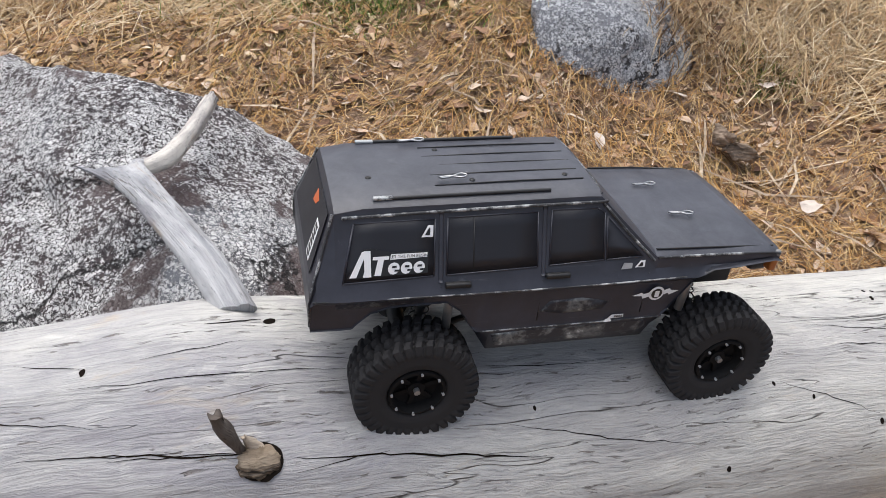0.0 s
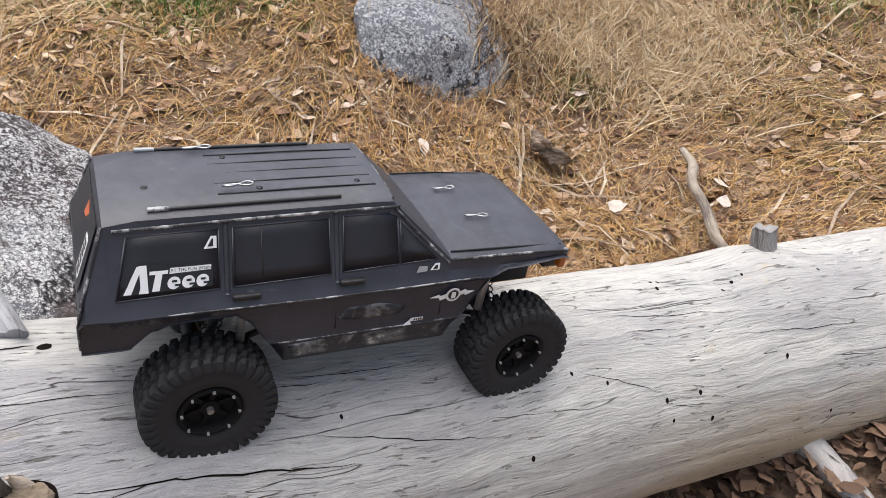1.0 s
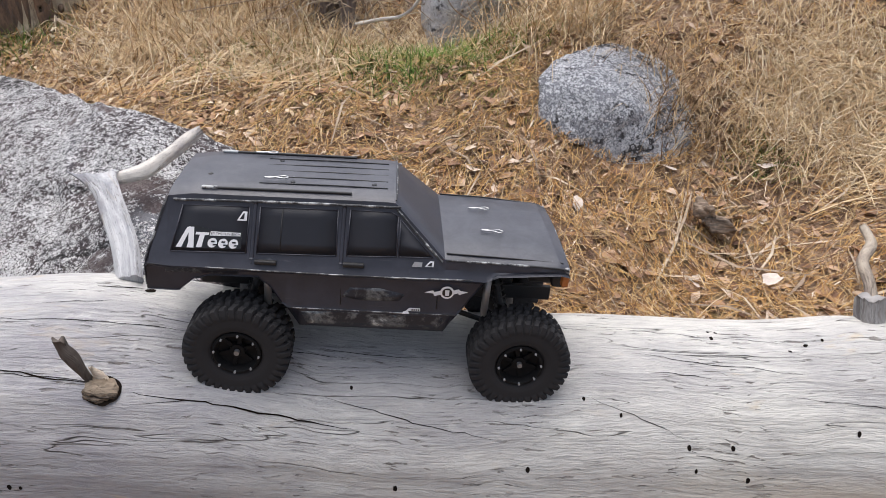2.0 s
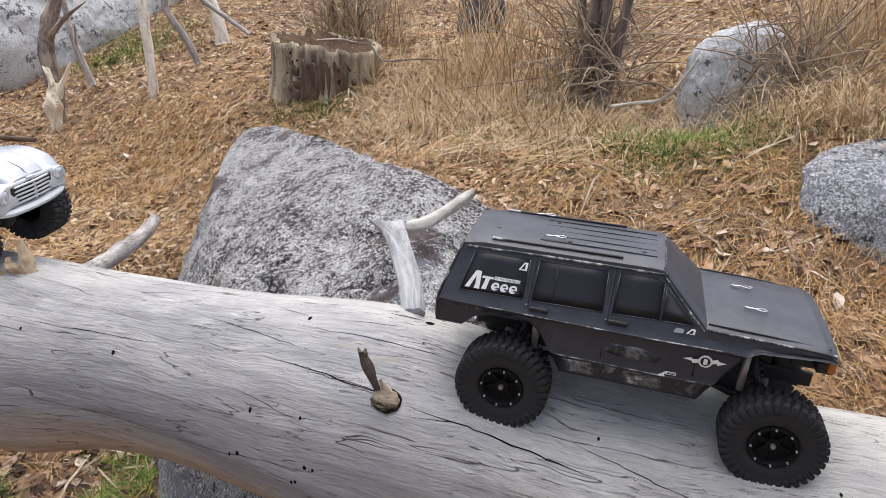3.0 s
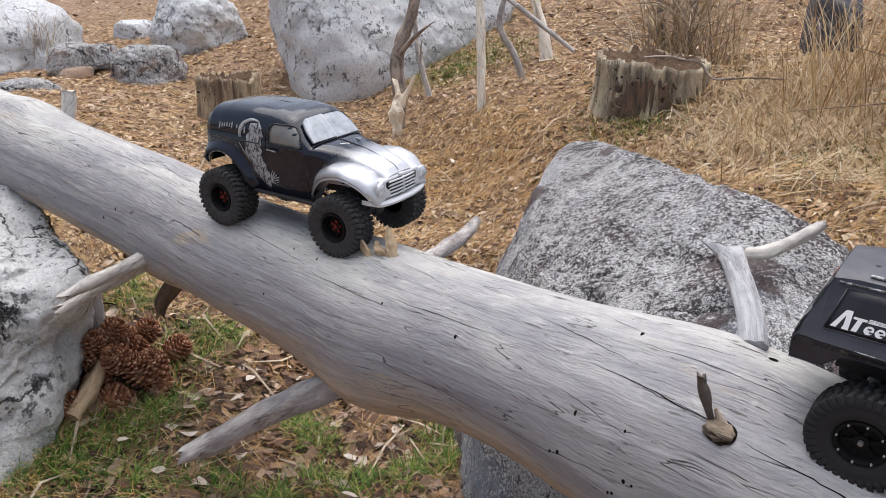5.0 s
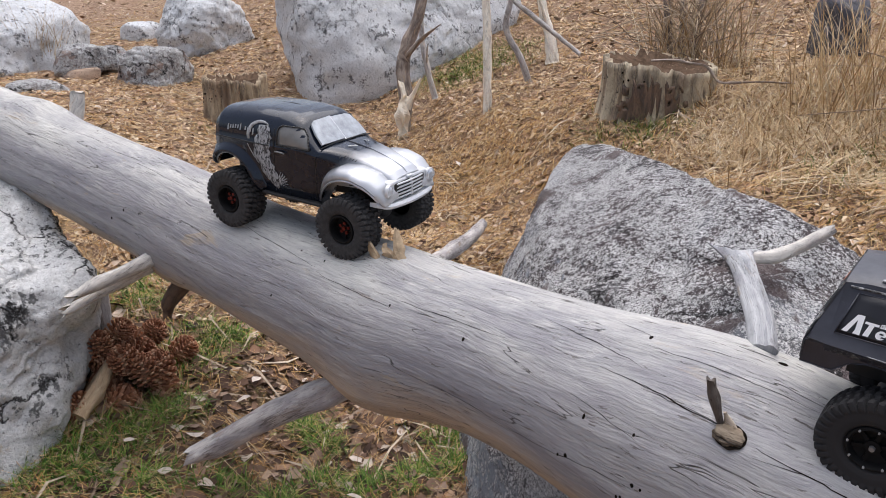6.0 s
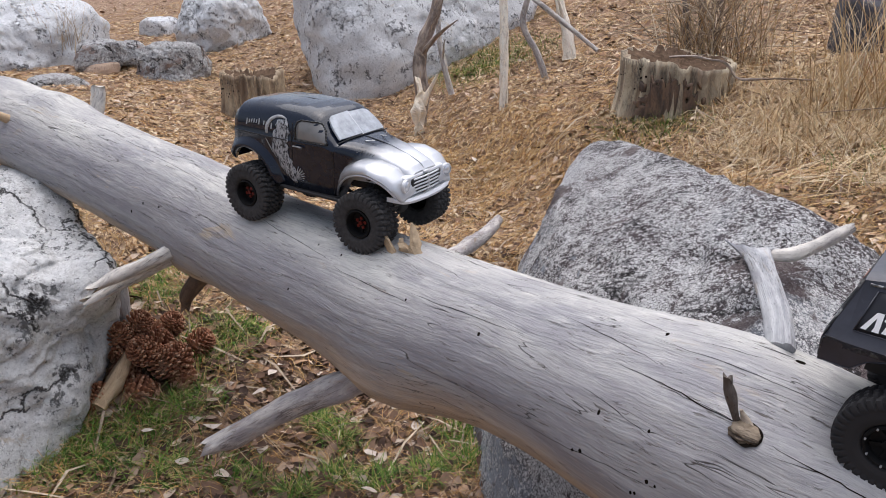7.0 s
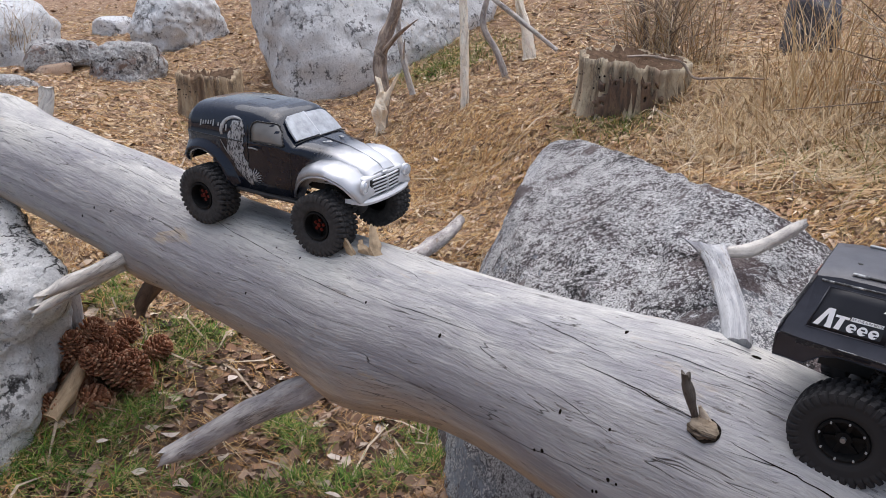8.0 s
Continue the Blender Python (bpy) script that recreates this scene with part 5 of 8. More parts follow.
# ---------------------------------------------------------------- model trucks
def add_block(bm, c, a, b, d):
    """A block from its middle and three half edges."""
    c, a, b, d = (Vector(v) for v in (c, a, b, d))
    v = [bm.verts.new(c + a * i + b * j + d * k) for i in (-1, 1) for j in (-1, 1) for k in (-1, 1)]
    for q in ((0, 1, 3, 2), (4, 6, 7, 5), (0, 4, 5, 1), (2, 3, 7, 6), (0, 2, 6, 4), (1, 5, 7, 3)):
        bm.faces.new([v[i] for i in q])


def step(e0, e1, v):
    t = np.clip((v - e0) / (e1 - e0), 0, 1)
    return t * t * (3 - 2 * t)


def tyre_mesh(R, W, rim, n=24, mat=M_RUBBER, deep=0.0056):
    """A chunky off-road tyre moulded as one skin: staggered centre lugs, long and short shoulder lugs that run down the side, ribs by the bead; the axle lies along y."""
    h, c, m = W / 2, R - 0.0068, n * 10
    half = [(rim - 0.001, 0.62), (rim + 0.0005, 0.80), (rim + 0.003, 0.92), (rim + 0.0045, 0.95), (rim + 0.006, 0.955), (rim + 0.0075, 0.985)]
    half += [(rim + (c - rim) * f, 1.0 - 0.05 * max(0.0, f - 0.55)) for f in np.linspace(0.38, 0.80, 7)]
    half += [(c - 0.0035, 0.955), (c - 0.0015, 0.92), (c, 0.86)]
    half += [(c + 0.0004 * (1 - v), v) for v in np.linspace(0.80, 0.0, 15)]
    prof = np.array([(r, -v) for r, v in half] + [(r, v) for r, v in half[-2::-1]])
    P = len(prof)
    a = 2 * np.pi * np.arange(m) / m
    ph = a / (2 * np.pi) * n
    d = np.gradient(prof * (1, h), axis=0)
    nr, nv = -d[:, 1], d[:, 0]
    ln = np.hypot(nr, nv)
    nr, nv = -nr / ln, -nv / ln
    V = np.zeros((P, m, 3))
    for i, (r, v) in enumerate(prof):
        s, side = abs(v), (1 if v > 0 else 0)
        wave = 0.16 * np.sin(v * 9.0)
        u = (ph + 0.5 * side + wave) % 1.0
        lug = step(0.10, 0.17, u) * (1 - step(0.80, 0.87, u))
        reach = np.where(np.floor(ph + 0.5 * side + wave) % 2 > 0, 0.40, 0.54)
        shoulder = lug * step(reach, reach + 0.05, s) if r > rim + (c - rim) * 0.72 else 0 * u
        u2 = (ph + 0.5 * side + 0.5 + 0.9 * v) % 1.0
        centre = step(0.12, 0.19, u2) * (1 - step(0.76, 0.83, u2)) * (1 - step(0.33, 0.38, s)) * step(0.03, 0.07, s)
        high = deep * np.maximum(shoulder, centre)
        if r < c - 0.001 and s > 0.9:
            high = high * np.clip((r - (rim + (c - rim) * 0.60)) / ((c - rim) * 0.35), 0, 1) * 0.55
        rr, vv = r + nr[i] * high, v * h + nv[i] * high
        V[i] = np.stack([rr * np.cos(a), vv, rr * np.sin(a)], -1)
    idx = np.arange(P * m).reshape(P, m)
    nx = np.roll(idx, -1, axis=1)
    f = np.stack([idx[:-1], nx[:-1], nx[1:], idx[1:]], -1).reshape(-1, 4)
    me = arrays("tyre", V.reshape(-1, 3), f, mat, True)
    bm = bmesh.new()
    bm.from_mesh(me)
    bmesh.ops.recalc_face_normals(bm, faces=bm.faces)
    bm.to_mesh(me)
    bm.free()
    me.shade_smooth()
    me.set_sharp_from_angle(angle=radians(44))
    return me


def disc_mesh(name, r, depth, mat, n=12):
    bm = bmesh.new()
    add_cyl(bm, (0, depth / 2, 0), (0, -depth / 2, 0), r, r * 0.92, n)
    return mesh_of(name, bm, mat, False)


def spoke_mesh(r, h, mat, dish):
    bm = bmesh.new()
    d, t = Vector((1, 0, 0)), Vector((0, 0, 1))
    add_block(bm, d * r * 0.55 + Vector((0, -h * (dish + 0.04), 0)), d * r * 0.27, t * r * 0.085, Vector((0, h * 0.05, 0)) + d * 0.001)
    bmesh.ops.recalc_face_normals(bm, faces=bm.faces)
    return mesh_of("spoke", bm, mat, False)


def rim_mesh(r, h, mat, dish):
    bm = bmesh.new()
    lathe(bm, [(r + 0.0005, h * 0.4), (r + 0.0005, -h * 0.86), (r - 0.0004, -h * 0.93), (r - 0.003, -h * 0.95), (r - 0.0042, -h * 0.86), (r - 0.0055, -h * dish), (r * 0.34, -h * dish * 0.8), (r * 0.30, -h * (dish + 0.18)), (0.0004, -h * (dish + 0.2))], 40)
    me = mesh_of("wheel", bm, mat, True)
    me.set_sharp_from_angle(angle=radians(35))
    return me


def make_wheel(parent, at, side, kit, turn=0.0, spin=0.0):
    """kit: tyre, rim, ring bolt, hub nut meshes and the ring's radius, depth and count."""
    rim = new("wheel", kit["rim"])
    rim.parent = parent
    rim.matrix_basis = pose(*at, 0, 0, turn + (180 if side > 0 else 0)) @ Matrix.Rotation(radians(spin), 4, "Y")
    ty = new("tyre", kit["tyre"])
    ty.parent = rim
    for i in range(kit["count"]):
        a = 2 * math.pi * (i + 0.5) / kit["count"]
        b = new("bolt", kit["bolt"])
        b.parent, b.location = rim, (kit["ring"] * math.cos(a), -kit["deep"], kit["ring"] * math.sin(a))
    for i in range(kit["spokes"]):
        sp = new("spoke", kit["spoke"])
        sp.parent, sp.matrix_basis = rim, Matrix.Rotation(2 * math.pi * i / kit["spokes"], 4, "Y")
    nut = new("hub_nut", kit["nut"])
    nut.parent, nut.location = rim, (0, -kit["nutdeep"], 0)
    return rim


def loft(sections, close_front=True, close_back=True):
    """A shell through half sections [(x, [(y, z) ...])], mirrored about y = 0; each section runs from the low edge to the ridge."""
    bm = bmesh.new()
    rows = []
    for x, pts in sections:
        right = [bm.verts.new((x, -y, z)) for y, z in pts]
        left = [bm.verts.new((x, y, z)) for y, z in pts[-2::-1]]
        rows.append(right + left)
    for p, q in zip(rows, rows[1:]):
        for i in range(len(p) - 1):
            bm.faces.new((p[i], q[i], q[i + 1], p[i + 1]))
    if close_back:
        bm.faces.new(rows[0])
    if close_front:
        bm.faces.new(rows[-1][::-1])
    bmesh.ops.remove_doubles(bm, verts=bm.verts, dist=0.0002)
    bmesh.ops.recalc_face_normals(bm, faces=bm.faces)
    return bm


def shell(name, bm, mat, parent, thick=0.0012, angle=28):
    ob = part(name, bm, mat, parent)
    ob.data.set_sharp_from_angle(angle=radians(angle))
    if thick:
        mod = ob.modifiers.new("thick", "SOLIDIFY")
        mod.thickness, mod.offset = thick, -1
    return ob


def text_part(name, string, size, m, mat, parent):
    cu = bpy.data.curves.new(name, "FONT")
    cu.body, cu.size, cu.align_x, cu.align_y = string, size, "CENTER", "CENTER"
    tmp = new(name + "_draft", cu)
    bpy.context.view_layer.update()
    me = bpy.data.meshes.new_from_object(tmp.evaluated_get(bpy.context.evaluated_depsgraph_get()))
    bpy.data.objects.remove(tmp)
    me.materials.clear()
    me.materials.append(mat)
    ob = new(name, me)
    ob.parent, ob.matrix_basis = parent, m
    return ob


def vehicle_pose(rear, front, half):
    """The pose of a truck from its two near hub faces; half: from a hub face to the middle line."""
    r, f = Vector(rear), Vector(front)
    F = (f - r).normalized()
    L = Vector((0, 0, 1)).cross(F).normalized()
    U = F.cross(L)
    o = (r + f) / 2 + L * half
    return Matrix(((F.x, L.x, U.x, o.x), (F.y, L.y, U.y, o.y), (F.z, L.z, U.z, o.z), (0, 0, 0, 1)))


def polygon_plate(name, pts, mat, parent, thick=0.0008, label=""):
    """A thin solid plate through 3D points that lie about in one plane; its back is sunk by thick towards the truck's middle."""
    bm = bmesh.new()
    p = [Vector(q) for q in pts]
    nrm = sum(((p[i] - p[0]).cross(p[(i + 1) % len(p)] - p[0]) for i in range(1, len(p))), Vector()).normalized()
    if nrm.y * sum(q.y for q in p) < 0 and abs(nrm.y) > 0.3:
        nrm = -nrm
    a = [bm.verts.new(q) for q in p]
    b = [bm.verts.new(q - nrm * thick) for q in p]
    bm.faces.new(a)
    bm.faces.new(b[::-1])
    for i in range(len(p)):
        j = (i + 1) % len(p)
        bm.faces.new((a[i], b[i], b[j], a[j]))
    bmesh.ops.recalc_face_normals(bm, faces=bm.faces)
    return part(name, bm, mat, parent, label, False)


def skin_plate(name, pts, side_of, side, mat, parent, lift=0.0008, thick=0.0004, label="", step=0.004):
    """A thin plate drawn in side view (x, z) and laid onto a curved flank y = side_of(x, z)."""
    bm = bmesh.new()
    bm.faces.new([bm.verts.new((x, 0, z)) for x, z in pts])
    for i, ax in ((0, (1, 0, 0)), (2, (0, 0, 1))):
        lo, hi = min(v.co[i] for v in bm.verts), max(v.co[i] for v in bm.verts)
        c = lo + step * (1.0 if i == 2 else 2.5)
        while c < hi:
            co = Vector((c, 0, 0)) if i == 0 else Vector((0, 0, c))
            bmesh.ops.bisect_plane(bm, geom=bm.verts[:] + bm.edges[:] + bm.faces[:], plane_co=co, plane_no=ax, dist=1e-6)
            c += step * (1.0 if i == 2 else 2.5)
    front = bm.faces[:]
    for v in bm.verts:
        v.co.y = side * (side_of(v.co.x, v.co.z) + lift)
    bmesh.ops.recalc_face_normals(bm, faces=front)
    if sum(f.normal.y for f in front) * side < 0:
        bmesh.ops.reverse_faces(bm, faces=front)
    if thick:
        got = bmesh.ops.extrude_face_region(bm, geom=front)
        for v in got["geom"]:
            if isinstance(v, bmesh.types.BMVert):
                v.co.y += side * 0.00001
        for v in {v for f in front for v in f.verts}:
            v.co.y -= side * thick
        bmesh.ops.recalc_face_normals(bm, faces=bm.faces)
    return part(name, bm, mat, parent, label, True)


def limb_box(c, size, bevel):
    bm = bmesh.new()
    add_box(bm, c, size, bevel)
    return bm


def tube(bm, pts, r, k=8):
    limb(bm, [(*p, r) for p in pts], max(8, 4 * len(pts)), k, 0.0, 1, 0, 0.0, False)


def chassis(root, wb, half, tyre_w):
    """Rails, axles, shocks, links and skid plate under a shell."""
    bm = bmesh.new()
    for s in (-1, 1):
        add_box(bm, (0, s * 0.03, 0.042), (wb + 0.10, 0.006, 0.018), 0.001)
    add_box(bm, (0, 0, 0.034), (0.12, 0.07, 0.012), 0.003)
    add_box(bm, (wb / 2 - 0.02, 0, 0.055), (0.05, 0.05, 0.03), 0.004)
    part("frame", bm, M_TRIM, root, "", False)
    for s in (-1, 1):
        bm = bmesh.new()
        x = s * wb / 2
        add_cyl(bm, (x, -half + tyre_w * 0.7, 0), (x, half - tyre_w * 0.7, 0), 0.0085, n=14)
        bmesh.ops.create_uvsphere(bm, u_segments=16, v_segments=10, radius=0.018, matrix=Matrix.Translation((x, 0.015, 0)))
        add_cyl(bm, (x, 0.015, 0.004), (x * 0.35, 0.0, 0.03), 0.0045, n=10)
        part("axle", bm, M_TRIM, root)
        for t in (-1, 1):
            bm = bmesh.new()
            add_cyl(bm, (x - s * 0.004, t * half * 0.52, 0.006), (x - s * 0.022, t * half * 0.45, 0.072), 0.0042, n=10)
            for i in range(7):
                lathe(bm, [(0.0078, 0), (0.0088, 0.001), (0.0078, 0.002)], 14, "Z",
                      Matrix.Translation(Vector((x - s * 0.006, t * half * 0.515, 0.016)).lerp(Vector((x - s * 0.020, t * half * 0.455, 0.062)), i / 6)))
            part("shock", bm, M_TRIM, root)
            bm = bmesh.new()
            add_cyl(bm, (x, t * half * 0.4, -0.004), (x * 0.2, t * 0.03, 0.03), 0.0032, n=8)
            part("link", bm, M_TRIM, root)


# ---- the black wagon
WAGON_BOTTOM = [(-0.246, 0.056), (-0.212, 0.058), (-0.196, 0.073), (-0.180, 0.078), (-0.130, 0.079), (-0.116, 0.068), (-0.086, 0.018), (0.074, 0.018), (0.100, 0.066), (0.114, 0.088), (0.13, 0.096), (0.207, 0.1)]
WAGON_TOP = [(-0.246, 0.093), (-0.224, 0.157), (-0.2, 0.161), (0.0, 0.165), (0.012, 0.1645), (0.068, 0.1135), (0.13, 0.1125), (0.195, 0.110), (0.207, 0.106)]
WAGON_EDGE = [(-0.246, 0.088), (-0.224, 0.061), (0.012, 0.061), (0.068, 0.0865), (0.18, 0.0865), (0.207, 0.083)]


def at_x(table, x):
    return float(np.interp(x, [a for a, _ in table], [b for _, b in table]))


def wagon_section(x):
    zb, zt, ye = at_x(WAGON_BOTTOM, x), at_x(WAGON_TOP, x), at_x(WAGON_EDGE, x)
    k = 1.0 - 0.05 * max(0.0, (x - 0.15) / 0.057) - 0.03 * max(0.0, (-0.22 - x) / 0.026)
    low = [(0.0885, zb), (0.0928, 0.043), (0.0912, 0.047), (0.0915, 0.084), (0.0945, 0.0885), (0.0912, 0.093), (0.0880, 0.098)]
    pts = [(y * k, min(max(z, zb), zt - 0.0095)) for y, z in low]
    return pts + [(ye + 0.001, zt - 0.009), (ye - 0.0005, zt - 0.004), (ye - 0.007, zt - 0.0006), (ye * 0.5, zt + 0.001), (0, zt + 0.0016)]


def wagon_side(x, z):
    p = [q for q in wagon_section(x)[:8]]
    zs, ys = [q[1] for q in p], [q[0] for q in p]
    return float(np.interp(z, zs, ys))


def make_wagon():
    root = empty("model_truck", vehicle_pose((0.007, 0.248, 0.924), (0.307, 0.316, 0.909), 0.103))
    tagged(root, "scuffed matt black model off-road wagon standing on a log", "model truck")
    xs = sorted({round(v, 4) for v in list(np.linspace(-0.246, 0.207, 84)) + [a for a, _ in WAGON_BOTTOM] + [a for a, _ in WAGON_TOP]})
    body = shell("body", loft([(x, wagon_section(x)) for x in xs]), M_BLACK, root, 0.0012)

    def plate(name, pts, mat, side, lift=0.0009, thick=0.0012, label=""):
        return polygon_plate(name, [(x, side * (wagon_side(x, z) + lift), z) for x, z in pts], mat, body, thick, label)

    for s in (-1, 1):
        rear = [(-0.219, 0.1015), (-0.142, 0.1035), (-0.140, 0.1475), (-0.2085, 0.1455)]
        mid = [(-0.131, 0.1035), (-0.048, 0.1055), (-0.048, 0.150), (-0.129, 0.148)]
        front = [(-0.037, 0.106), (0.016, 0.108), (0.016, 0.1475), (0.0085, 0.151), (-0.035, 0.151)]
        vent = [(0.0185, 0.108), (0.055, 0.1095), (0.0185, 0.1445)]
        for q in (rear, mid, front, vent):
            skin_plate("window", q, wagon_side, s, M_WINDOW_BLACK, body, 0.0004, 0.0005, "", 0.012)
            bm = bmesh.new()
            loop = [Vector((x, s * (wagon_side(x, z) + 0.0001), z)) for x, z in q]
            for a, b in zip(loop, loop[1:] + loop[:1]):
                add_cyl(bm, a, b, 0.0008, n=8)
            part("window_frame", bm, M_BLACK, body)
        for xa, xb, za, zb in ((-0.0425, -0.0415, 0.098, 0.1535), (-0.136, -0.1345, 0.098, 0.1515)):
            bm = bmesh.new()
            tube(bm, [(xa + (xb - xa) * f, s * (wagon_side(xa, za + (zb - za) * f) - 0.0006), za + (zb - za) * f) for f in np.linspace(0, 1, 6)], 0.0024, 10)
            part("pillar", bm, M_BLACK, body)
        bm = bmesh.new()
        add_cyl(bm, (-0.107, s * (wagon_side(-0.107, 0.105) + 0.0002), 0.1045), (-0.106, s * (wagon_side(-0.106, 0.147) + 0.0002), 0.148), 0.0007, n=6)
        part("window_bar", bm, M_TRIM, body)
        for x, z in ((-0.121, 0.0965), (-0.029, 0.0985)):
            bm = bmesh.new()
            add_box(bm, (x, s * (wagon_side(x, z) + 0.002), z), (0.023, 0.005, 0.0048), 0.0014)
            part("door_handle", bm, M_TRIM, body, "worn black door handle")
        for x in (-0.136, -0.043, 0.062):
            bm = bmesh.new()
            add_cyl(bm, (x, s * (wagon_side(x, 0.095) + 0.0002), 0.095), (x + 0.002, s * (wagon_side(x, 0.05) + 0.0002), 0.050 if x > -0.1 else 0.082), 0.0006, n=5)
            part("door_seam", bm, M_INK, body)
        # roof rail: a low moulded rib with a rubbed rear foot
        bm = bmesh.new()
        tube(bm, [(-0.190, s * 0.0530, 0.1600), (-0.182, s * 0.0530, 0.1615), (-0.11, s * 0.0530, 0.1634), (-0.042, s * 0.0530, 0.1648), (-0.036, s * 0.0530, 0.1640)], 0.0017)
        part("rail_foot", limb_box((-0.183, s * 0.0530, 0.1622), (0.017, 0.0042, 0.0028), 0.0011), M_EDGE, body, "rubbed pale rail end")
        part("roof_rail", bm, M_TRIM, body)
        bm = bmesh.new()
        tube(bm, [(-0.218, s * 0.0632, 0.1505), (-0.1, s * 0.0632, 0.1545), (0.01, s * 0.0632, 0.1565), (0.014, s * 0.0640, 0.1545), (0.04, s * 0.0755, 0.1295), (0.066, s * 0.0872, 0.1065)], 0.0014)
        part("gutter", bm, M_EDGE, body, "rubbed pale roof gutter")
        bm = bmesh.new()
        tube(bm, [(0.07, s * 0.0862, 0.1085), (0.13, s * 0.0862, 0.1080), (0.19, s * 0.0855, 0.1060), (0.206, s * 0.0835, 0.1025)], 0.0013)
        part("worn_edge", bm, M_EDGE, body, "rubbed pale hood edge")
        bm = bmesh.new()
        tube(bm, [(-0.2255, s * 0.0605, 0.153), (-0.235, s * 0.073, 0.122), (-0.2455, s * 0.0865, 0.090), (-0.2463, s * 0.0868, 0.060)], 0.0012)
        part("worn_edge", bm, M_EDGE, body, "rubbed pale rear corner")
        bm = bmesh.new()
        tube(bm, [(-0.244, s * 0.0922, 0.0885), (-0.12, s * 0.0947, 0.0885), (0.0, s * 0.0947, 0.0885), (0.1, s * 0.0947, 0.0905)], 0.0008)
        part("worn_edge", bm, M_EDGE, body, "rubbed pale belt crease")
        bm = bmesh.new()
        tube(bm, [(-0.095, s * 0.0928, 0.0430), (0.0, s * 0.0930, 0.0430), (0.085, s * 0.0930, 0.0435)], 0.0007)
        part("worn_edge", bm, M_EDGE, body, "rubbed pale sill crease")
        bm = bmesh.new()
        tube(bm, [(0.07, s * 0.0795, 0.1135), (0.13, s * 0.080, 0.1125), (0.2, s * 0.077, 0.108)], 0.0009)
        part("hood_line", bm, M_TRIM, body)
    for y in (-0.036, -0.018, 0.0, 0.018, 0.036):
        bm = bmesh.new()
        tube(bm, [(-0.135, y, 0.1630), (-0.06, y, 0.1655), (0.003, y, 0.1660)], 0.0008, 6)
        part("roof_rib", bm, M_TRIM, body)
    for x, y in ((-0.19, -0.018), (-0.10, -0.030), (-0.012, -0.028), (-0.12, 0.030)):
        bm = bmesh.new()
        add_cyl(bm, (x, y, at_x(WAGON_TOP, x) - 0.002), (x, y, at_x(WAGON_TOP, x) + 0.0016), 0.0027, n=12)
        part("body_post_hole", bm, M_INK, body)

    def clip(c, turn):
        bm = bmesh.new()
        m = Matrix.Translation(c) @ Matrix.Rotation(radians(turn), 4, "Z")
        tube(bm, [m @ Vector(q) for q in ((-0.013, 0.0012, 0), (-0.005, 0.0012, 0.0004), (0.0, 0.0, 0.001), (0.008, 0.0032, 0.0012), (0.0128, 0.0, 0.0012), (0.008, -0.0032, 0.0010), (0.0, 0.0, 0.0006), (-0.005, -0.0012, 0.0006), (-0.012, -0.0012, 0.0006))], 0.0009, 6)
        part("body_clip", bm, M_STEEL, body, "bent silver wire body clip")

    for c, t in (((-0.118, -0.030, 0.1675), 5), ((-0.14, 0.045, 0.1665), 3), ((0.125, -0.025, 0.1165), -8), ((0.115, 0.035, 0.1165), 0)):
        clip(c, t)
    bm = bmesh.new()
    tube(bm, [(0.2065, -0.081, 0.1015), (0.2075, -0.04, 0.105), (0.2075, 0.04, 0.105), (0.2065, 0.081, 0.1015)], 0.0013)
    part("worn_edge", bm, M_EDGE, body, "rubbed pale nose edge")
    for s in (-1, 1):
        part("worn_corner", limb_box((0.2045, s * 0.0815, 0.1015), (0.006, 0.005, 0.007), 0.0018), M_STEELGREY, body, "rubbed pale nose corner")
    bm = bmesh.new()
    tube(bm, [(0.0125, -0.058, 0.1625), (0.0135, -0.03, 0.1645), (0.0135, 0.03, 0.1645), (0.0125, 0.058, 0.1625)], 0.0009)
    part("worn_edge", bm, M_EDGE, body, "rubbed pale roof edge")
    # tailgate glass and its stickers
    def back(f, y):
        return Vector((-0.2462 + 0.0222 * f - 0.0008, y * (0.083 - 0.024 * f) / 0.083, 0.0935 + 0.063 * f))

    polygon_plate("rear_window", [back(0.12, -0.07), back(0.12, 0.07), back(0.88, 0.07), back(0.88, -0.07)], M_WINDOW_BLACK, body, 0.0006)
    polygon_plate("sticker", [back(0.16, -0.055) - Vector((0.0006, 0, 0)), back(0.16, -0.038) - Vector((0.0006, 0, 0)), back(0.62, -0.038) - Vector((0.0006, 0, 0)), back(0.62, -0.055) - Vector((0.0006, 0, 0))], M_WHITE, body, 0.0004, "white sticker with black blocks")
    for i in range(6):
        f = 0.19 + i * 0.07
        polygon_plate("sticker_block", [back(f, -0.052) - Vector((0.001, 0, 0)), back(f, -0.041) - Vector((0.001, 0, 0)), back(f + 0.045, -0.041) - Vector((0.001, 0, 0)), back(f + 0.045, -0.052) - Vector((0.001, 0, 0))], M_INK, body, 0.0003)
    polygon_plate("sticker", [back(0.64, -0.012) - Vector((0.0006, 0, 0)), back(0.60, 0.004) - Vector((0.0006, 0, 0)), back(0.80, 0.0) - Vector((0.0006, 0, 0)), back(0.74, -0.02) - Vector((0.0006, 0, 0))], M_ORANGE, body, 0.0004, "small orange flame-shaped sticker")

    # stickers on the sides, as plain shapes
    def decal(q, mat, lift, s=-1, label=""):
        plate("sticker", q, mat, s, lift, 0.0003, label)

    def slant(x0, x1, z0, z1, k=0.25):
        return [(x0, z0), (x1, z0), (x1 + (z1 - z0) * k, z1), (x0 + (z1 - z0) * k, z1)]

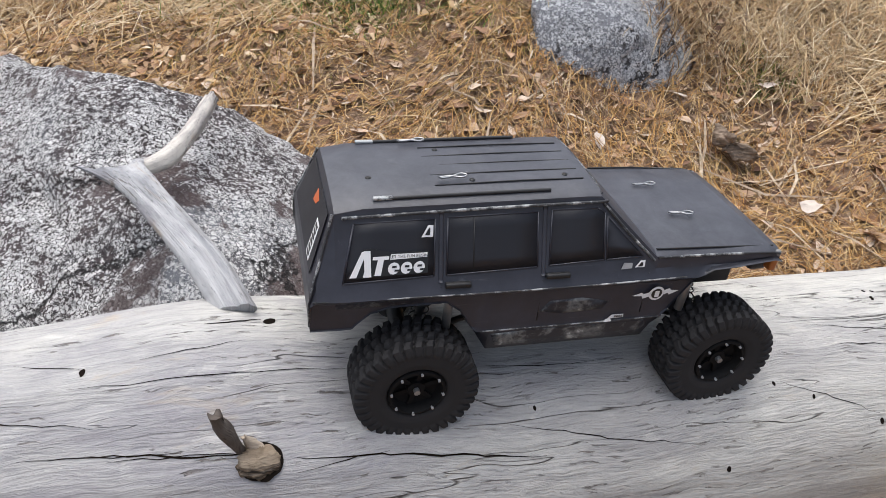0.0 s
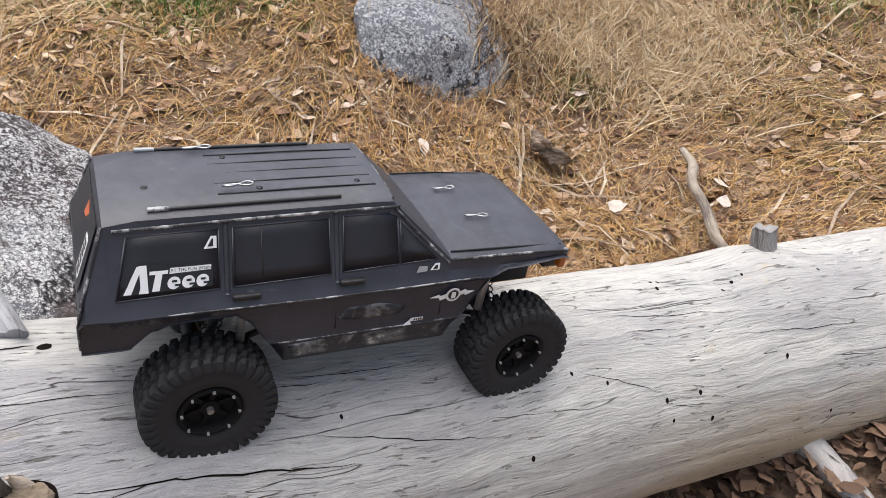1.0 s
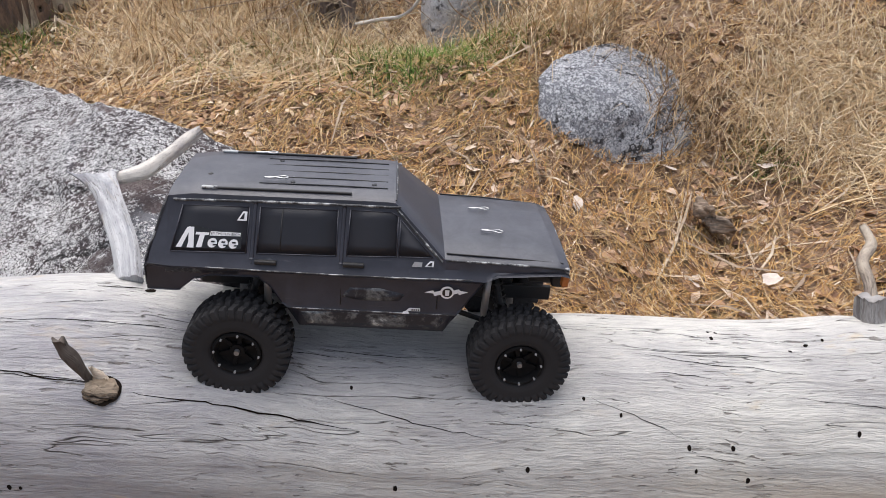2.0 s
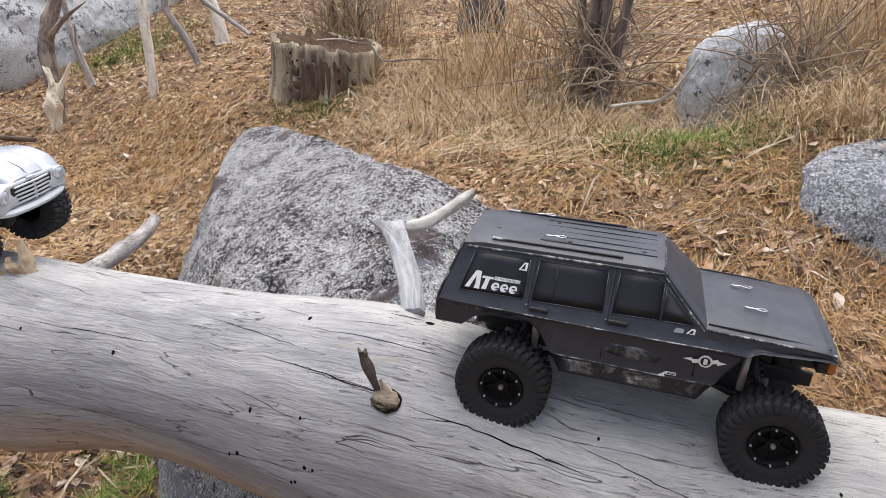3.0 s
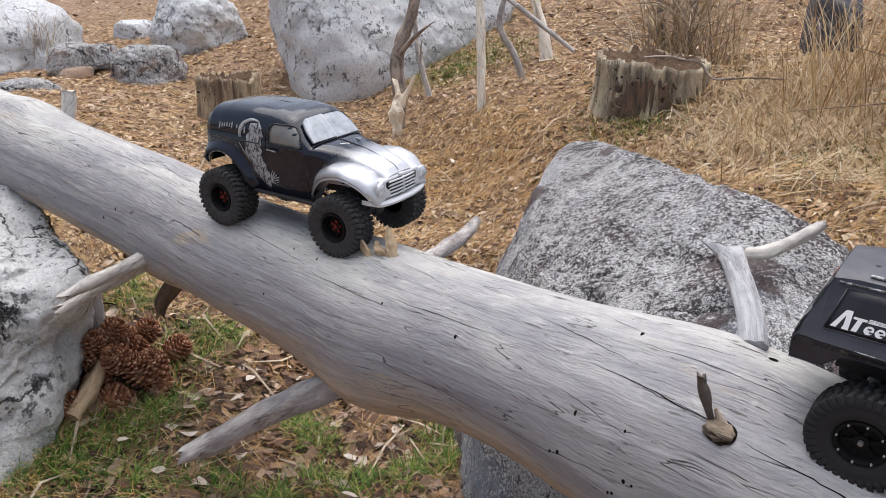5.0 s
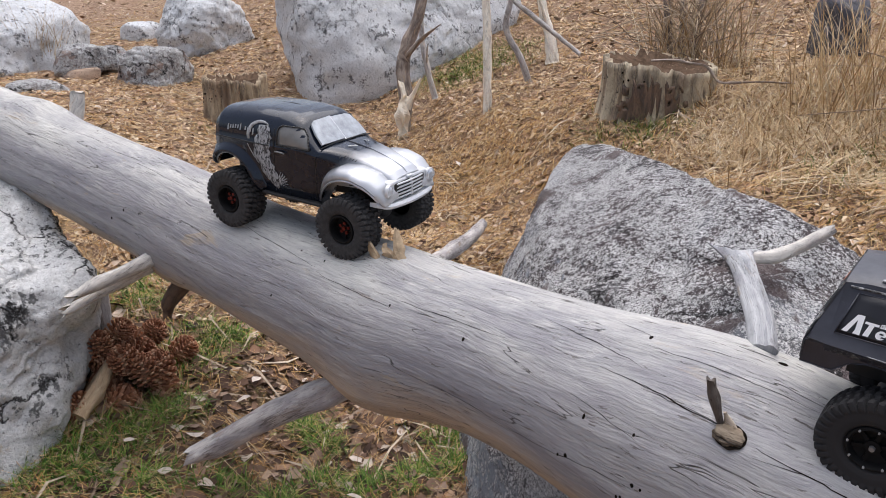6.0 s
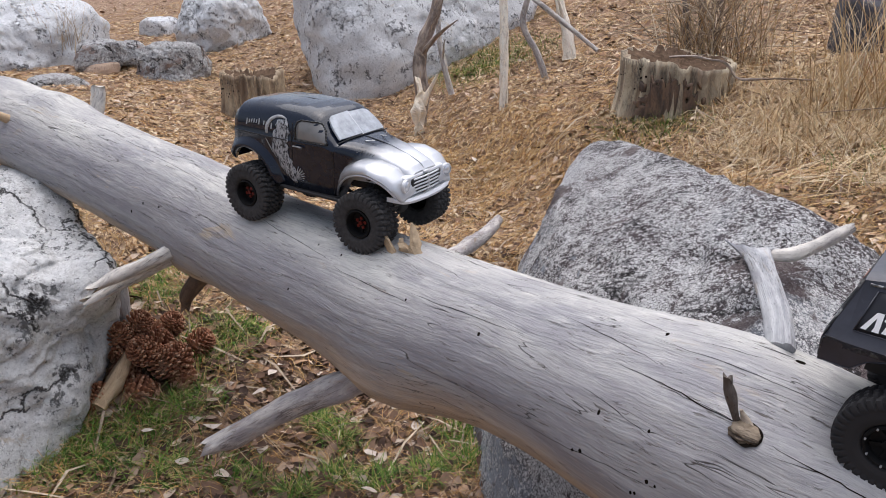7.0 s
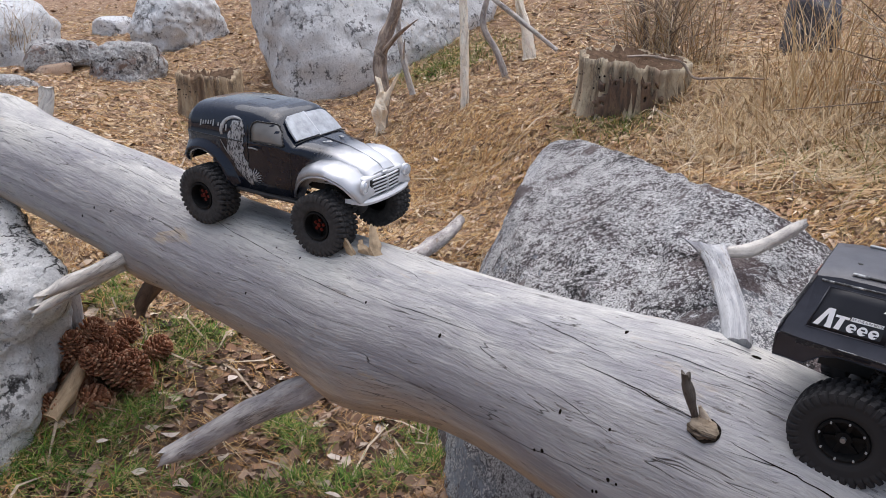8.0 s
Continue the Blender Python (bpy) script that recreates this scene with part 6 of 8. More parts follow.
    for s in (-1, 1):
        decal([(-0.2155, 0.1057), (-0.1475, 0.1073), (-0.1465, 0.1241), (-0.178, 0.1241), (-0.193, 0.1275), (-0.2015, 0.1275)], M_INK, 0.0014, s, "black-edged white lettered sticker")
        decal([(-0.2135, 0.1065), (-0.208, 0.1065), (-0.1985, 0.1258), (-0.2025, 0.1258)], M_WHITE, 0.0019, s)
        decal([(-0.2025, 0.1065), (-0.1955, 0.1065), (-0.1955, 0.1262), (-0.2010, 0.1262), (-0.2010, 0.1111)], M_WHITE, 0.0019, s)
        decal([(-0.193, 0.1073), (-0.1875, 0.1073), (-0.1845, 0.1191), (-0.1805, 0.1191), (-0.1800, 0.1216), (-0.1935, 0.1216), (-0.194, 0.1191), (-0.1895, 0.1191)], M_WHITE, 0.0019, s)
        for i in range(3):
            cx, cz = -0.1765 + i * 0.0108, 0.1121
            ring = [(cx + 0.0049 * math.cos(a) + (0.005 * math.sin(a)) * 0.15, cz + 0.0046 * math.sin(a)) for a in np.linspace(0, 2 * math.pi, 13)[:-1]]
            decal(ring, M_WHITE, 0.0019, s)
            decal(slant(cx - 0.0016, cx + 0.0022, cz + 0.0006, cz + 0.0022, 0.2), M_INK, 0.0023, s)
            decal(slant(cx + 0.0004, cx + 0.0052, cz - 0.0022, cz - 0.0008, 0.2), M_INK, 0.0023, s)
        decal([(-0.1795, 0.1188), (-0.1478, 0.1197), (-0.1475, 0.1230), (-0.1785, 0.1230)], M_WHITE, 0.0019, s)
        decal([(-0.1525, 0.1345), (-0.1425, 0.1345), (-0.1420, 0.1435), (-0.1465, 0.1435)], M_WHITE, 0.0016, s, "small white sticker with a dark wedge")
        decal([(-0.1495, 0.1362), (-0.1452, 0.1362), (-0.1448, 0.1418), (-0.1458, 0.1418)], M_INK, 0.0020, s)
        decal([(0.047, 0.1005), (0.0565, 0.1005), (0.057, 0.1065), (0.0525, 0.1065)], M_WHITE, 0.0012, s)
        decal([(0.0495, 0.1015), (0.0545, 0.1015), (0.0548, 0.105), (0.0530, 0.105)], M_INK, 0.0016, s)
        decal([(0.033, 0.0995), (0.044, 0.1), (0.0445, 0.1045), (0.036, 0.105)], M_GREYPRINT, 0.0012, s)
        # round badge with a bolt through it
        c = (0.0735, 0.0735)
        decal([(c[0] + 0.0078 * math.cos(a), c[1] + 0.0078 * math.sin(a)) for a in np.linspace(0, 2 * math.pi, 19)[:-1]], M_WHITE, 0.0035, s, "round white badge with lightning bolt")
        decal([(c[0] + 0.0055 * math.cos(a), c[1] + 0.0055 * math.sin(a)) for a in np.linspace(0, 2 * math.pi, 19)[:-1]], M_INK, 0.0039, s)
        decal([(c[0] - 0.0022, c[1] - 0.0036), (c[0] + 0.0022, c[1] - 0.0036), (c[0] + 0.0022, c[1] + 0.0034), (c[0] - 0.0022, c[1] + 0.0034)], M_WHITE, 0.0043, s)
        decal([(0.049, 0.0725), (0.058, 0.0755), (0.060, 0.0735), (0.0668, 0.0755), (0.0668, 0.0705), (0.0600, 0.0685), (0.0585, 0.0715)], M_WHITE, 0.0035, s)
        decal([(0.0805, 0.0765), (0.0805, 0.0715), (0.0855, 0.0735), (0.0868, 0.0712), (0.0960, 0.0752), (0.0875, 0.0765), (0.0862, 0.0785)], M_WHITE, 0.0035, s)
        decal([(0.030, 0.0465), (0.046, 0.0468), (0.046, 0.0505), (0.034, 0.0505)], M_WHITE, 0.0022, s, "torn white strip sticker")
        decal([(0.026, 0.0435), (0.034, 0.0438), (0.033, 0.0468), (0.028, 0.046)], M_WHITE, 0.0022, s)
        for i in range(4):
            decal([(0.0365 + i * 0.0023, 0.0474), (0.0380 + i * 0.0023, 0.0474), (0.0380 + i * 0.0023, 0.0496), (0.0365 + i * 0.0023, 0.0496)], M_INK, 0.0026, s)
        # rubbed patches
        for q in ([(-0.078, 0.0215), (0.066, 0.0215), (0.074, 0.032), (0.070, 0.0405), (0.02, 0.0395), (-0.045, 0.0405), (-0.084, 0.0385)], [(-0.040, 0.0600), (-0.02, 0.056), (0.022, 0.0575), (0.028, 0.066), (0.0, 0.0725), (-0.032, 0.0715)], [(-0.225, 0.079), (-0.15, 0.081), (-0.148, 0.0865), (-0.225, 0.0855)]):
            skin_plate("rubbed_patch", q, wagon_side, s, M_WORN, body, 0.0002, 0.0003, "rubbed grey paint", 0.006)
        x = -0.1635
        text_part("slogan", "LET THE FUN BEGIN", 0.0036, Matrix.Translation((x, s * (wagon_side(x, 0.1215) + 0.0023), 0.1211)) @ Matrix.Rotation(radians(90 if s < 0 else 90), 4, "X") @ (Matrix.Rotation(radians(180), 4, "Y") if s > 0 else Matrix()) @ Matrix.Rotation(radians(-28), 4, "X") @ Matrix.Translation((0, 0, 0.0004)), M_INK, body)
    chassis(root, 0.308, 0.103, 0.044)
    bm = bmesh.new()
    add_box(bm, (0.186, 0, 0.075), (0.03, 0.10, 0.018), 0.003)
    add_box(bm, (0.205, -0.055, 0.077), (0.02, 0.02, 0.014), 0.003)
    add_box(bm, (0.205, 0.055, 0.077), (0.02, 0.02, 0.014), 0.003)
    part("bumper_mount", bm, M_TRIM, root)
    bm = bmesh.new()
    add_box(bm, (0.205, -0.078, 0.088), (0.008, 0.010, 0.014), 0.002)
    part("marker_lamp", bm, M_AMBER, root, "amber corner marker lamp")
    for x in (-0.122, 0.120):
        for s in (-1, 1):
            bm = bmesh.new()
            add_cyl(bm, (x, s * 0.074, 0.035), (x, s * 0.076, 0.086), 0.0042, n=12)
            part("body_post", bm, M_STEELGREY, root, "grey metal body post")
    for s in (-1, 1):
        bm = bmesh.new()
        add_box(bm, (-0.17, s * 0.065, 0.073), (0.06, 0.03, 0.005), 0.002)
        part("inner_arch", bm, M_TRIM, root)
    kit = dict(tyre=tyre_mesh(0.0605, 0.045, 0.0268, 36, M_RUBBER, 0.0048), rim=rim_mesh(0.0268, 0.0225, M_RIM, 0.5), spoke=spoke_mesh(0.0268, 0.0225, M_RIM, 0.5), spokes=6, bolt=disc_mesh("bolt", 0.0013, 0.003, M_BOLT, 8), nut=disc_mesh("hub_nut", 0.0032, 0.006, M_STEELGREY, 10), ring=0.0242, deep=0.0218, count=8, nutdeep=0.017)
    for sx in (-1, 1):
        for sy in (-1, 1):
            make_wheel(root, (0.164 if sx > 0 else -0.152, sy * 0.088, -0.011), sy, kit, 0, 17 * sx)
    return root


def colour_fade(name):
    """Black lacquer that fades to sprayed silver over the nose, with a soft ragged edge."""
    k = Nodes(name)
    o = k.co.outputs["Object"]
    sep = k.n("SeparateXYZ", Vector=o)
    n1 = k.noise(o, 28, 4, 0.6, 0.4)
    soft = k.math("MULTIPLY", k.math("SUBTRACT", n1, 0.5), 0.04)
    edge = k.math("ADD", k.math("ADD", sep.outputs[0], soft), k.math("MULTIPLY", sep.outputs[2], -0.95))
    f = k.math("MINIMUM", k.mask(edge, -0.004, 0.062), k.mask(k.math("ADD", sep.outputs[0], soft), 0.068, 0.108))
    flake = k.noise(o, 900, 2, 0.5)
    silver = k.mix(flake, (0.50, 0.515, 0.54), (0.68, 0.69, 0.71))
    k.t.links.new(k.math("MULTIPLY", f, 0.45), k.b.inputs["Metallic"])
    c = k.mix(f, (0.006, 0.010, 0.021), silver)
    k.b.inputs["Coat Weight"].default_value = 0.7
    k.b.inputs["Coat Roughness"].default_value = 0.03
    mat = k.done(c, k.math("ADD", k.math("MULTIPLY", f, 0.16), k.math("ADD", k.math("MULTIPLY", n1, 0.14), 0.2)), k.noise(o, 45, 4), 0.0006, 0.5, spec=0.12)
    return mat


def rubbed_edge():
    k = Nodes("rubbed_black_edge")
    o = k.place("Object")
    f = k.math("ADD", k.math("MULTIPLY", k.noise(o, 130, 6, 0.8), 0.5), k.math("MULTIPLY", k.noise(o, 24, 3, 0.6), 0.5))
    c = k.mix(k.mask(f, 0.49, 0.57), (0.03, 0.031, 0.034), (0.42, 0.43, 0.43))
    return k.done(c, 0.55, f, 0.0003, 0.5)


M_EDGE = rubbed_edge()


def worn_paint():
    """Black paint rubbed through in ragged pale patches."""
    k = Nodes("worn_black_paint")
    o = k.place("Object")
    f = k.math("ADD", k.math("MULTIPLY", k.noise(o, 150, 6, 0.75), 0.4), k.math("MULTIPLY", k.noise(o, 38, 5, 0.65, 0.5), 0.6))
    c = k.mix(k.mask(f, 0.47, 0.57), (0.0145, 0.016, 0.0235), (0.17, 0.18, 0.18))
    c = k.mix(k.mask(f, 0.585, 0.62), c, (0.5, 0.52, 0.51))
    k.b.inputs["Coat Weight"].default_value = 0.25
    k.b.inputs["Coat Roughness"].default_value = 0.32
    return k.done(c, 0.5, f, 0.0003, 0.4, spec=0.4)


M_WORN = worn_paint()
M_STEELGREY = plain("dull_grey_metal", (0.30, 0.30, 0.30), 0.5, metal=0.7)
M_AMBER = plain("amber_plastic", (0.45, 0.14, 0.03), 0.35)
M_VAN = colour_fade("black_to_silver_lacquer")
M_SILVER = plain("silver_paint", (0.68, 0.69, 0.71), 0.42, metal=0.2, scale=300, amount=0.15)
# Clear windscreen plastic; its pale colour stands in for reflected sky.
M_SCREEN = plain("clear_plastic_painted_sky", (0.50, 0.53, 0.57), 0.12, spec=0.6, scale=55, amount=0.9)
M_SIDEGLASS = plain("dusty_side_window", (0.22, 0.215, 0.205), 0.2, spec=0.6, scale=30, amount=0.5)
M_LENS = plain("lamp_lens", (0.75, 0.77, 0.8), 0.1, metal=0.6, scale=200, amount=0.3)
M_SCRATCH = plain("grey_worn_print", (0.42, 0.43, 0.44), 0.5, scale=260, amount=1.0)


def streaked_print():
    """Grey print drawn in fine flowing strokes on black."""
    k = Nodes("grey_streaked_print")
    o = k.co.outputs["Object"]
    m = k.n("Mapping", Vector=o, Rotation=(0, radians(-22), 0), Scale=(330, 60, 85)).outputs[0]
    f = k.math("ADD", k.math("MULTIPLY", k.noise(m, 1.0, 4, 0.6, 1.6), 0.7), k.math("MULTIPLY", k.noise(o, 160, 4, 0.7), 0.3))
    c = k.mix(k.mask(f, 0.45, 0.53), (0.012, 0.013, 0.016), (0.40, 0.41, 0.42))
    return k.done(c, 0.45, spec=0.3)


M_PRINT = streaked_print()
VAN_ARCH = [(-0.196, 0.054), (-0.190, 0.068), (-0.176, 0.080), (-0.158, 0.0855), (-0.138, 0.084), (-0.118, 0.075), (-0.102, 0.060), (-0.091, 0.042), (-0.083, 0.022)]

VAN_TOP = [(-0.198, 0.150), (-0.195, 0.163), (-0.184, 0.1725), (-0.15, 0.1775), (-0.08, 0.1815), (-0.03, 0.1810), (-0.004, 0.178), (0.010, 0.174), (0.018, 0.169), (0.060, 0.1275), (0.075, 0.1262), (0.13, 0.1185), (0.17, 0.108), (0.195, 0.097), (0.206, 0.087)]
VAN_WIDE = [(-0.198, 0.080), (-0.195, 0.085), (-0.184, 0.0885), (-0.1, 0.090), (0.0, 0.0885), (0.045, 0.086), (0.060, 0.083), (0.078, 0.072), (0.12, 0.060), (0.17, 0.052), (0.206, 0.046)]
VAN_SHOULDER = [(-0.2, 0.118), (0.035, 0.120), (0.060, 0.1135), (0.09, 0.105), (0.13, 0.096), (0.206, 0.072)]


def van_bottom(x):
    base = at_x([(-0.194, 0.05), (-0.17, 0.048), (-0.07, 0.022), (0.075, 0.022), (0.09, 0.06), (0.206, 0.055)], x)
    return at_x(VAN_ARCH, x) + 0.004 if x < -0.083 else base


def van_section(x):
    zb, zt, w, zs = van_bottom(x), at_x(VAN_TOP, x), at_x(VAN_WIDE, x), at_x(VAN_SHOULDER, x)
    zs = min(zs, zt - 0.004)
    pts = [(w * 0.985, zb), (w, max(zb, 0.05)), (w * 1.012, max(zb, 0.08)), (w * 1.012, max(zb, zs - 0.006)), (w * 1.02, max(zb, zs - 0.003)), (w, max(zb, zs))]
    for i in range(1, 12):
        a = math.pi / 2 * i / 11
        pts.append((w * max(0.0, math.cos(a)) ** 0.45, zs + (zt - zs) * math.sin(a) ** 0.84))
    return pts


def van_side(x, z):
    p = van_section(x)
    return float(np.interp(z, [q[1] for q in p], [q[0] for q in p]))


FENDER_TOP = [(0.066, 0.035), (0.074, 0.070), (0.090, 0.093), (0.115, 0.1045), (0.145, 0.1055), (0.18, 0.096), (0.200, 0.080), (0.211, 0.066), (0.214, 0.056)]
FENDER_OUT = [(0.066, 0.089), (0.085, 0.100), (0.12, 0.108), (0.17, 0.106), (0.2, 0.096), (0.214, 0.082)]


def make_van():
    root = empty("model_van", vehicle_pose((-1.094, -0.037, 0.994), (-0.835, 0.068, 0.978), 0.118))
    tagged(root, "glossy black model panel van with silver nose on a log", "model truck")
    xs = sorted({round(v, 4) for v in list(np.linspace(-0.198, 0.206, 90)) + [a for a, _ in VAN_TOP]})
    body = shell("body", loft([(x, van_section(x)) for x in xs]), M_VAN, root, 0.0012, 40)
    for s in (-1, 1):
        bm = bmesh.new()
        rows = []
        for x in np.linspace(0.066, 0.214, 44):
            zt, yo = at_x(FENDER_TOP, x), at_x(FENDER_OUT, x)
            d = x - 0.142
            zb = 0.010 + math.sqrt(max(0.0, 0.075 ** 2 - d * d)) if abs(d) < 0.075 else 0.0
            zb = min(max(zb, 0.028 if x < 0.1 else 0.044), zt - 0.004)
            rows.append([bm.verts.new((x, s * y, z)) for y, z in ((yo - 0.003, zb), (yo, zb + (zt - zb) * 0.3), (yo - 0.003, zb + (zt - zb) * 0.65), (yo - 0.012, zt - (zt - zb) * 0.12), (yo - 0.026, zt), (yo - 0.040, zt + 0.0005), (0.040, zt - 0.002))])
        for p, q in zip(rows, rows[1:]):
            for i in range(6):
                bm.faces.new((p[i], q[i], q[i + 1], p[i + 1]) if s < 0 else (p[i + 1], q[i + 1], q[i], p[i]))
        bm.faces.new(rows[-1])
        bmesh.ops.recalc_face_normals(bm, faces=bm.faces)
        shell("front_fender", bm, M_VAN, root, 0.0014, 50)
        bm = bmesh.new()
        tube(bm, [(0.142 + 0.075 * math.cos(a), s * (at_x(FENDER_OUT, 0.142 + 0.075 * math.cos(a)) - 0.003), 0.010 + 0.075 * math.sin(a)) for a in np.linspace(0.62, 2.85, 16)], 0.0020, 8)
        part("arch_lip", bm, M_VAN, root)
        bm = bmesh.new()
        rows = []
        arch = spline([(x, 0, z) for x, z in VAN_ARCH], 36)
        for i, (x, _, z) in enumerate(arch):
            j, l = max(0, i - 1), min(35, i + 1)
            tx, tz = arch[l][0] - arch[j][0], arch[l][2] - arch[j][2]
            g = math.hypot(tx, tz)
            nx, nz = -tz / g, tx / g
            w = at_x(VAN_WIDE, x)
            f = min(1.0, 0.35 + min(i, 35 - i) / 6)
            rows.append([bm.verts.new((max(x + nx * r, -0.198), s * (w + y * f), z + nz * r)) for r, y in ((0.001, -0.006), (0.0, 0.008), (0.0015, 0.0115), (0.005, 0.0130), (0.010, 0.0110), (0.015, 0.0055), (0.020, 0.0012), (0.024, -0.0015))])
        for p, q in zip(rows, rows[1:]):
            for i in range(7):
                bm.faces.new((p[i], q[i], q[i + 1], p[i + 1]))
        bmesh.ops.recalc_face_normals(bm, faces=bm.faces)
        shell("rear_fender", bm, M_VAN, root, 0.0014, 50)
        bm = bmesh.new()
        add_box(bm, (0.005, s * 0.088, 0.022), (0.15, 0.014, 0.006), 0.002)
        part("running_board", bm, M_TRIM, root, "worn black running board")

        def plate(name, q, mat, lift=0.0010, thick=0.0008, label=""):
            return polygon_plate(name, [(x, s * (van_side(x, z) + lift), z) for x, z in q], mat, body, thick, label)

        win = [(-0.030, 0.1205), (0.040, 0.1205), (0.0465, 0.1225), (0.036, 0.143), (0.024, 0.1555), (0.016, 0.158), (-0.018, 0.158), (-0.026, 0.154), (-0.0295, 0.146)]
        skin_plate("side_window", win, van_side, s, M_SIDEGLASS, body, 0.0010, 0.0008, "clouded grey side window", 0.005)
        bm = bmesh.new()
        lp = [Vector((x, s * (van_side(x, z) + 0.0008), z)) for x, z in win]
        for a, b in zip(lp, lp[1:] + lp[:1]):
            for e in range(4):
                p, q = a.lerp(b, e / 4), a.lerp(b, e / 4 + 0.25)
                p.y, q.y = s * (van_side(p.x, p.z) + 0.0016), s * (van_side(q.x, q.z) + 0.0016)
                add_cyl(bm, p, q, 0.0016, n=6)
        part("window_frame", bm, M_INK, body)
        bm = bmesh.new()
        tube(bm, [(x, s * (van_side(x, 0.1165) + 0.0008), 0.1165) for x in np.linspace(-0.185, -0.05, 8)], 0.0013, 6)
        part("side_moulding", bm, M_TRIM, body)
        for x0, x1 in ((-0.038, -0.036), (0.058, 0.060)):
            bm = bmesh.new()
            tube(bm, [(x0, s * (van_side(x0, z) + 0.0002), z) for z in np.linspace(0.03, 0.15 if x0 < 0 else 0.11, 8)], 0.0007, 6)
            part("door_seam", bm, M_INK, body)
        bm = bmesh.new()
        tube(bm, [(-0.033, s * (van_side(-0.033, 0.108) + 0.003), 0.108), (-0.022, s * (van_side(-0.022, 0.108) + 0.0045), 0.109), (-0.010, s * (van_side(-0.01, 0.107) + 0.004), 0.1075)], 0.0016, 6)
        part("door_handle", bm, M_STEELGREY, body)
        # worn grey side print, reduced to plain shapes: a sickle arc with its pole, a long drape and ragged ends
        arc = [(-0.072 + 0.034 * math.cos(a), 0.130 + 0.0305 * math.sin(a)) for a in np.linspace(radians(58), radians(196), 16)]
        arc += [(-0.0675 + 0.031 * math.cos(a), 0.1275 + 0.0285 * math.sin(a)) for a in np.linspace(radians(190), radians(62), 15)]
        skin_plate("side_print", arc, van_side, s, M_SCRATCH, body, 0.0011, 0.0003, "", 0.004)
        skin_plate("side_print", [(-0.105, 0.112), (-0.1035, 0.1125), (-0.086, 0.088), (-0.0875, 0.087)], van_side, s, M_SCRATCH, body, 0.0011, 0.0003)
        rng = random.Random(5)
        mid = [(-0.064, 0.152), (-0.062, 0.128), (-0.070, 0.105), (-0.060, 0.078), (-0.045, 0.052), (-0.030, 0.034)]
        wid = [0.012, 0.022, 0.024, 0.022, 0.017, 0.003]
        left, right = [], []
        for f in np.linspace(0, 5, 22):
            x, z = float(np.interp(f, range(6), [q[0] for q in mid])), float(np.interp(f, range(6), [q[1] for q in mid]))
            w = float(np.interp(f, range(6), wid))
            left.append((x - w * rng.uniform(0.75, 1.05), z))
            right.append((x + w * rng.uniform(0.65, 1.05), z + 0.002))
        skin_plate("side_print", left + right[::-1], van_side, s, M_PRINT, body, 0.0010, 0.0003, "grey streaked draped print", 0.004)
        for i in range(8):
            a = radians(-55 + i * 19)
            plate("side_print", [(-0.034, 0.046), (-0.031, 0.0445), (-0.026 + 0.020 * math.cos(a), 0.052 + 0.017 * math.sin(a)), (-0.028 + 0.019 * math.cos(a), 0.053 + 0.017 * math.sin(a))], M_PRINT, 0.0013, 0.0003)
        for i in range(11):
            x, z = -0.158 + i * 0.0066, 0.1375 + 0.004 * math.sin(i / 10 * math.pi)
            h = 0.0042 if i % 5 else 0.0065
            if i != 6:
                plate("name_bar", [(x, z - h), (x + 0.0035, z - h + 0.001), (x + 0.0042, z + h), (x + 0.001, z + h * 0.8)], M_SCRATCH, 0.0012, 0.0003)
        for i in range(6):
            x = 0.098 + i * 0.0058
            z = 0.1120 - i * 0.0009
            plate("signature_bar", [(x, z), (x + 0.0012, z), (x + 0.0035, z + 0.0045 if i else z + 0.008), (x + 0.0022, z + 0.004 if i else z + 0.008)], M_INK, 0.0016, 0.0003)
        # lamps
        bm = bmesh.new()
        lathe(bm, [(0.0125, 0.004), (0.0128, -0.001), (0.0115, -0.0028), (0.0102, -0.002)], 24, "Y", Matrix.Translation((0.2115, s * 0.0685, 0.0705)) @ Matrix.Rotation(radians(90 + s * -12), 4, "Z"))
        ring = part("headlight", bm, M_SILVER, root)
        bm = bmesh.new()
        lathe(bm, [(0.0104, -0.0015), (0.0085, -0.004), (0.005, -0.0055), (0.0003, -0.006)], 20, "Y", Matrix.Translation((0.2115, s * 0.0685, 0.0705)) @ Matrix.Rotation(radians(90 + s * -12), 4, "Z"))
        part("lens", bm, M_LENS, ring, "clear ribbed lamp lens")
    # windscreen in two panes
    for s in (-1, 1):
        q = []
        for f, y in ((0.03, 0.002), (0.03, 0.070), (0.45, 0.068), (0.82, 0.060), (0.92, 0.050), (0.95, 0.002)):
            x, z = 0.0600 - 0.0416 * f, 0.1280 + 0.0405 * f
            q.append((x + 0.0026, s * y, z))
        polygon_plate("windscreen", q, M_SCREEN, body, 0.004, "clear windscreen pane with reflected sky painted pale")
    bm = bmesh.new()
    tube(bm, [(0.0635, 0, 0.129), (0.043, 0, 0.149), (0.0230, 0, 0.1685)], 0.0015, 6)
    part("windscreen_bar", bm, M_SILVER, body)
    bm = bmesh.new()
    tube(bm, [(0.064, -0.076, 0.1255), (0.064, -0.04, 0.1283), (0.0645, 0, 0.1288), (0.064, 0.04, 0.1283), (0.064, 0.076, 0.1255)], 0.0013, 6)
    part("cowl_seal", bm, M_TRIM, body)
    bm = bmesh.new()
    tube(bm, [(0.068, 0, 0.1272), (0.10, 0, 0.1232), (0.14, 0, 0.1164), (0.19, 0, 0.1000), (0.204, 0, 0.0895)], 0.0016, 8)
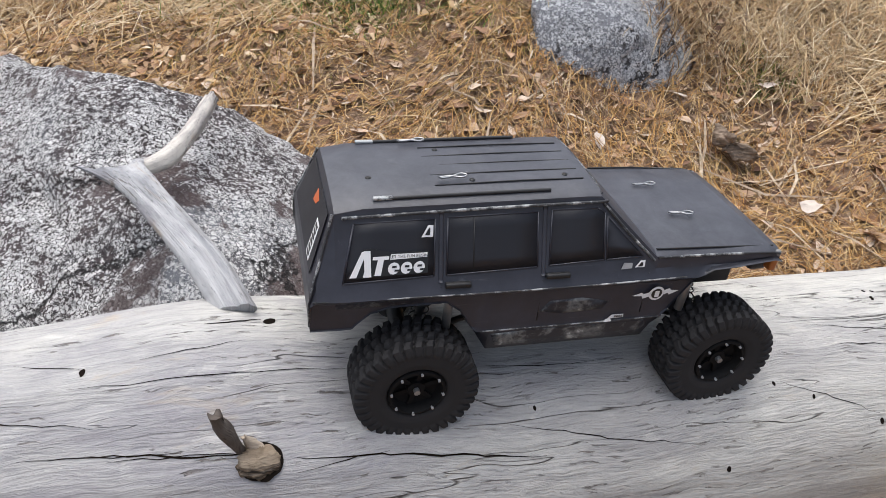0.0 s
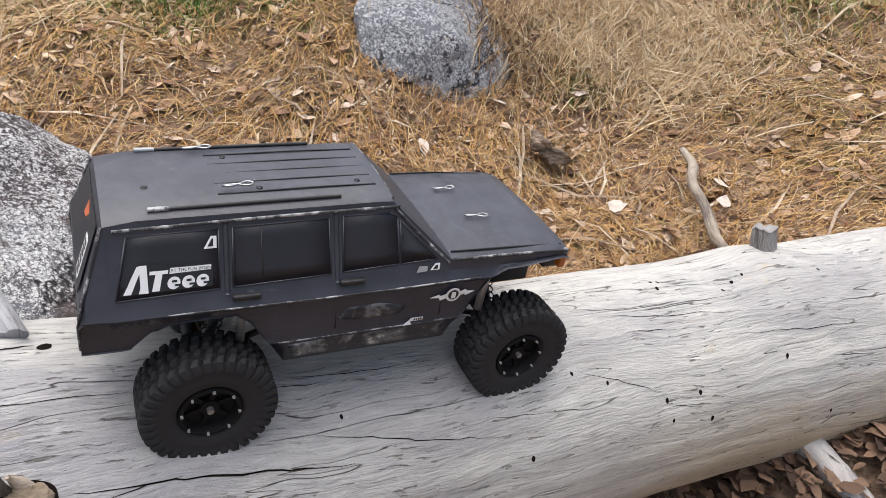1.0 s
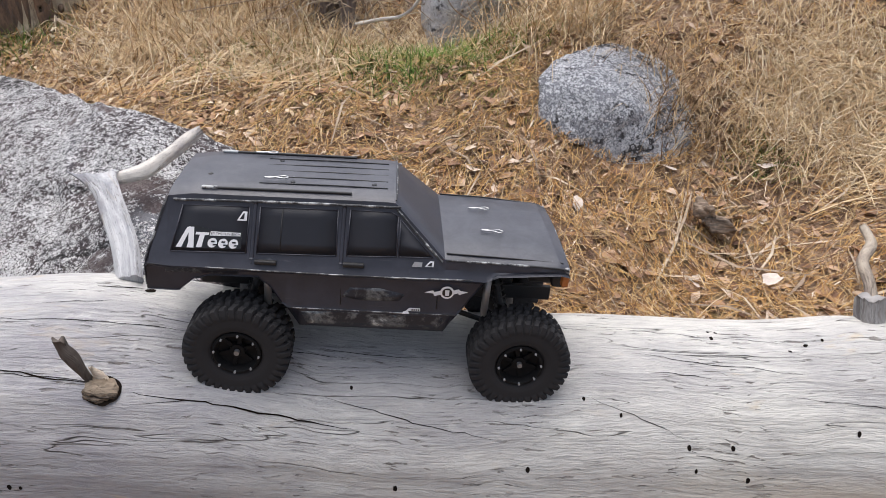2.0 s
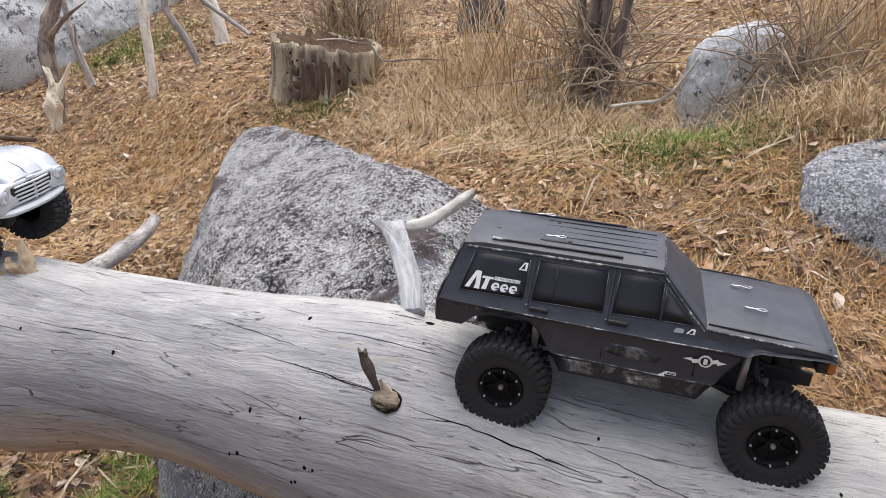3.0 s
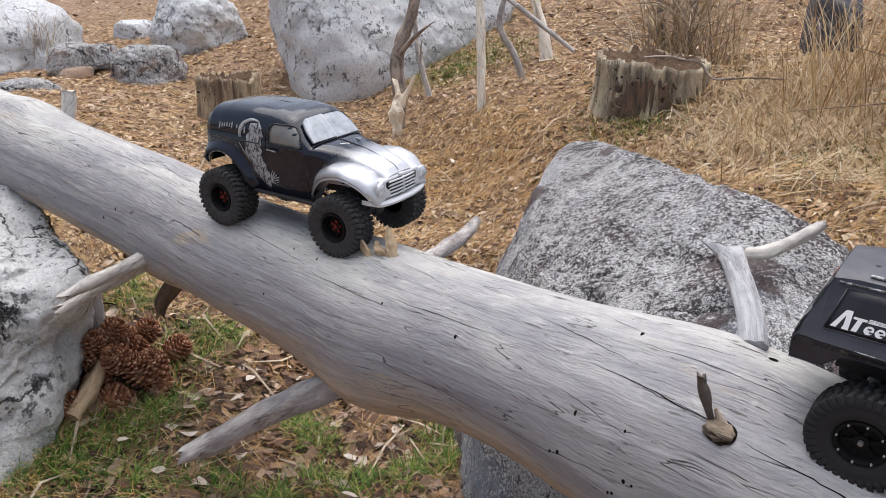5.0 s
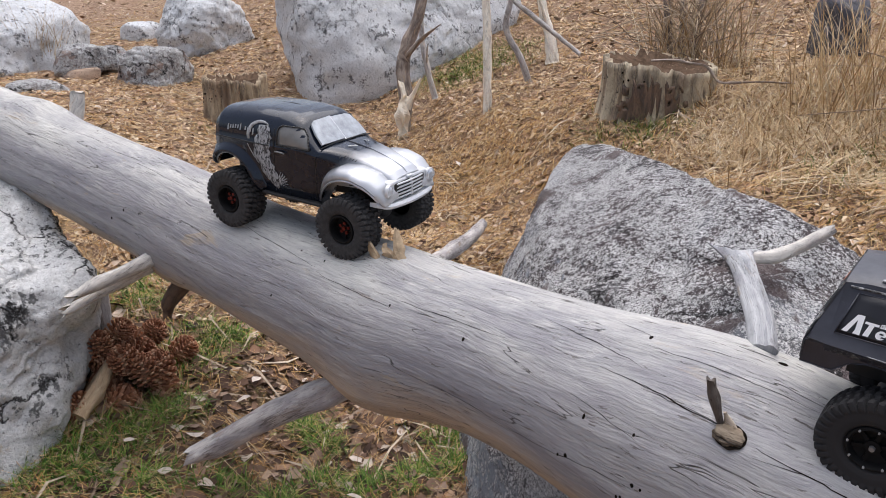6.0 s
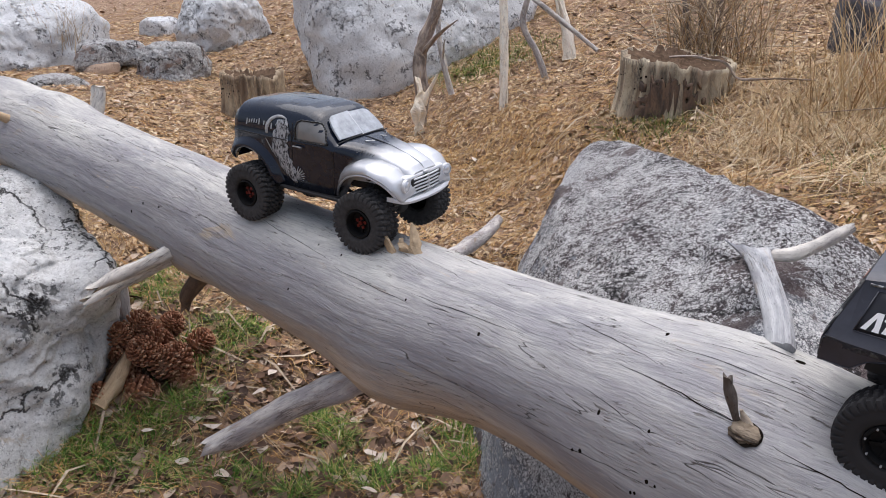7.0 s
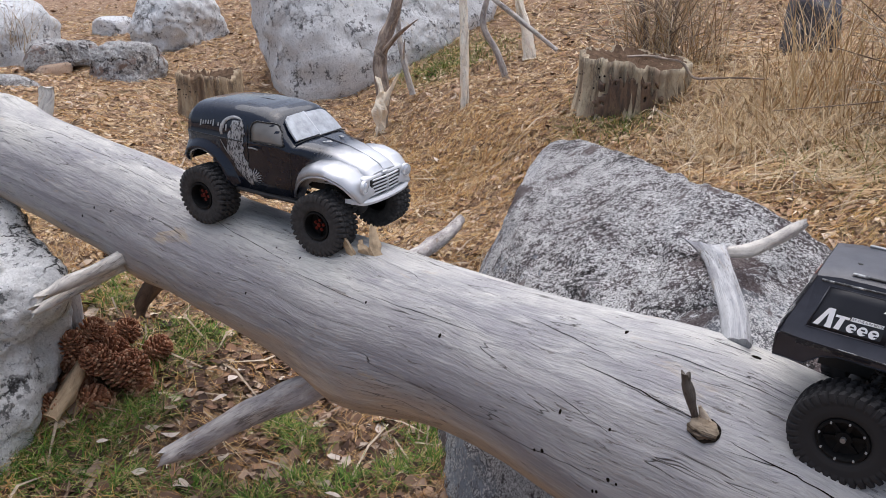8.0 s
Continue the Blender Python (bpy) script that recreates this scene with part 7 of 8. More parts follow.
    part("hood_ridge", bm, M_VAN, body)
    # nose, grille and bumper
    bm = bmesh.new()
    add_box(bm, (0.199, 0, 0.064), (0.020, 0.128, 0.040), 0.006, None, 3)
    nose = part("nose", bm, M_SILVER, root)
    bm = bmesh.new()
    add_box(bm, (0.2075, 0, 0.0635), (0.008, 0.098, 0.031), 0.003)
    part("grille_backing", bm, M_INK, nose)
    for i in range(5):
        z = 0.0505 + i * 0.0065
        bm = bmesh.new()
        tube(bm, [(0.2095, -0.050 + i * 0.0015, z), (0.2135, -0.025, z + 0.0012), (0.215, 0, z + 0.0016), (0.2135, 0.025, z + 0.0012), (0.2095, 0.050 - i * 0.0015, z)], 0.0018, 8)
        part("grille_bar", bm, M_SILVER, nose)
    bm = bmesh.new()
    tube(bm, [(0.2145, 0, 0.0485), (0.2155, 0, 0.063), (0.213, 0, 0.080)], 0.0022, 8)
    add_box(bm, (0.209, 0, 0.0835), (0.006, 0.016, 0.005), 0.0015)
    part("badge", bm, M_SILVER, nose)
    bm = bmesh.new()
    rows = spline([(0.198, -0.092, 0.048), (0.214, -0.066, 0.042), (0.221, 0, 0.041), (0.214, 0.066, 0.042), (0.198, 0.092, 0.048)], 24)
    vs = [[bm.verts.new((x + a, y, z + b)) for a, b in ((-0.012, 0.004), (0.0, 0.0055), (0.004, 0.001), (0.002, -0.004), (-0.012, -0.004))] for x, y, z in rows]
    for p, q in zip(vs, vs[1:]):
        for i in range(5):
            bm.faces.new((p[i], q[i], q[(i + 1) % 5], p[(i + 1) % 5]))
    bm.faces.new(vs[0][::-1]), bm.faces.new(vs[-1])
    bmesh.ops.recalc_face_normals(bm, faces=bm.faces)
    shell("bumper", bm, M_SILVER, root, 0, 40)
    for c, t in (((0.095, -0.022, 0.1250), 40), ((0.09, 0.028, 0.1250), -25)):
        bm = bmesh.new()
        m = Matrix.Translation(c) @ Matrix.Rotation(radians(t), 4, "Z")
        tube(bm, [m @ Vector(q) for q in ((-0.008, 0.001, 0), (0.0, 0.0, 0.001), (0.006, 0.003, 0.001), (0.010, 0, 0.001), (0.006, -0.003, 0.001), (0, 0, 0.0005), (-0.008, -0.001, 0))], 0.0008, 6)
        part("body_clip", bm, M_STEEL, body, "silver wire body clip")
    for y in (-0.05, 0.0, 0.05):
        bm = bmesh.new()
        tube(bm, [(-0.17, y, at_x(VAN_TOP, -0.17) - 0.002 - abs(y) * 0.10), (-0.08, y, 0.1810 - abs(y) * 0.05), (-0.02, y, 0.1795 - abs(y) * 0.05)], 0.0008, 6)
        part("roof_rib", bm, M_TRIM, body)
    chassis(root, 0.28, 0.118, 0.05)
    bm = bmesh.new()
    tube(bm, [(0.185, -0.07, 0.03), (0.19, 0.0, 0.028), (0.185, 0.07, 0.03)], 0.0035, 8)
    part("tie_rod", bm, M_TRIM, root)
    kit = dict(tyre=tyre_mesh(0.0610, 0.052, 0.0270, 34, M_RUBBER_DUSTY, 0.0044), rim=rim_mesh(0.0270, 0.026, M_RIM, 0.28), spoke=spoke_mesh(0.0270, 0.026, M_RIM, 0.28), spokes=5, bolt=disc_mesh("bolt", 0.0034, 0.003, M_RED, 8), nut=disc_mesh("hub_nut", 0.0042, 0.005, M_RED, 10), ring=0.0092, deep=0.0125, count=5, nutdeep=0.0135)
    for sx in (-1, 1):
        for sy in (-1, 1):
            make_wheel(root, (0.138 if sx > 0 else -0.144, sy * 0.092, -0.004 if sx > 0 else -0.003), sy, kit, 0, 23 * sx)
    return root


wagon = make_wagon()
van = make_van()


# ---------------------------------------------------------------- scattered litter, grass and brush
RNG = np.random.default_rng(11)


def fan(n, r0, r1, a0, a1, power=1.0):
    """n places spread evenly over the walker's outlook: bearing a0..a1 degrees, r0..r1 m away, thinning with distance."""
    a = np.radians(RNG.uniform(a0, a1, n))
    r = r0 * (r1 / r0) ** (RNG.uniform(0, 1, n) ** power)
    return 0.2 + r * np.cos(a), -0.42 + r * np.sin(a), r


def clumps(n, centres, spread):
    c = np.array(centres)[RNG.integers(0, len(centres), n)]
    p = c[:, :2] + RNG.normal(0, 1, (n, 2)) * (c[:, 2:3] if c.shape[1] > 2 else spread)
    return p[:, 0], p[:, 1]


def lying(x, y, length, width, lift, arch=0.01, swirl=0.9):
    """Needles and straws that lie on the ground, combed in loose swaths: two-piece ribbons."""
    n = len(x)
    yaw = 2.2 * np.sin(2.1 * x + 1.3 * np.sin(1.7 * y)) + 1.6 * np.sin(3.1 * y - 1.1 * x) + RNG.normal(0, swirl, n)
    bend = RNG.normal(0, 0.25, n)
    h0, h2 = lift * RNG.uniform(0.1, 1, n), lift * RNG.uniform(0.1, 1, n)
    V = np.zeros((n, 6, 3))
    px, py = x - np.cos(yaw) * length / 2, y - np.sin(yaw) * length / 2
    for k in range(3):
        d = yaw + bend * (k - 1)
        if k:
            px, py = px + np.cos(d) * length / 2, py + np.sin(d) * length / 2
        z = ground(px, py) + h0 * (1 - k / 2) + h2 * k / 2 + (arch * RNG.uniform(0.2, 1, n) if k == 1 else 0)
        w = width * (0.55 if k != 1 else 1.0) / 2
        tw = RNG.uniform(-0.5, 0.5, n)
        V[:, 2 * k] = np.stack([px - np.sin(d) * w, py + np.cos(d) * w, z + tw * w], -1)
        V[:, 2 * k + 1] = np.stack([px + np.sin(d) * w, py - np.cos(d) * w, z - tw * w], -1)
    b = (np.arange(n) * 6)[:, None]
    F = np.concatenate([b + np.array([0, 1, 3, 2]), b + np.array([2, 3, 5, 4])])
    return V.reshape(-1, 3), F


def blades(x, y, height, width, lean, droop, base=None, seg=4):
    """Standing blades that bow over."""
    n = len(x)
    yaw = RNG.uniform(0, 2 * np.pi, n)
    z0 = ground(x, y) - 0.01 if base is None else base
    V = np.zeros((n, (seg + 1) * 2, 3))
    tilt = lean * RNG.uniform(0.15, 1.0, n)
    side = yaw + np.pi / 2 + RNG.normal(0, 0.3, n)
    px, py, pz = x.copy(), y.copy(), z0.copy()
    for k in range(seg + 1):
        if k:
            a = tilt + droop * RNG.uniform(0.5, 1.1, n) * (k / seg) ** 1.5
            st = height / seg
            px, py, pz = px + np.cos(yaw) * np.sin(a) * st, py + np.sin(yaw) * np.sin(a) * st, pz + np.cos(a) * st
            pz = np.maximum(pz, ground(px, py) + 0.004)
        w = width * (1 - 0.85 * (k / seg) ** 1.6) / 2
        V[:, 2 * k] = np.stack([px + np.cos(side) * w, py + np.sin(side) * w, pz], -1)
        V[:, 2 * k + 1] = np.stack([px - np.cos(side) * w, py - np.sin(side) * w, pz], -1)
    b = (np.arange(n) * (seg + 1) * 2)[:, None]
    F = np.concatenate([b + np.array([2 * k, 2 * k + 1, 2 * k + 3, 2 * k + 2]) for k in range(seg)])
    return V.reshape(-1, 3), F


def leaves(x, y, size, lift=0.012, curl=0.35):
    """Dead leaves: pointed ovals with a keel and a curl, lying any way up."""
    n = len(x)
    yaw = RNG.uniform(0, 2 * np.pi, n)
    prof = np.array([(-1.0, 0.0), (-0.55, 0.42), (0.0, 0.55), (0.5, 0.38), (1.0, 0.0)])
    V = np.zeros((n, 15, 3))
    tiltx, tilty = RNG.normal(0, 0.28, n), RNG.normal(0, 0.28, n)
    cu, ke = RNG.normal(0, curl, n), RNG.uniform(-0.1, 0.5, n)
    z0 = ground(x, y) + lift * RNG.uniform(0.3, 1.2, n)
    asp = RNG.uniform(0.75, 1.25, n)
    for k, (u, w) in enumerate(prof):
        for j, s in enumerate((-1, 0, 1)):
            a = u * size * (1 + 0.08 * RNG.normal(0, 1, n))
            b = s * w * size * asp * (1 + 0.22 * RNG.normal(0, 1, n))
            h = cu * (u * u) * size * 0.6 + ke * abs(s) * w * size * 0.8 + tiltx * a + tilty * b
            V[:, k * 3 + j] = np.stack([x + np.cos(yaw) * a - np.sin(yaw) * b, y + np.sin(yaw) * a + np.cos(yaw) * b, z0 + h], -1)
    V[:, :, 2] = np.maximum(V[:, :, 2], ground(V[:, :, 0], V[:, :, 1]) + 0.002)
    b = (np.arange(n) * 15)[:, None]
    F = np.concatenate([b + np.array([k * 3 + j, k * 3 + j + 3, k * 3 + j + 4, k * 3 + j + 1]) for k in range(4) for j in range(2)])
    return V.reshape(-1, 3), F


def stuff(name, vf, mat, label, category, smooth=False):
    return tagged(new(name, arrays(name, vf[0], vf[1], mat, smooth)), label, category, kind="stuff")


def thin(x, y, keep, *more):
    """Fewer straws in the grassy hollow before the log, where leaves lie on dark soil."""
    hollow = np.exp(-(((x + 1.25) / 0.75) ** 2 + ((y - 0.1) / 0.75) ** 2) ** 2)
    k = RNG.uniform(0, 1, len(x)) > hollow * (1 - keep)
    return [v[k] for v in (x, y, *more)]


x, y, r = thin(*(lambda f: (f[0], f[1], 0.3, f[2]))(fan(180000, 1.15, 11.0, 8, 205, 0.9)))
stuff("pine_needles", lying(x, y, RNG.uniform(0.03, 0.085, len(x)) * (1 + 0.08 * r), 0.0014 * (0.5 + 0.42 * r), 0.021), M_NEEDLE, "loose golden brown pine needles", "pine needles")
x, y, r = thin(*(lambda f: (f[0], f[1], 0.35, f[2]))(fan(7500, 1.2, 8.0, 10, 200, 0.9)))
stuff("straw", lying(x, y, RNG.uniform(0.08, 0.24, len(x)), 0.0013 * (0.6 + 0.4 * r), 0.03, 0.02, 0.7), M_DULLSTRAW, "dry flattened straw and grass stems", "straw")
x, y, r = thin(*(lambda f: (f[0], f[1], 0.45, f[2]))(fan(28000, 1.2, 26.0, 8, 205, 0.85)))
x2, y2 = clumps(3400, [(-1.2, 0.35, 0.3), (-0.95, 0.25, 0.25), (-1.35, 0.6, 0.35), (-1.5, 0.3, 0.3), (-1.8, 0.5, 0.4), (-1.1, -0.3, 0.25), (-2.2, 0.6, 0.5)], 0.3)
stuff("dead_leaves", leaves(x, y, RNG.uniform(0.007, 0.022, len(x)) * (1 + 0.12 * np.hypot(x, y + 0.4))), M_LEAF, "curled dead brown leaves", "leaves", True)
# These leaves carry the shade under the log in their colour.
stuff("dead_leaves", leaves(x2, y2, RNG.uniform(0.011, 0.028, len(x2))), M_LEAF_SHADED, "damp brown leaves below the log, its shade painted in", "leaves", True)
x, y, r = thin(*(lambda f: (f[0], f[1], 0.3, f[2]))(fan(80000, 1.15, 14.0, 8, 205)))
stuff("wood_chips", lying(x, y, RNG.uniform(0.006, 0.022, len(x)) * (0.8 + 0.2 * r), RNG.uniform(0.0016, 0.0046, len(x)) * (0.5 + 0.38 * r), 0.012, 0.003, 2.0), M_SCRAP, "crumbled bark, chips and leaf scraps", "litter")
x, y, r = thin(*(lambda f: (f[0], f[1], 0.6, f[2]))(fan(34000, 1.9, 10.0, 92, 190, 0.7)))
stuff("leaf_crumbs", lying(x, y, RNG.uniform(0.012, 0.034, len(x)) * (0.75 + 0.16 * r), RNG.uniform(0.006, 0.016, len(x)) * (0.75 + 0.16 * r), 0.016, 0.008, 2.5), M_CRUMB, "matted crumbling brown leaves", "leaves")
x, y, r = fan(26000, 1.15, 8.0, -155, 8, 0.9)
stuff("pine_needles", lying(x, y, RNG.uniform(0.03, 0.085, len(x)) * (1 + 0.08 * r), 0.0026 * (0.5 + 0.42 * r), 0.014), M_NEEDLE, "loose golden brown pine needles", "pine needles")
x, y, r = fan(6000, 1.2, 10.0, -155, 8)
stuff("dead_leaves", leaves(x, y, RNG.uniform(0.012, 0.028, len(x)) * (1 + 0.11 * r)), M_LEAF, "curled dead brown leaves", "leaves", True)
GREEN = [(-1.49, -0.46, 0.05), (-1.40, -0.40, 0.045), (-1.33, -0.33, 0.04), (-1.40, -0.25, 0.045), (-1.45, -0.14, 0.04), (-1.65, -0.02, 0.05), (-1.76, 0.07, 0.045), (-1.72, 0.14, 0.03), (-2.10, -0.02, 0.06), (-2.2, 0.08, 0.05), (-1.95, -0.05, 0.05), (-1.23, -0.26, 0.035), (-1.36, -0.47, 0.045)]
x, y = clumps(4600, GREEN, 0.1)
x2, y2 = clumps(2700, [(-1.29, 0.17, 0.026), (-1.22, 0.18, 0.028), (-1.16, -0.11, 0.030), (-0.93, 0.28, 0.030), (-1.03, 0.45, 0.032), (-1.00, 0.17, 0.030), (-1.08, 0.10, 0.022), (-1.06, -0.02, 0.022), (-0.90, 0.36, 0.026)], 0.03)
x, y = np.concatenate([x, x2]), np.concatenate([y, y2])
stuff("green_grass", blades(x, y, RNG.uniform(0.03, 0.085, len(x)), 0.0036, 0.9, 1.2), M_GRASS, "short green grass tufts", "grass")
x, y = clumps(520, [(a, b, 0.11) for a, b, _ in GREEN] + [(-1.1, 0.0, 0.15), (-1.0, 0.15, 0.12), (-1.5, 0.05, 0.12)], 0.1)
stuff("dry_grass", blades(x, y, RNG.uniform(0.06, 0.16, len(x)), 0.0018, 1.4, 1.4), M_DULLSTRAW, "dry straw among green grass", "grass")
BACKGREEN = [(-0.15, 1.85, 0.12), (-0.05, 1.75, 0.10), (-0.30, 2.0, 0.12), (-1.75, 2.10, 0.12), (-3.9, 2.72, 0.14), (-3.85, 3.05, 0.18), (-3.95, 2.9, 0.16), (-4.0, 3.25, 0.2), (1.7, 1.75, 0.14), (1.9, 2.0, 0.2), (-0.6, 2.0, 0.15), (0.1, 1.9, 0.1)]
x, y = clumps(10600, BACKGREEN, 0.1)
x2, y2 = clumps(9000, [(1.69, 1.57, 0.22), (1.55, 1.24, 0.18), (1.40, 1.22, 0.12), (1.33, 1.49, 0.12), (1.34, 0.96, 0.10), (1.30, 1.75, 0.16), (0.15, 1.45, 0.14), (-0.75, 1.75, 0.14), (-0.35, 1.55, 0.12)], 0.1)
stuff("yellow_moss", blades(x2, y2, RNG.uniform(0.012, 0.04, len(x2)), 0.003, 1.4, 0.9, seg=2), M_MOSS, "low yellow-green moss and sprouting grass", "moss")
tx, ty = clumps(260, [(0.86, 1.47, 0.035), (0.90, 1.50, 0.03)], 0.03)
stuff("dry_grass", blades(tx, ty, RNG.uniform(0.04, 0.11, len(tx)), 0.0022, 1.2, 1.2), M_DULLSTRAW, "withered brown grass tuft", "grass")
tx, ty = clumps(150, [(0.86, 1.47, 0.035)], 0.03)
x, y = np.concatenate([x, tx]), np.concatenate([y, ty])
stuff("hill_grass", blades(x, y, RNG.uniform(0.03, 0.10, len(x)), 0.0030, 1.1, 1.0), M_GRASS, "sparse green grass on the slope", "grass")
DRY = [(-0.55, 2.05, 0.14), (-0.8, 2.2, 0.18), (-0.35, 2.15, 0.14), (-1.05, 2.3, 0.22), (0.05, 2.3, 0.16), (0.25, 2.15, 0.12), (-0.45, 2.5, 0.22), (-0.9, 2.6, 0.25), (-1.3, 2.6, 0.2), (0.3, 1.95, 0.1), (0.5, 2.3, 0.2), (-1.2, 2.1, 0.15)]
x, y = clumps(9500, DRY, 0.15)
stuff("dry_grass", blades(x, y, RNG.uniform(0.08, 0.28, len(x)), 0.0034, 1.5, 1.7, seg=5), M_STRAW, "bent dry straw-coloured grass", "grass")
TALL = [(-6.75, 0.62, 0.06), (-6.7, 0.48, 0.05), (-2.05, 2.75, 0.08), (-1.85, 2.85, 0.10), (-0.75, 2.52, 0.07), (-1.0, 2.45, 0.09), (0.20, 2.45, 0.08), (-1.15, 2.8, 0.12), (0.35, 2.55, 0.12)]
x, y = clumps(900, TALL, 0.1)
x2, y2 = clumps(2000, [(1.05, 1.68, 0.16), (1.28, 1.60, 0.18), (1.2, 1.92, 0.2)], 0.1)
stuff("dry_grass", blades(x2, y2, RNG.uniform(0.04, 0.12, len(x2)), 0.0022, 1.6, 1.5), M_STRAW, "flattened pale straw on the slope", "grass")
stuff("tall_dry_grass", blades(x, y, RNG.uniform(0.30, 0.7, len(x)), 0.0046, 0.4, 0.7, seg=5), M_STRAW, "tall upright dry grass stalks", "grass")
x, y, r = fan(21000, 2.3, 12.0, 96, 190, 0.75)
stuff("straw", lying(x, y, RNG.uniform(0.03, 0.11, len(x)) * (0.8 + 0.1 * r), 0.0011 * (0.6 + 0.45 * r), 0.02, 0.01, 1.2), M_STRAW, "thin bleached straw strewn on the slope", "straw")
x, y = clumps(1900, [(-1.35, 2.40, 0.16), (-1.25, 2.60, 0.20), (-1.22, 2.15, 0.14), (-0.95, 2.10, 0.16), (-0.70, 1.85, 0.12), (-1.55, 2.75, 0.22), (-0.45, 1.85, 0.10), (1.05, 1.62, 0.10), (1.15, 1.80, 0.14)], 0.1)
stuff("straw", lying(x, y, RNG.uniform(0.10, 0.30, len(x)), RNG.uniform(0.0018, 0.0036, len(x)), 0.035, 0.02, 0.9), M_STRAW, "matted pale straw beaten flat", "straw")
x, y = clumps(2200, [(-2.65, 1.88, 0.24), (-2.35, 1.75, 0.20), (-2.28, 1.60, 0.12), (-2.95, 1.75, 0.16), (-2.6, 1.5, 0.15), (-3.2, 1.6, 0.2)], 0.1)
x2, y2 = clumps(4200, [(-2.65, 1.88, 0.34), (-2.3, 1.65, 0.3), (-2.95, 1.65, 0.4), (-2.5, 1.95, 0.35)], 0.1)
stuff("pine_needles", lying(x2, y2, RNG.uniform(0.03, 0.09, len(x2)), 0.0028, 0.030, 0.012), M_NEEDLE, "drift of golden fallen needles", "pine needles")
stuff("yellow_moss", blades(x, y, RNG.uniform(0.02, 0.05, len(x)), 0.0042, 1.4, 0.9, seg=2), M_GOLDMOSS, "low golden moss among needles", "moss")
x, y = clumps(7000, [(1.10, 1.75, 0.13), (0.92, 1.62, 0.10), (1.28, 1.60, 0.16), (1.15, 1.48, 0.10), (1.35, 1.85, 0.2), (1.0, 1.95, 0.15)], 0.1)
stuff("straw", lying(x, y, RNG.uniform(0.03, 0.09, len(x)), 0.0019, 0.045, 0.01, 1.0), M_STRAW, "pale bleached needles in a sandy patch", "straw")
x, y, r = fan(900, 1.4, 9.0, 10, 200)
stuff("fallen_twigs", lying(x, y, RNG.uniform(0.08, 0.35, len(x)), 0.006 * (0.7 + 0.2 * r), 0.02, 0.02), M_TWIG, "small fallen twigs", "twigs")


# ---------------------------------------------------------------- bare bush
M_BUSHBARK = wood_silver("grey_brown_bush_bark", (0.30, 0.255, 0.225), (0.17, 0.135, 0.12), (0.12, 0.085, 0.07), 0.4, 0.52, small=7.0)


def bush(c, seed, label, stems, spread, height):
    rng = random.Random(seed)
    root = empty("bare_bush", Matrix.Translation(c))
    tagged(root, label, "bush")
    for i in range(stems):
        a = rng.uniform(0, 2 * math.pi)
        lean = rng.uniform(0.03, 0.22)
        b = Vector((rng.uniform(-0.08, 0.08), rng.uniform(-0.07, 0.07), -0.05))
        d = Vector((math.cos(a) * lean, math.sin(a) * lean, 1))
        h = height * rng.uniform(0.7, 1.1)
        bm = bmesh.new()
        limb(bm, [(*b, rng.uniform(0.020, 0.032)), (*(b + d * h * 0.35 + Vector((rng.uniform(-0.02, 0.02), rng.uniform(-0.02, 0.02), 0))), 0.020), (*(b + d * h * 0.7), 0.015), (*(b + d * h), 0.005)], 22, 9, 0.25, 40, seed + i)
        part("stem", bm, M_BUSHBARK, root)
    bm = bmesh.new()
    for i in range(210):
        a = rng.uniform(0, 2 * math.pi)
        L = rng.uniform(0.15, 0.55) * spread
        b = Vector((rng.uniform(-0.18, 0.18), rng.uniform(-0.12, 0.12), rng.uniform(-0.02, 0.3)))
        el = rng.uniform(0.1, 1.1)
        d = Vector((math.cos(a) * math.cos(el), math.sin(a) * math.cos(el), math.sin(el)))
        e = b + d * L
        e.z -= rng.uniform(0.0, 0.45) * L
        m = (b + e) / 2 + Vector((rng.uniform(-0.05, 0.05), rng.uniform(-0.05, 0.05), rng.uniform(0.0, 0.09)))
        r = rng.uniform(0.0018, 0.0040)
        limb(bm, [(*b, r), (*m, r * 0.8), (*e, r * 0.35)], 9, 5, 0.1, 40, seed + i, 0.0, False)
    tw = part("twig_tangle", bm, M_TWIG, root, "tangled thin grey twigs")
    tagged(tw, kind="stuff")
    return root


bush((-0.565, 2.42, 0.86), 5, "leafless grey bush with tangled twigs and dry grass", 8, 1.0, 1.0)
bush((-2.05, 2.85, 0.92), 9, "leafless thin bush behind a stump", 3, 0.9, 0.8)
bush((0.20, 2.30, 0.85), 12, "low tangled leafless bush beside a boulder", 2, 0.75, 0.5)


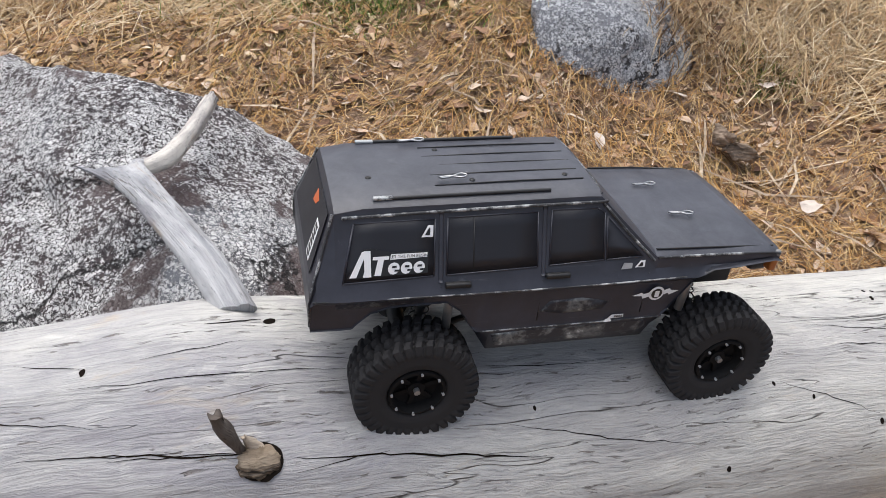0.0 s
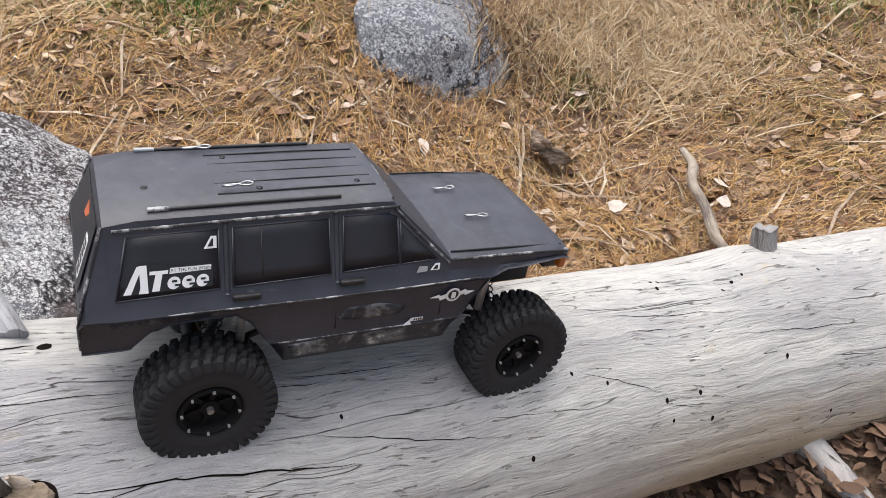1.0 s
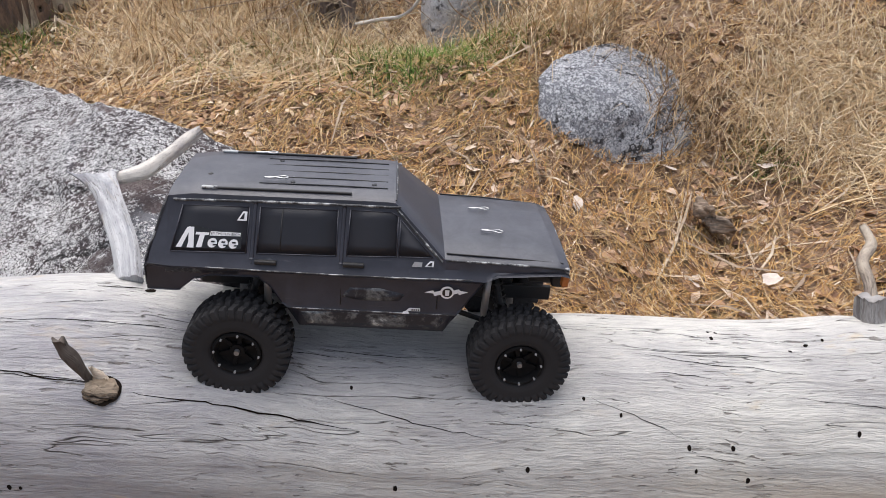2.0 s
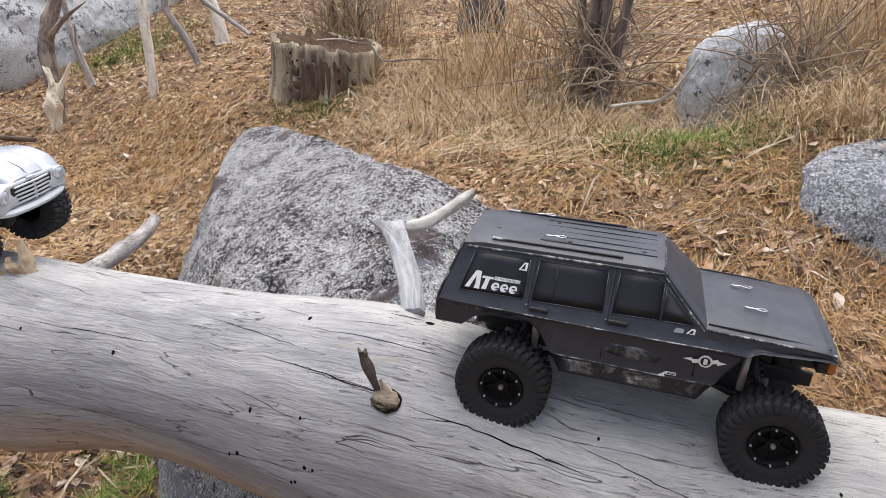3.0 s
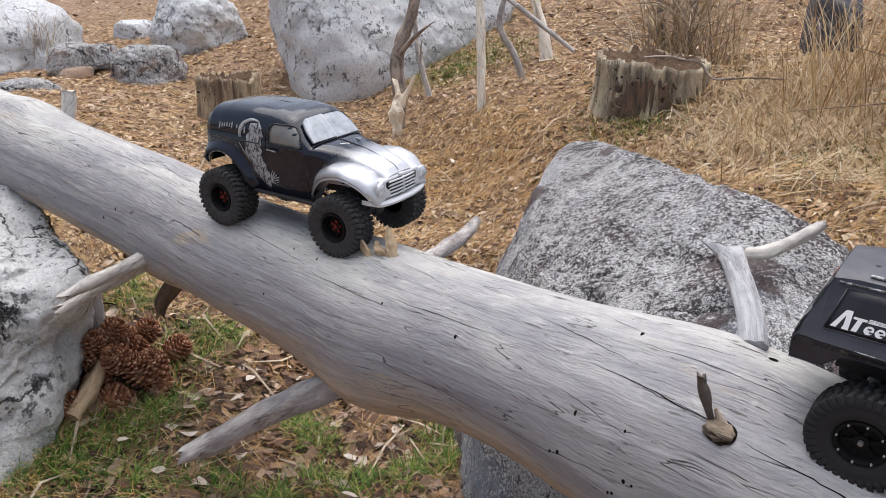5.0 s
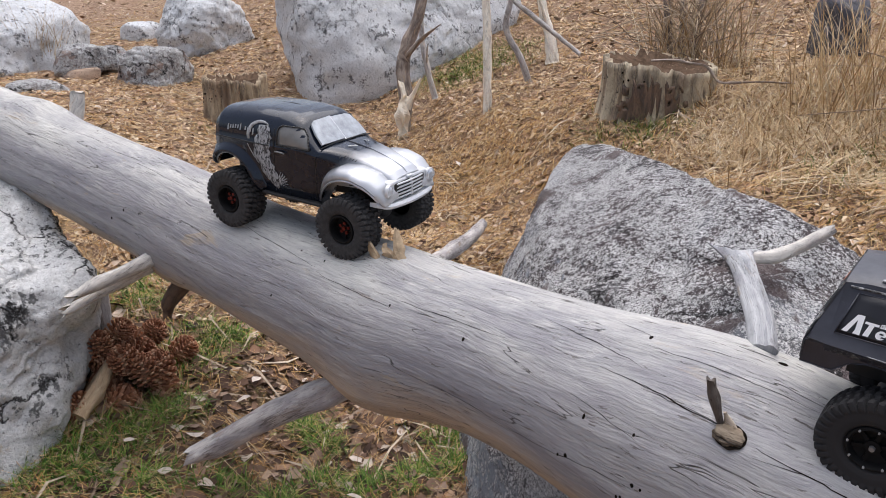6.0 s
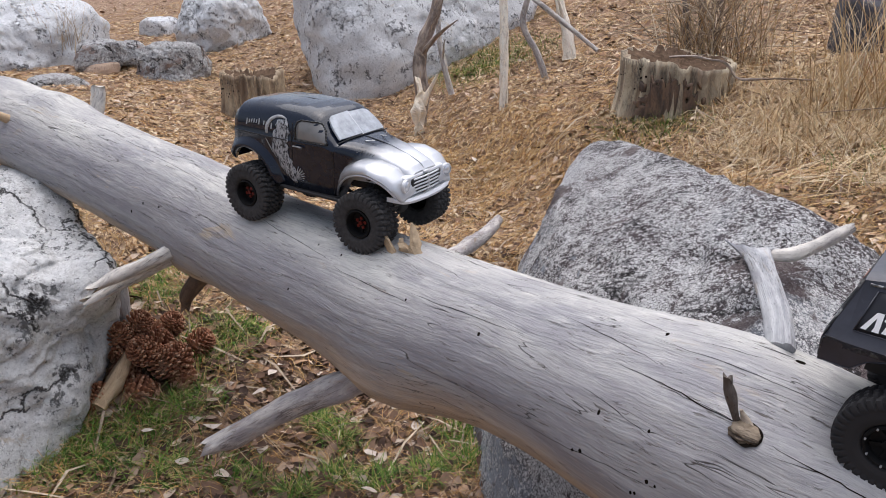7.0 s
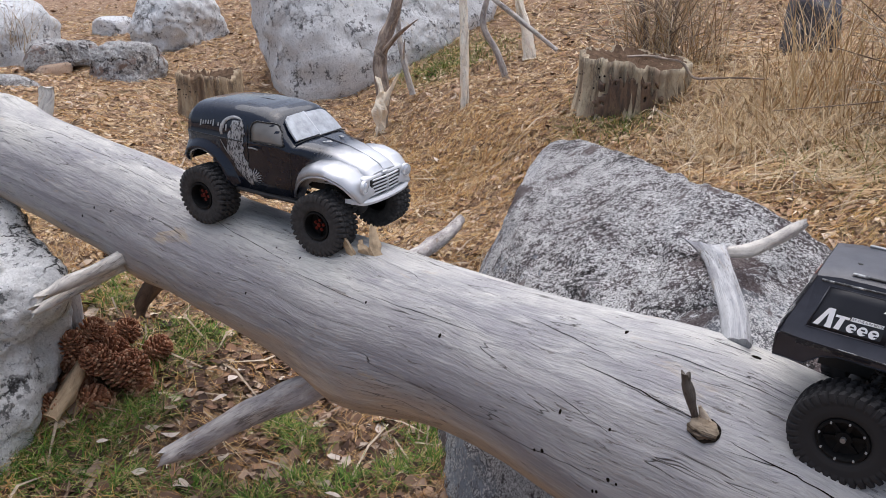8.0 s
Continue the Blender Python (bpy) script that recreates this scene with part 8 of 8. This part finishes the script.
# ---------------------------------------------------------------- single pale leaves
M_PALELEAF = plain("pale_dry_leaf", (0.66, 0.57, 0.49), 0.75, scale=70, amount=0.6)
for lx, ly, size in ((0.66, 1.03, 0.022), (0.80, 1.0, 0.023), (0.40, 1.19, 0.022), (-1.14, 0.38, 0.026), (-1.12, 0.22, 0.022), (-1.22, -0.22, 0.020), (-1.49, 0.12, 0.020), (-1.52, 0.16, 0.018), (-1.35, -0.26, 0.014), (-1.14, 0.15, 0.018), (0.86, 1.44, 0.024), (0.62, 1.36, 0.02), (-0.95, 0.12, 0.02),
                     (1.02, 0.95, 0.022), (1.05, 1.02, 0.02), (-1.2, 0.62, 0.024), (-1.42, 0.05, 0.022), (-2.6, 1.75, 0.03), (-1.3, -0.12, 0.022), (0.55, 1.5, 0.022)):
    V, F = leaves(np.array([lx]), np.array([ly]), np.array([size]), 0.03)
    c = V.mean(0)
    ob = new("pale_leaf", arrays("pale_leaf", V - c, F, M_PALELEAF, True))
    ob.location = c
    tagged(ob, "pale curled dead leaf lying on the litter", "leaf", "pale dead leaves")
x, y = clumps(900, [(0.78, 0.32, 0.10), (0.92, 0.36, 0.10), (0.66, 0.28, 0.08), (1.05, 0.4, 0.12)], 0.1)
stuff("bark_flakes", leaves(x, y, RNG.uniform(0.008, 0.022, len(x)), 0.03, 0.25), M_FLAKE, "dark crumbling bark flakes under the log", "bark", True)


# ---------------------------------------------------------------- litter lying over the half buried boulder
def on_top(ob, x, y):
    """Heights of a thing's skin straight below the places x, y; the ground where it has none."""
    z = ground(x, y)
    for i in range(len(x)):
        ok, p, _, _ = ob.ray_cast(Vector((x[i], y[i], 3.0)) - ob.location, Vector((0, 0, -1)))
        if ok:
            z[i] = max(z[i], p.z + ob.location.z)
    return z


buried = bpy.data.objects["half_buried_boulder"]
x, y = clumps(620, [(0.64, 1.50, 0.05), (0.66, 1.62, 0.05), (0.56, 1.72, 0.07), (0.70, 1.55, 0.05), (0.42, 1.78, 0.07)], 0.07)
stuff("draped_grass", blades(x, y, RNG.uniform(0.08, 0.2, len(x)), 0.0026, 1.5, 1.5, on_top(buried, x, y), 5), M_DULLSTRAW, "dry grass hanging over a boulder", "grass")
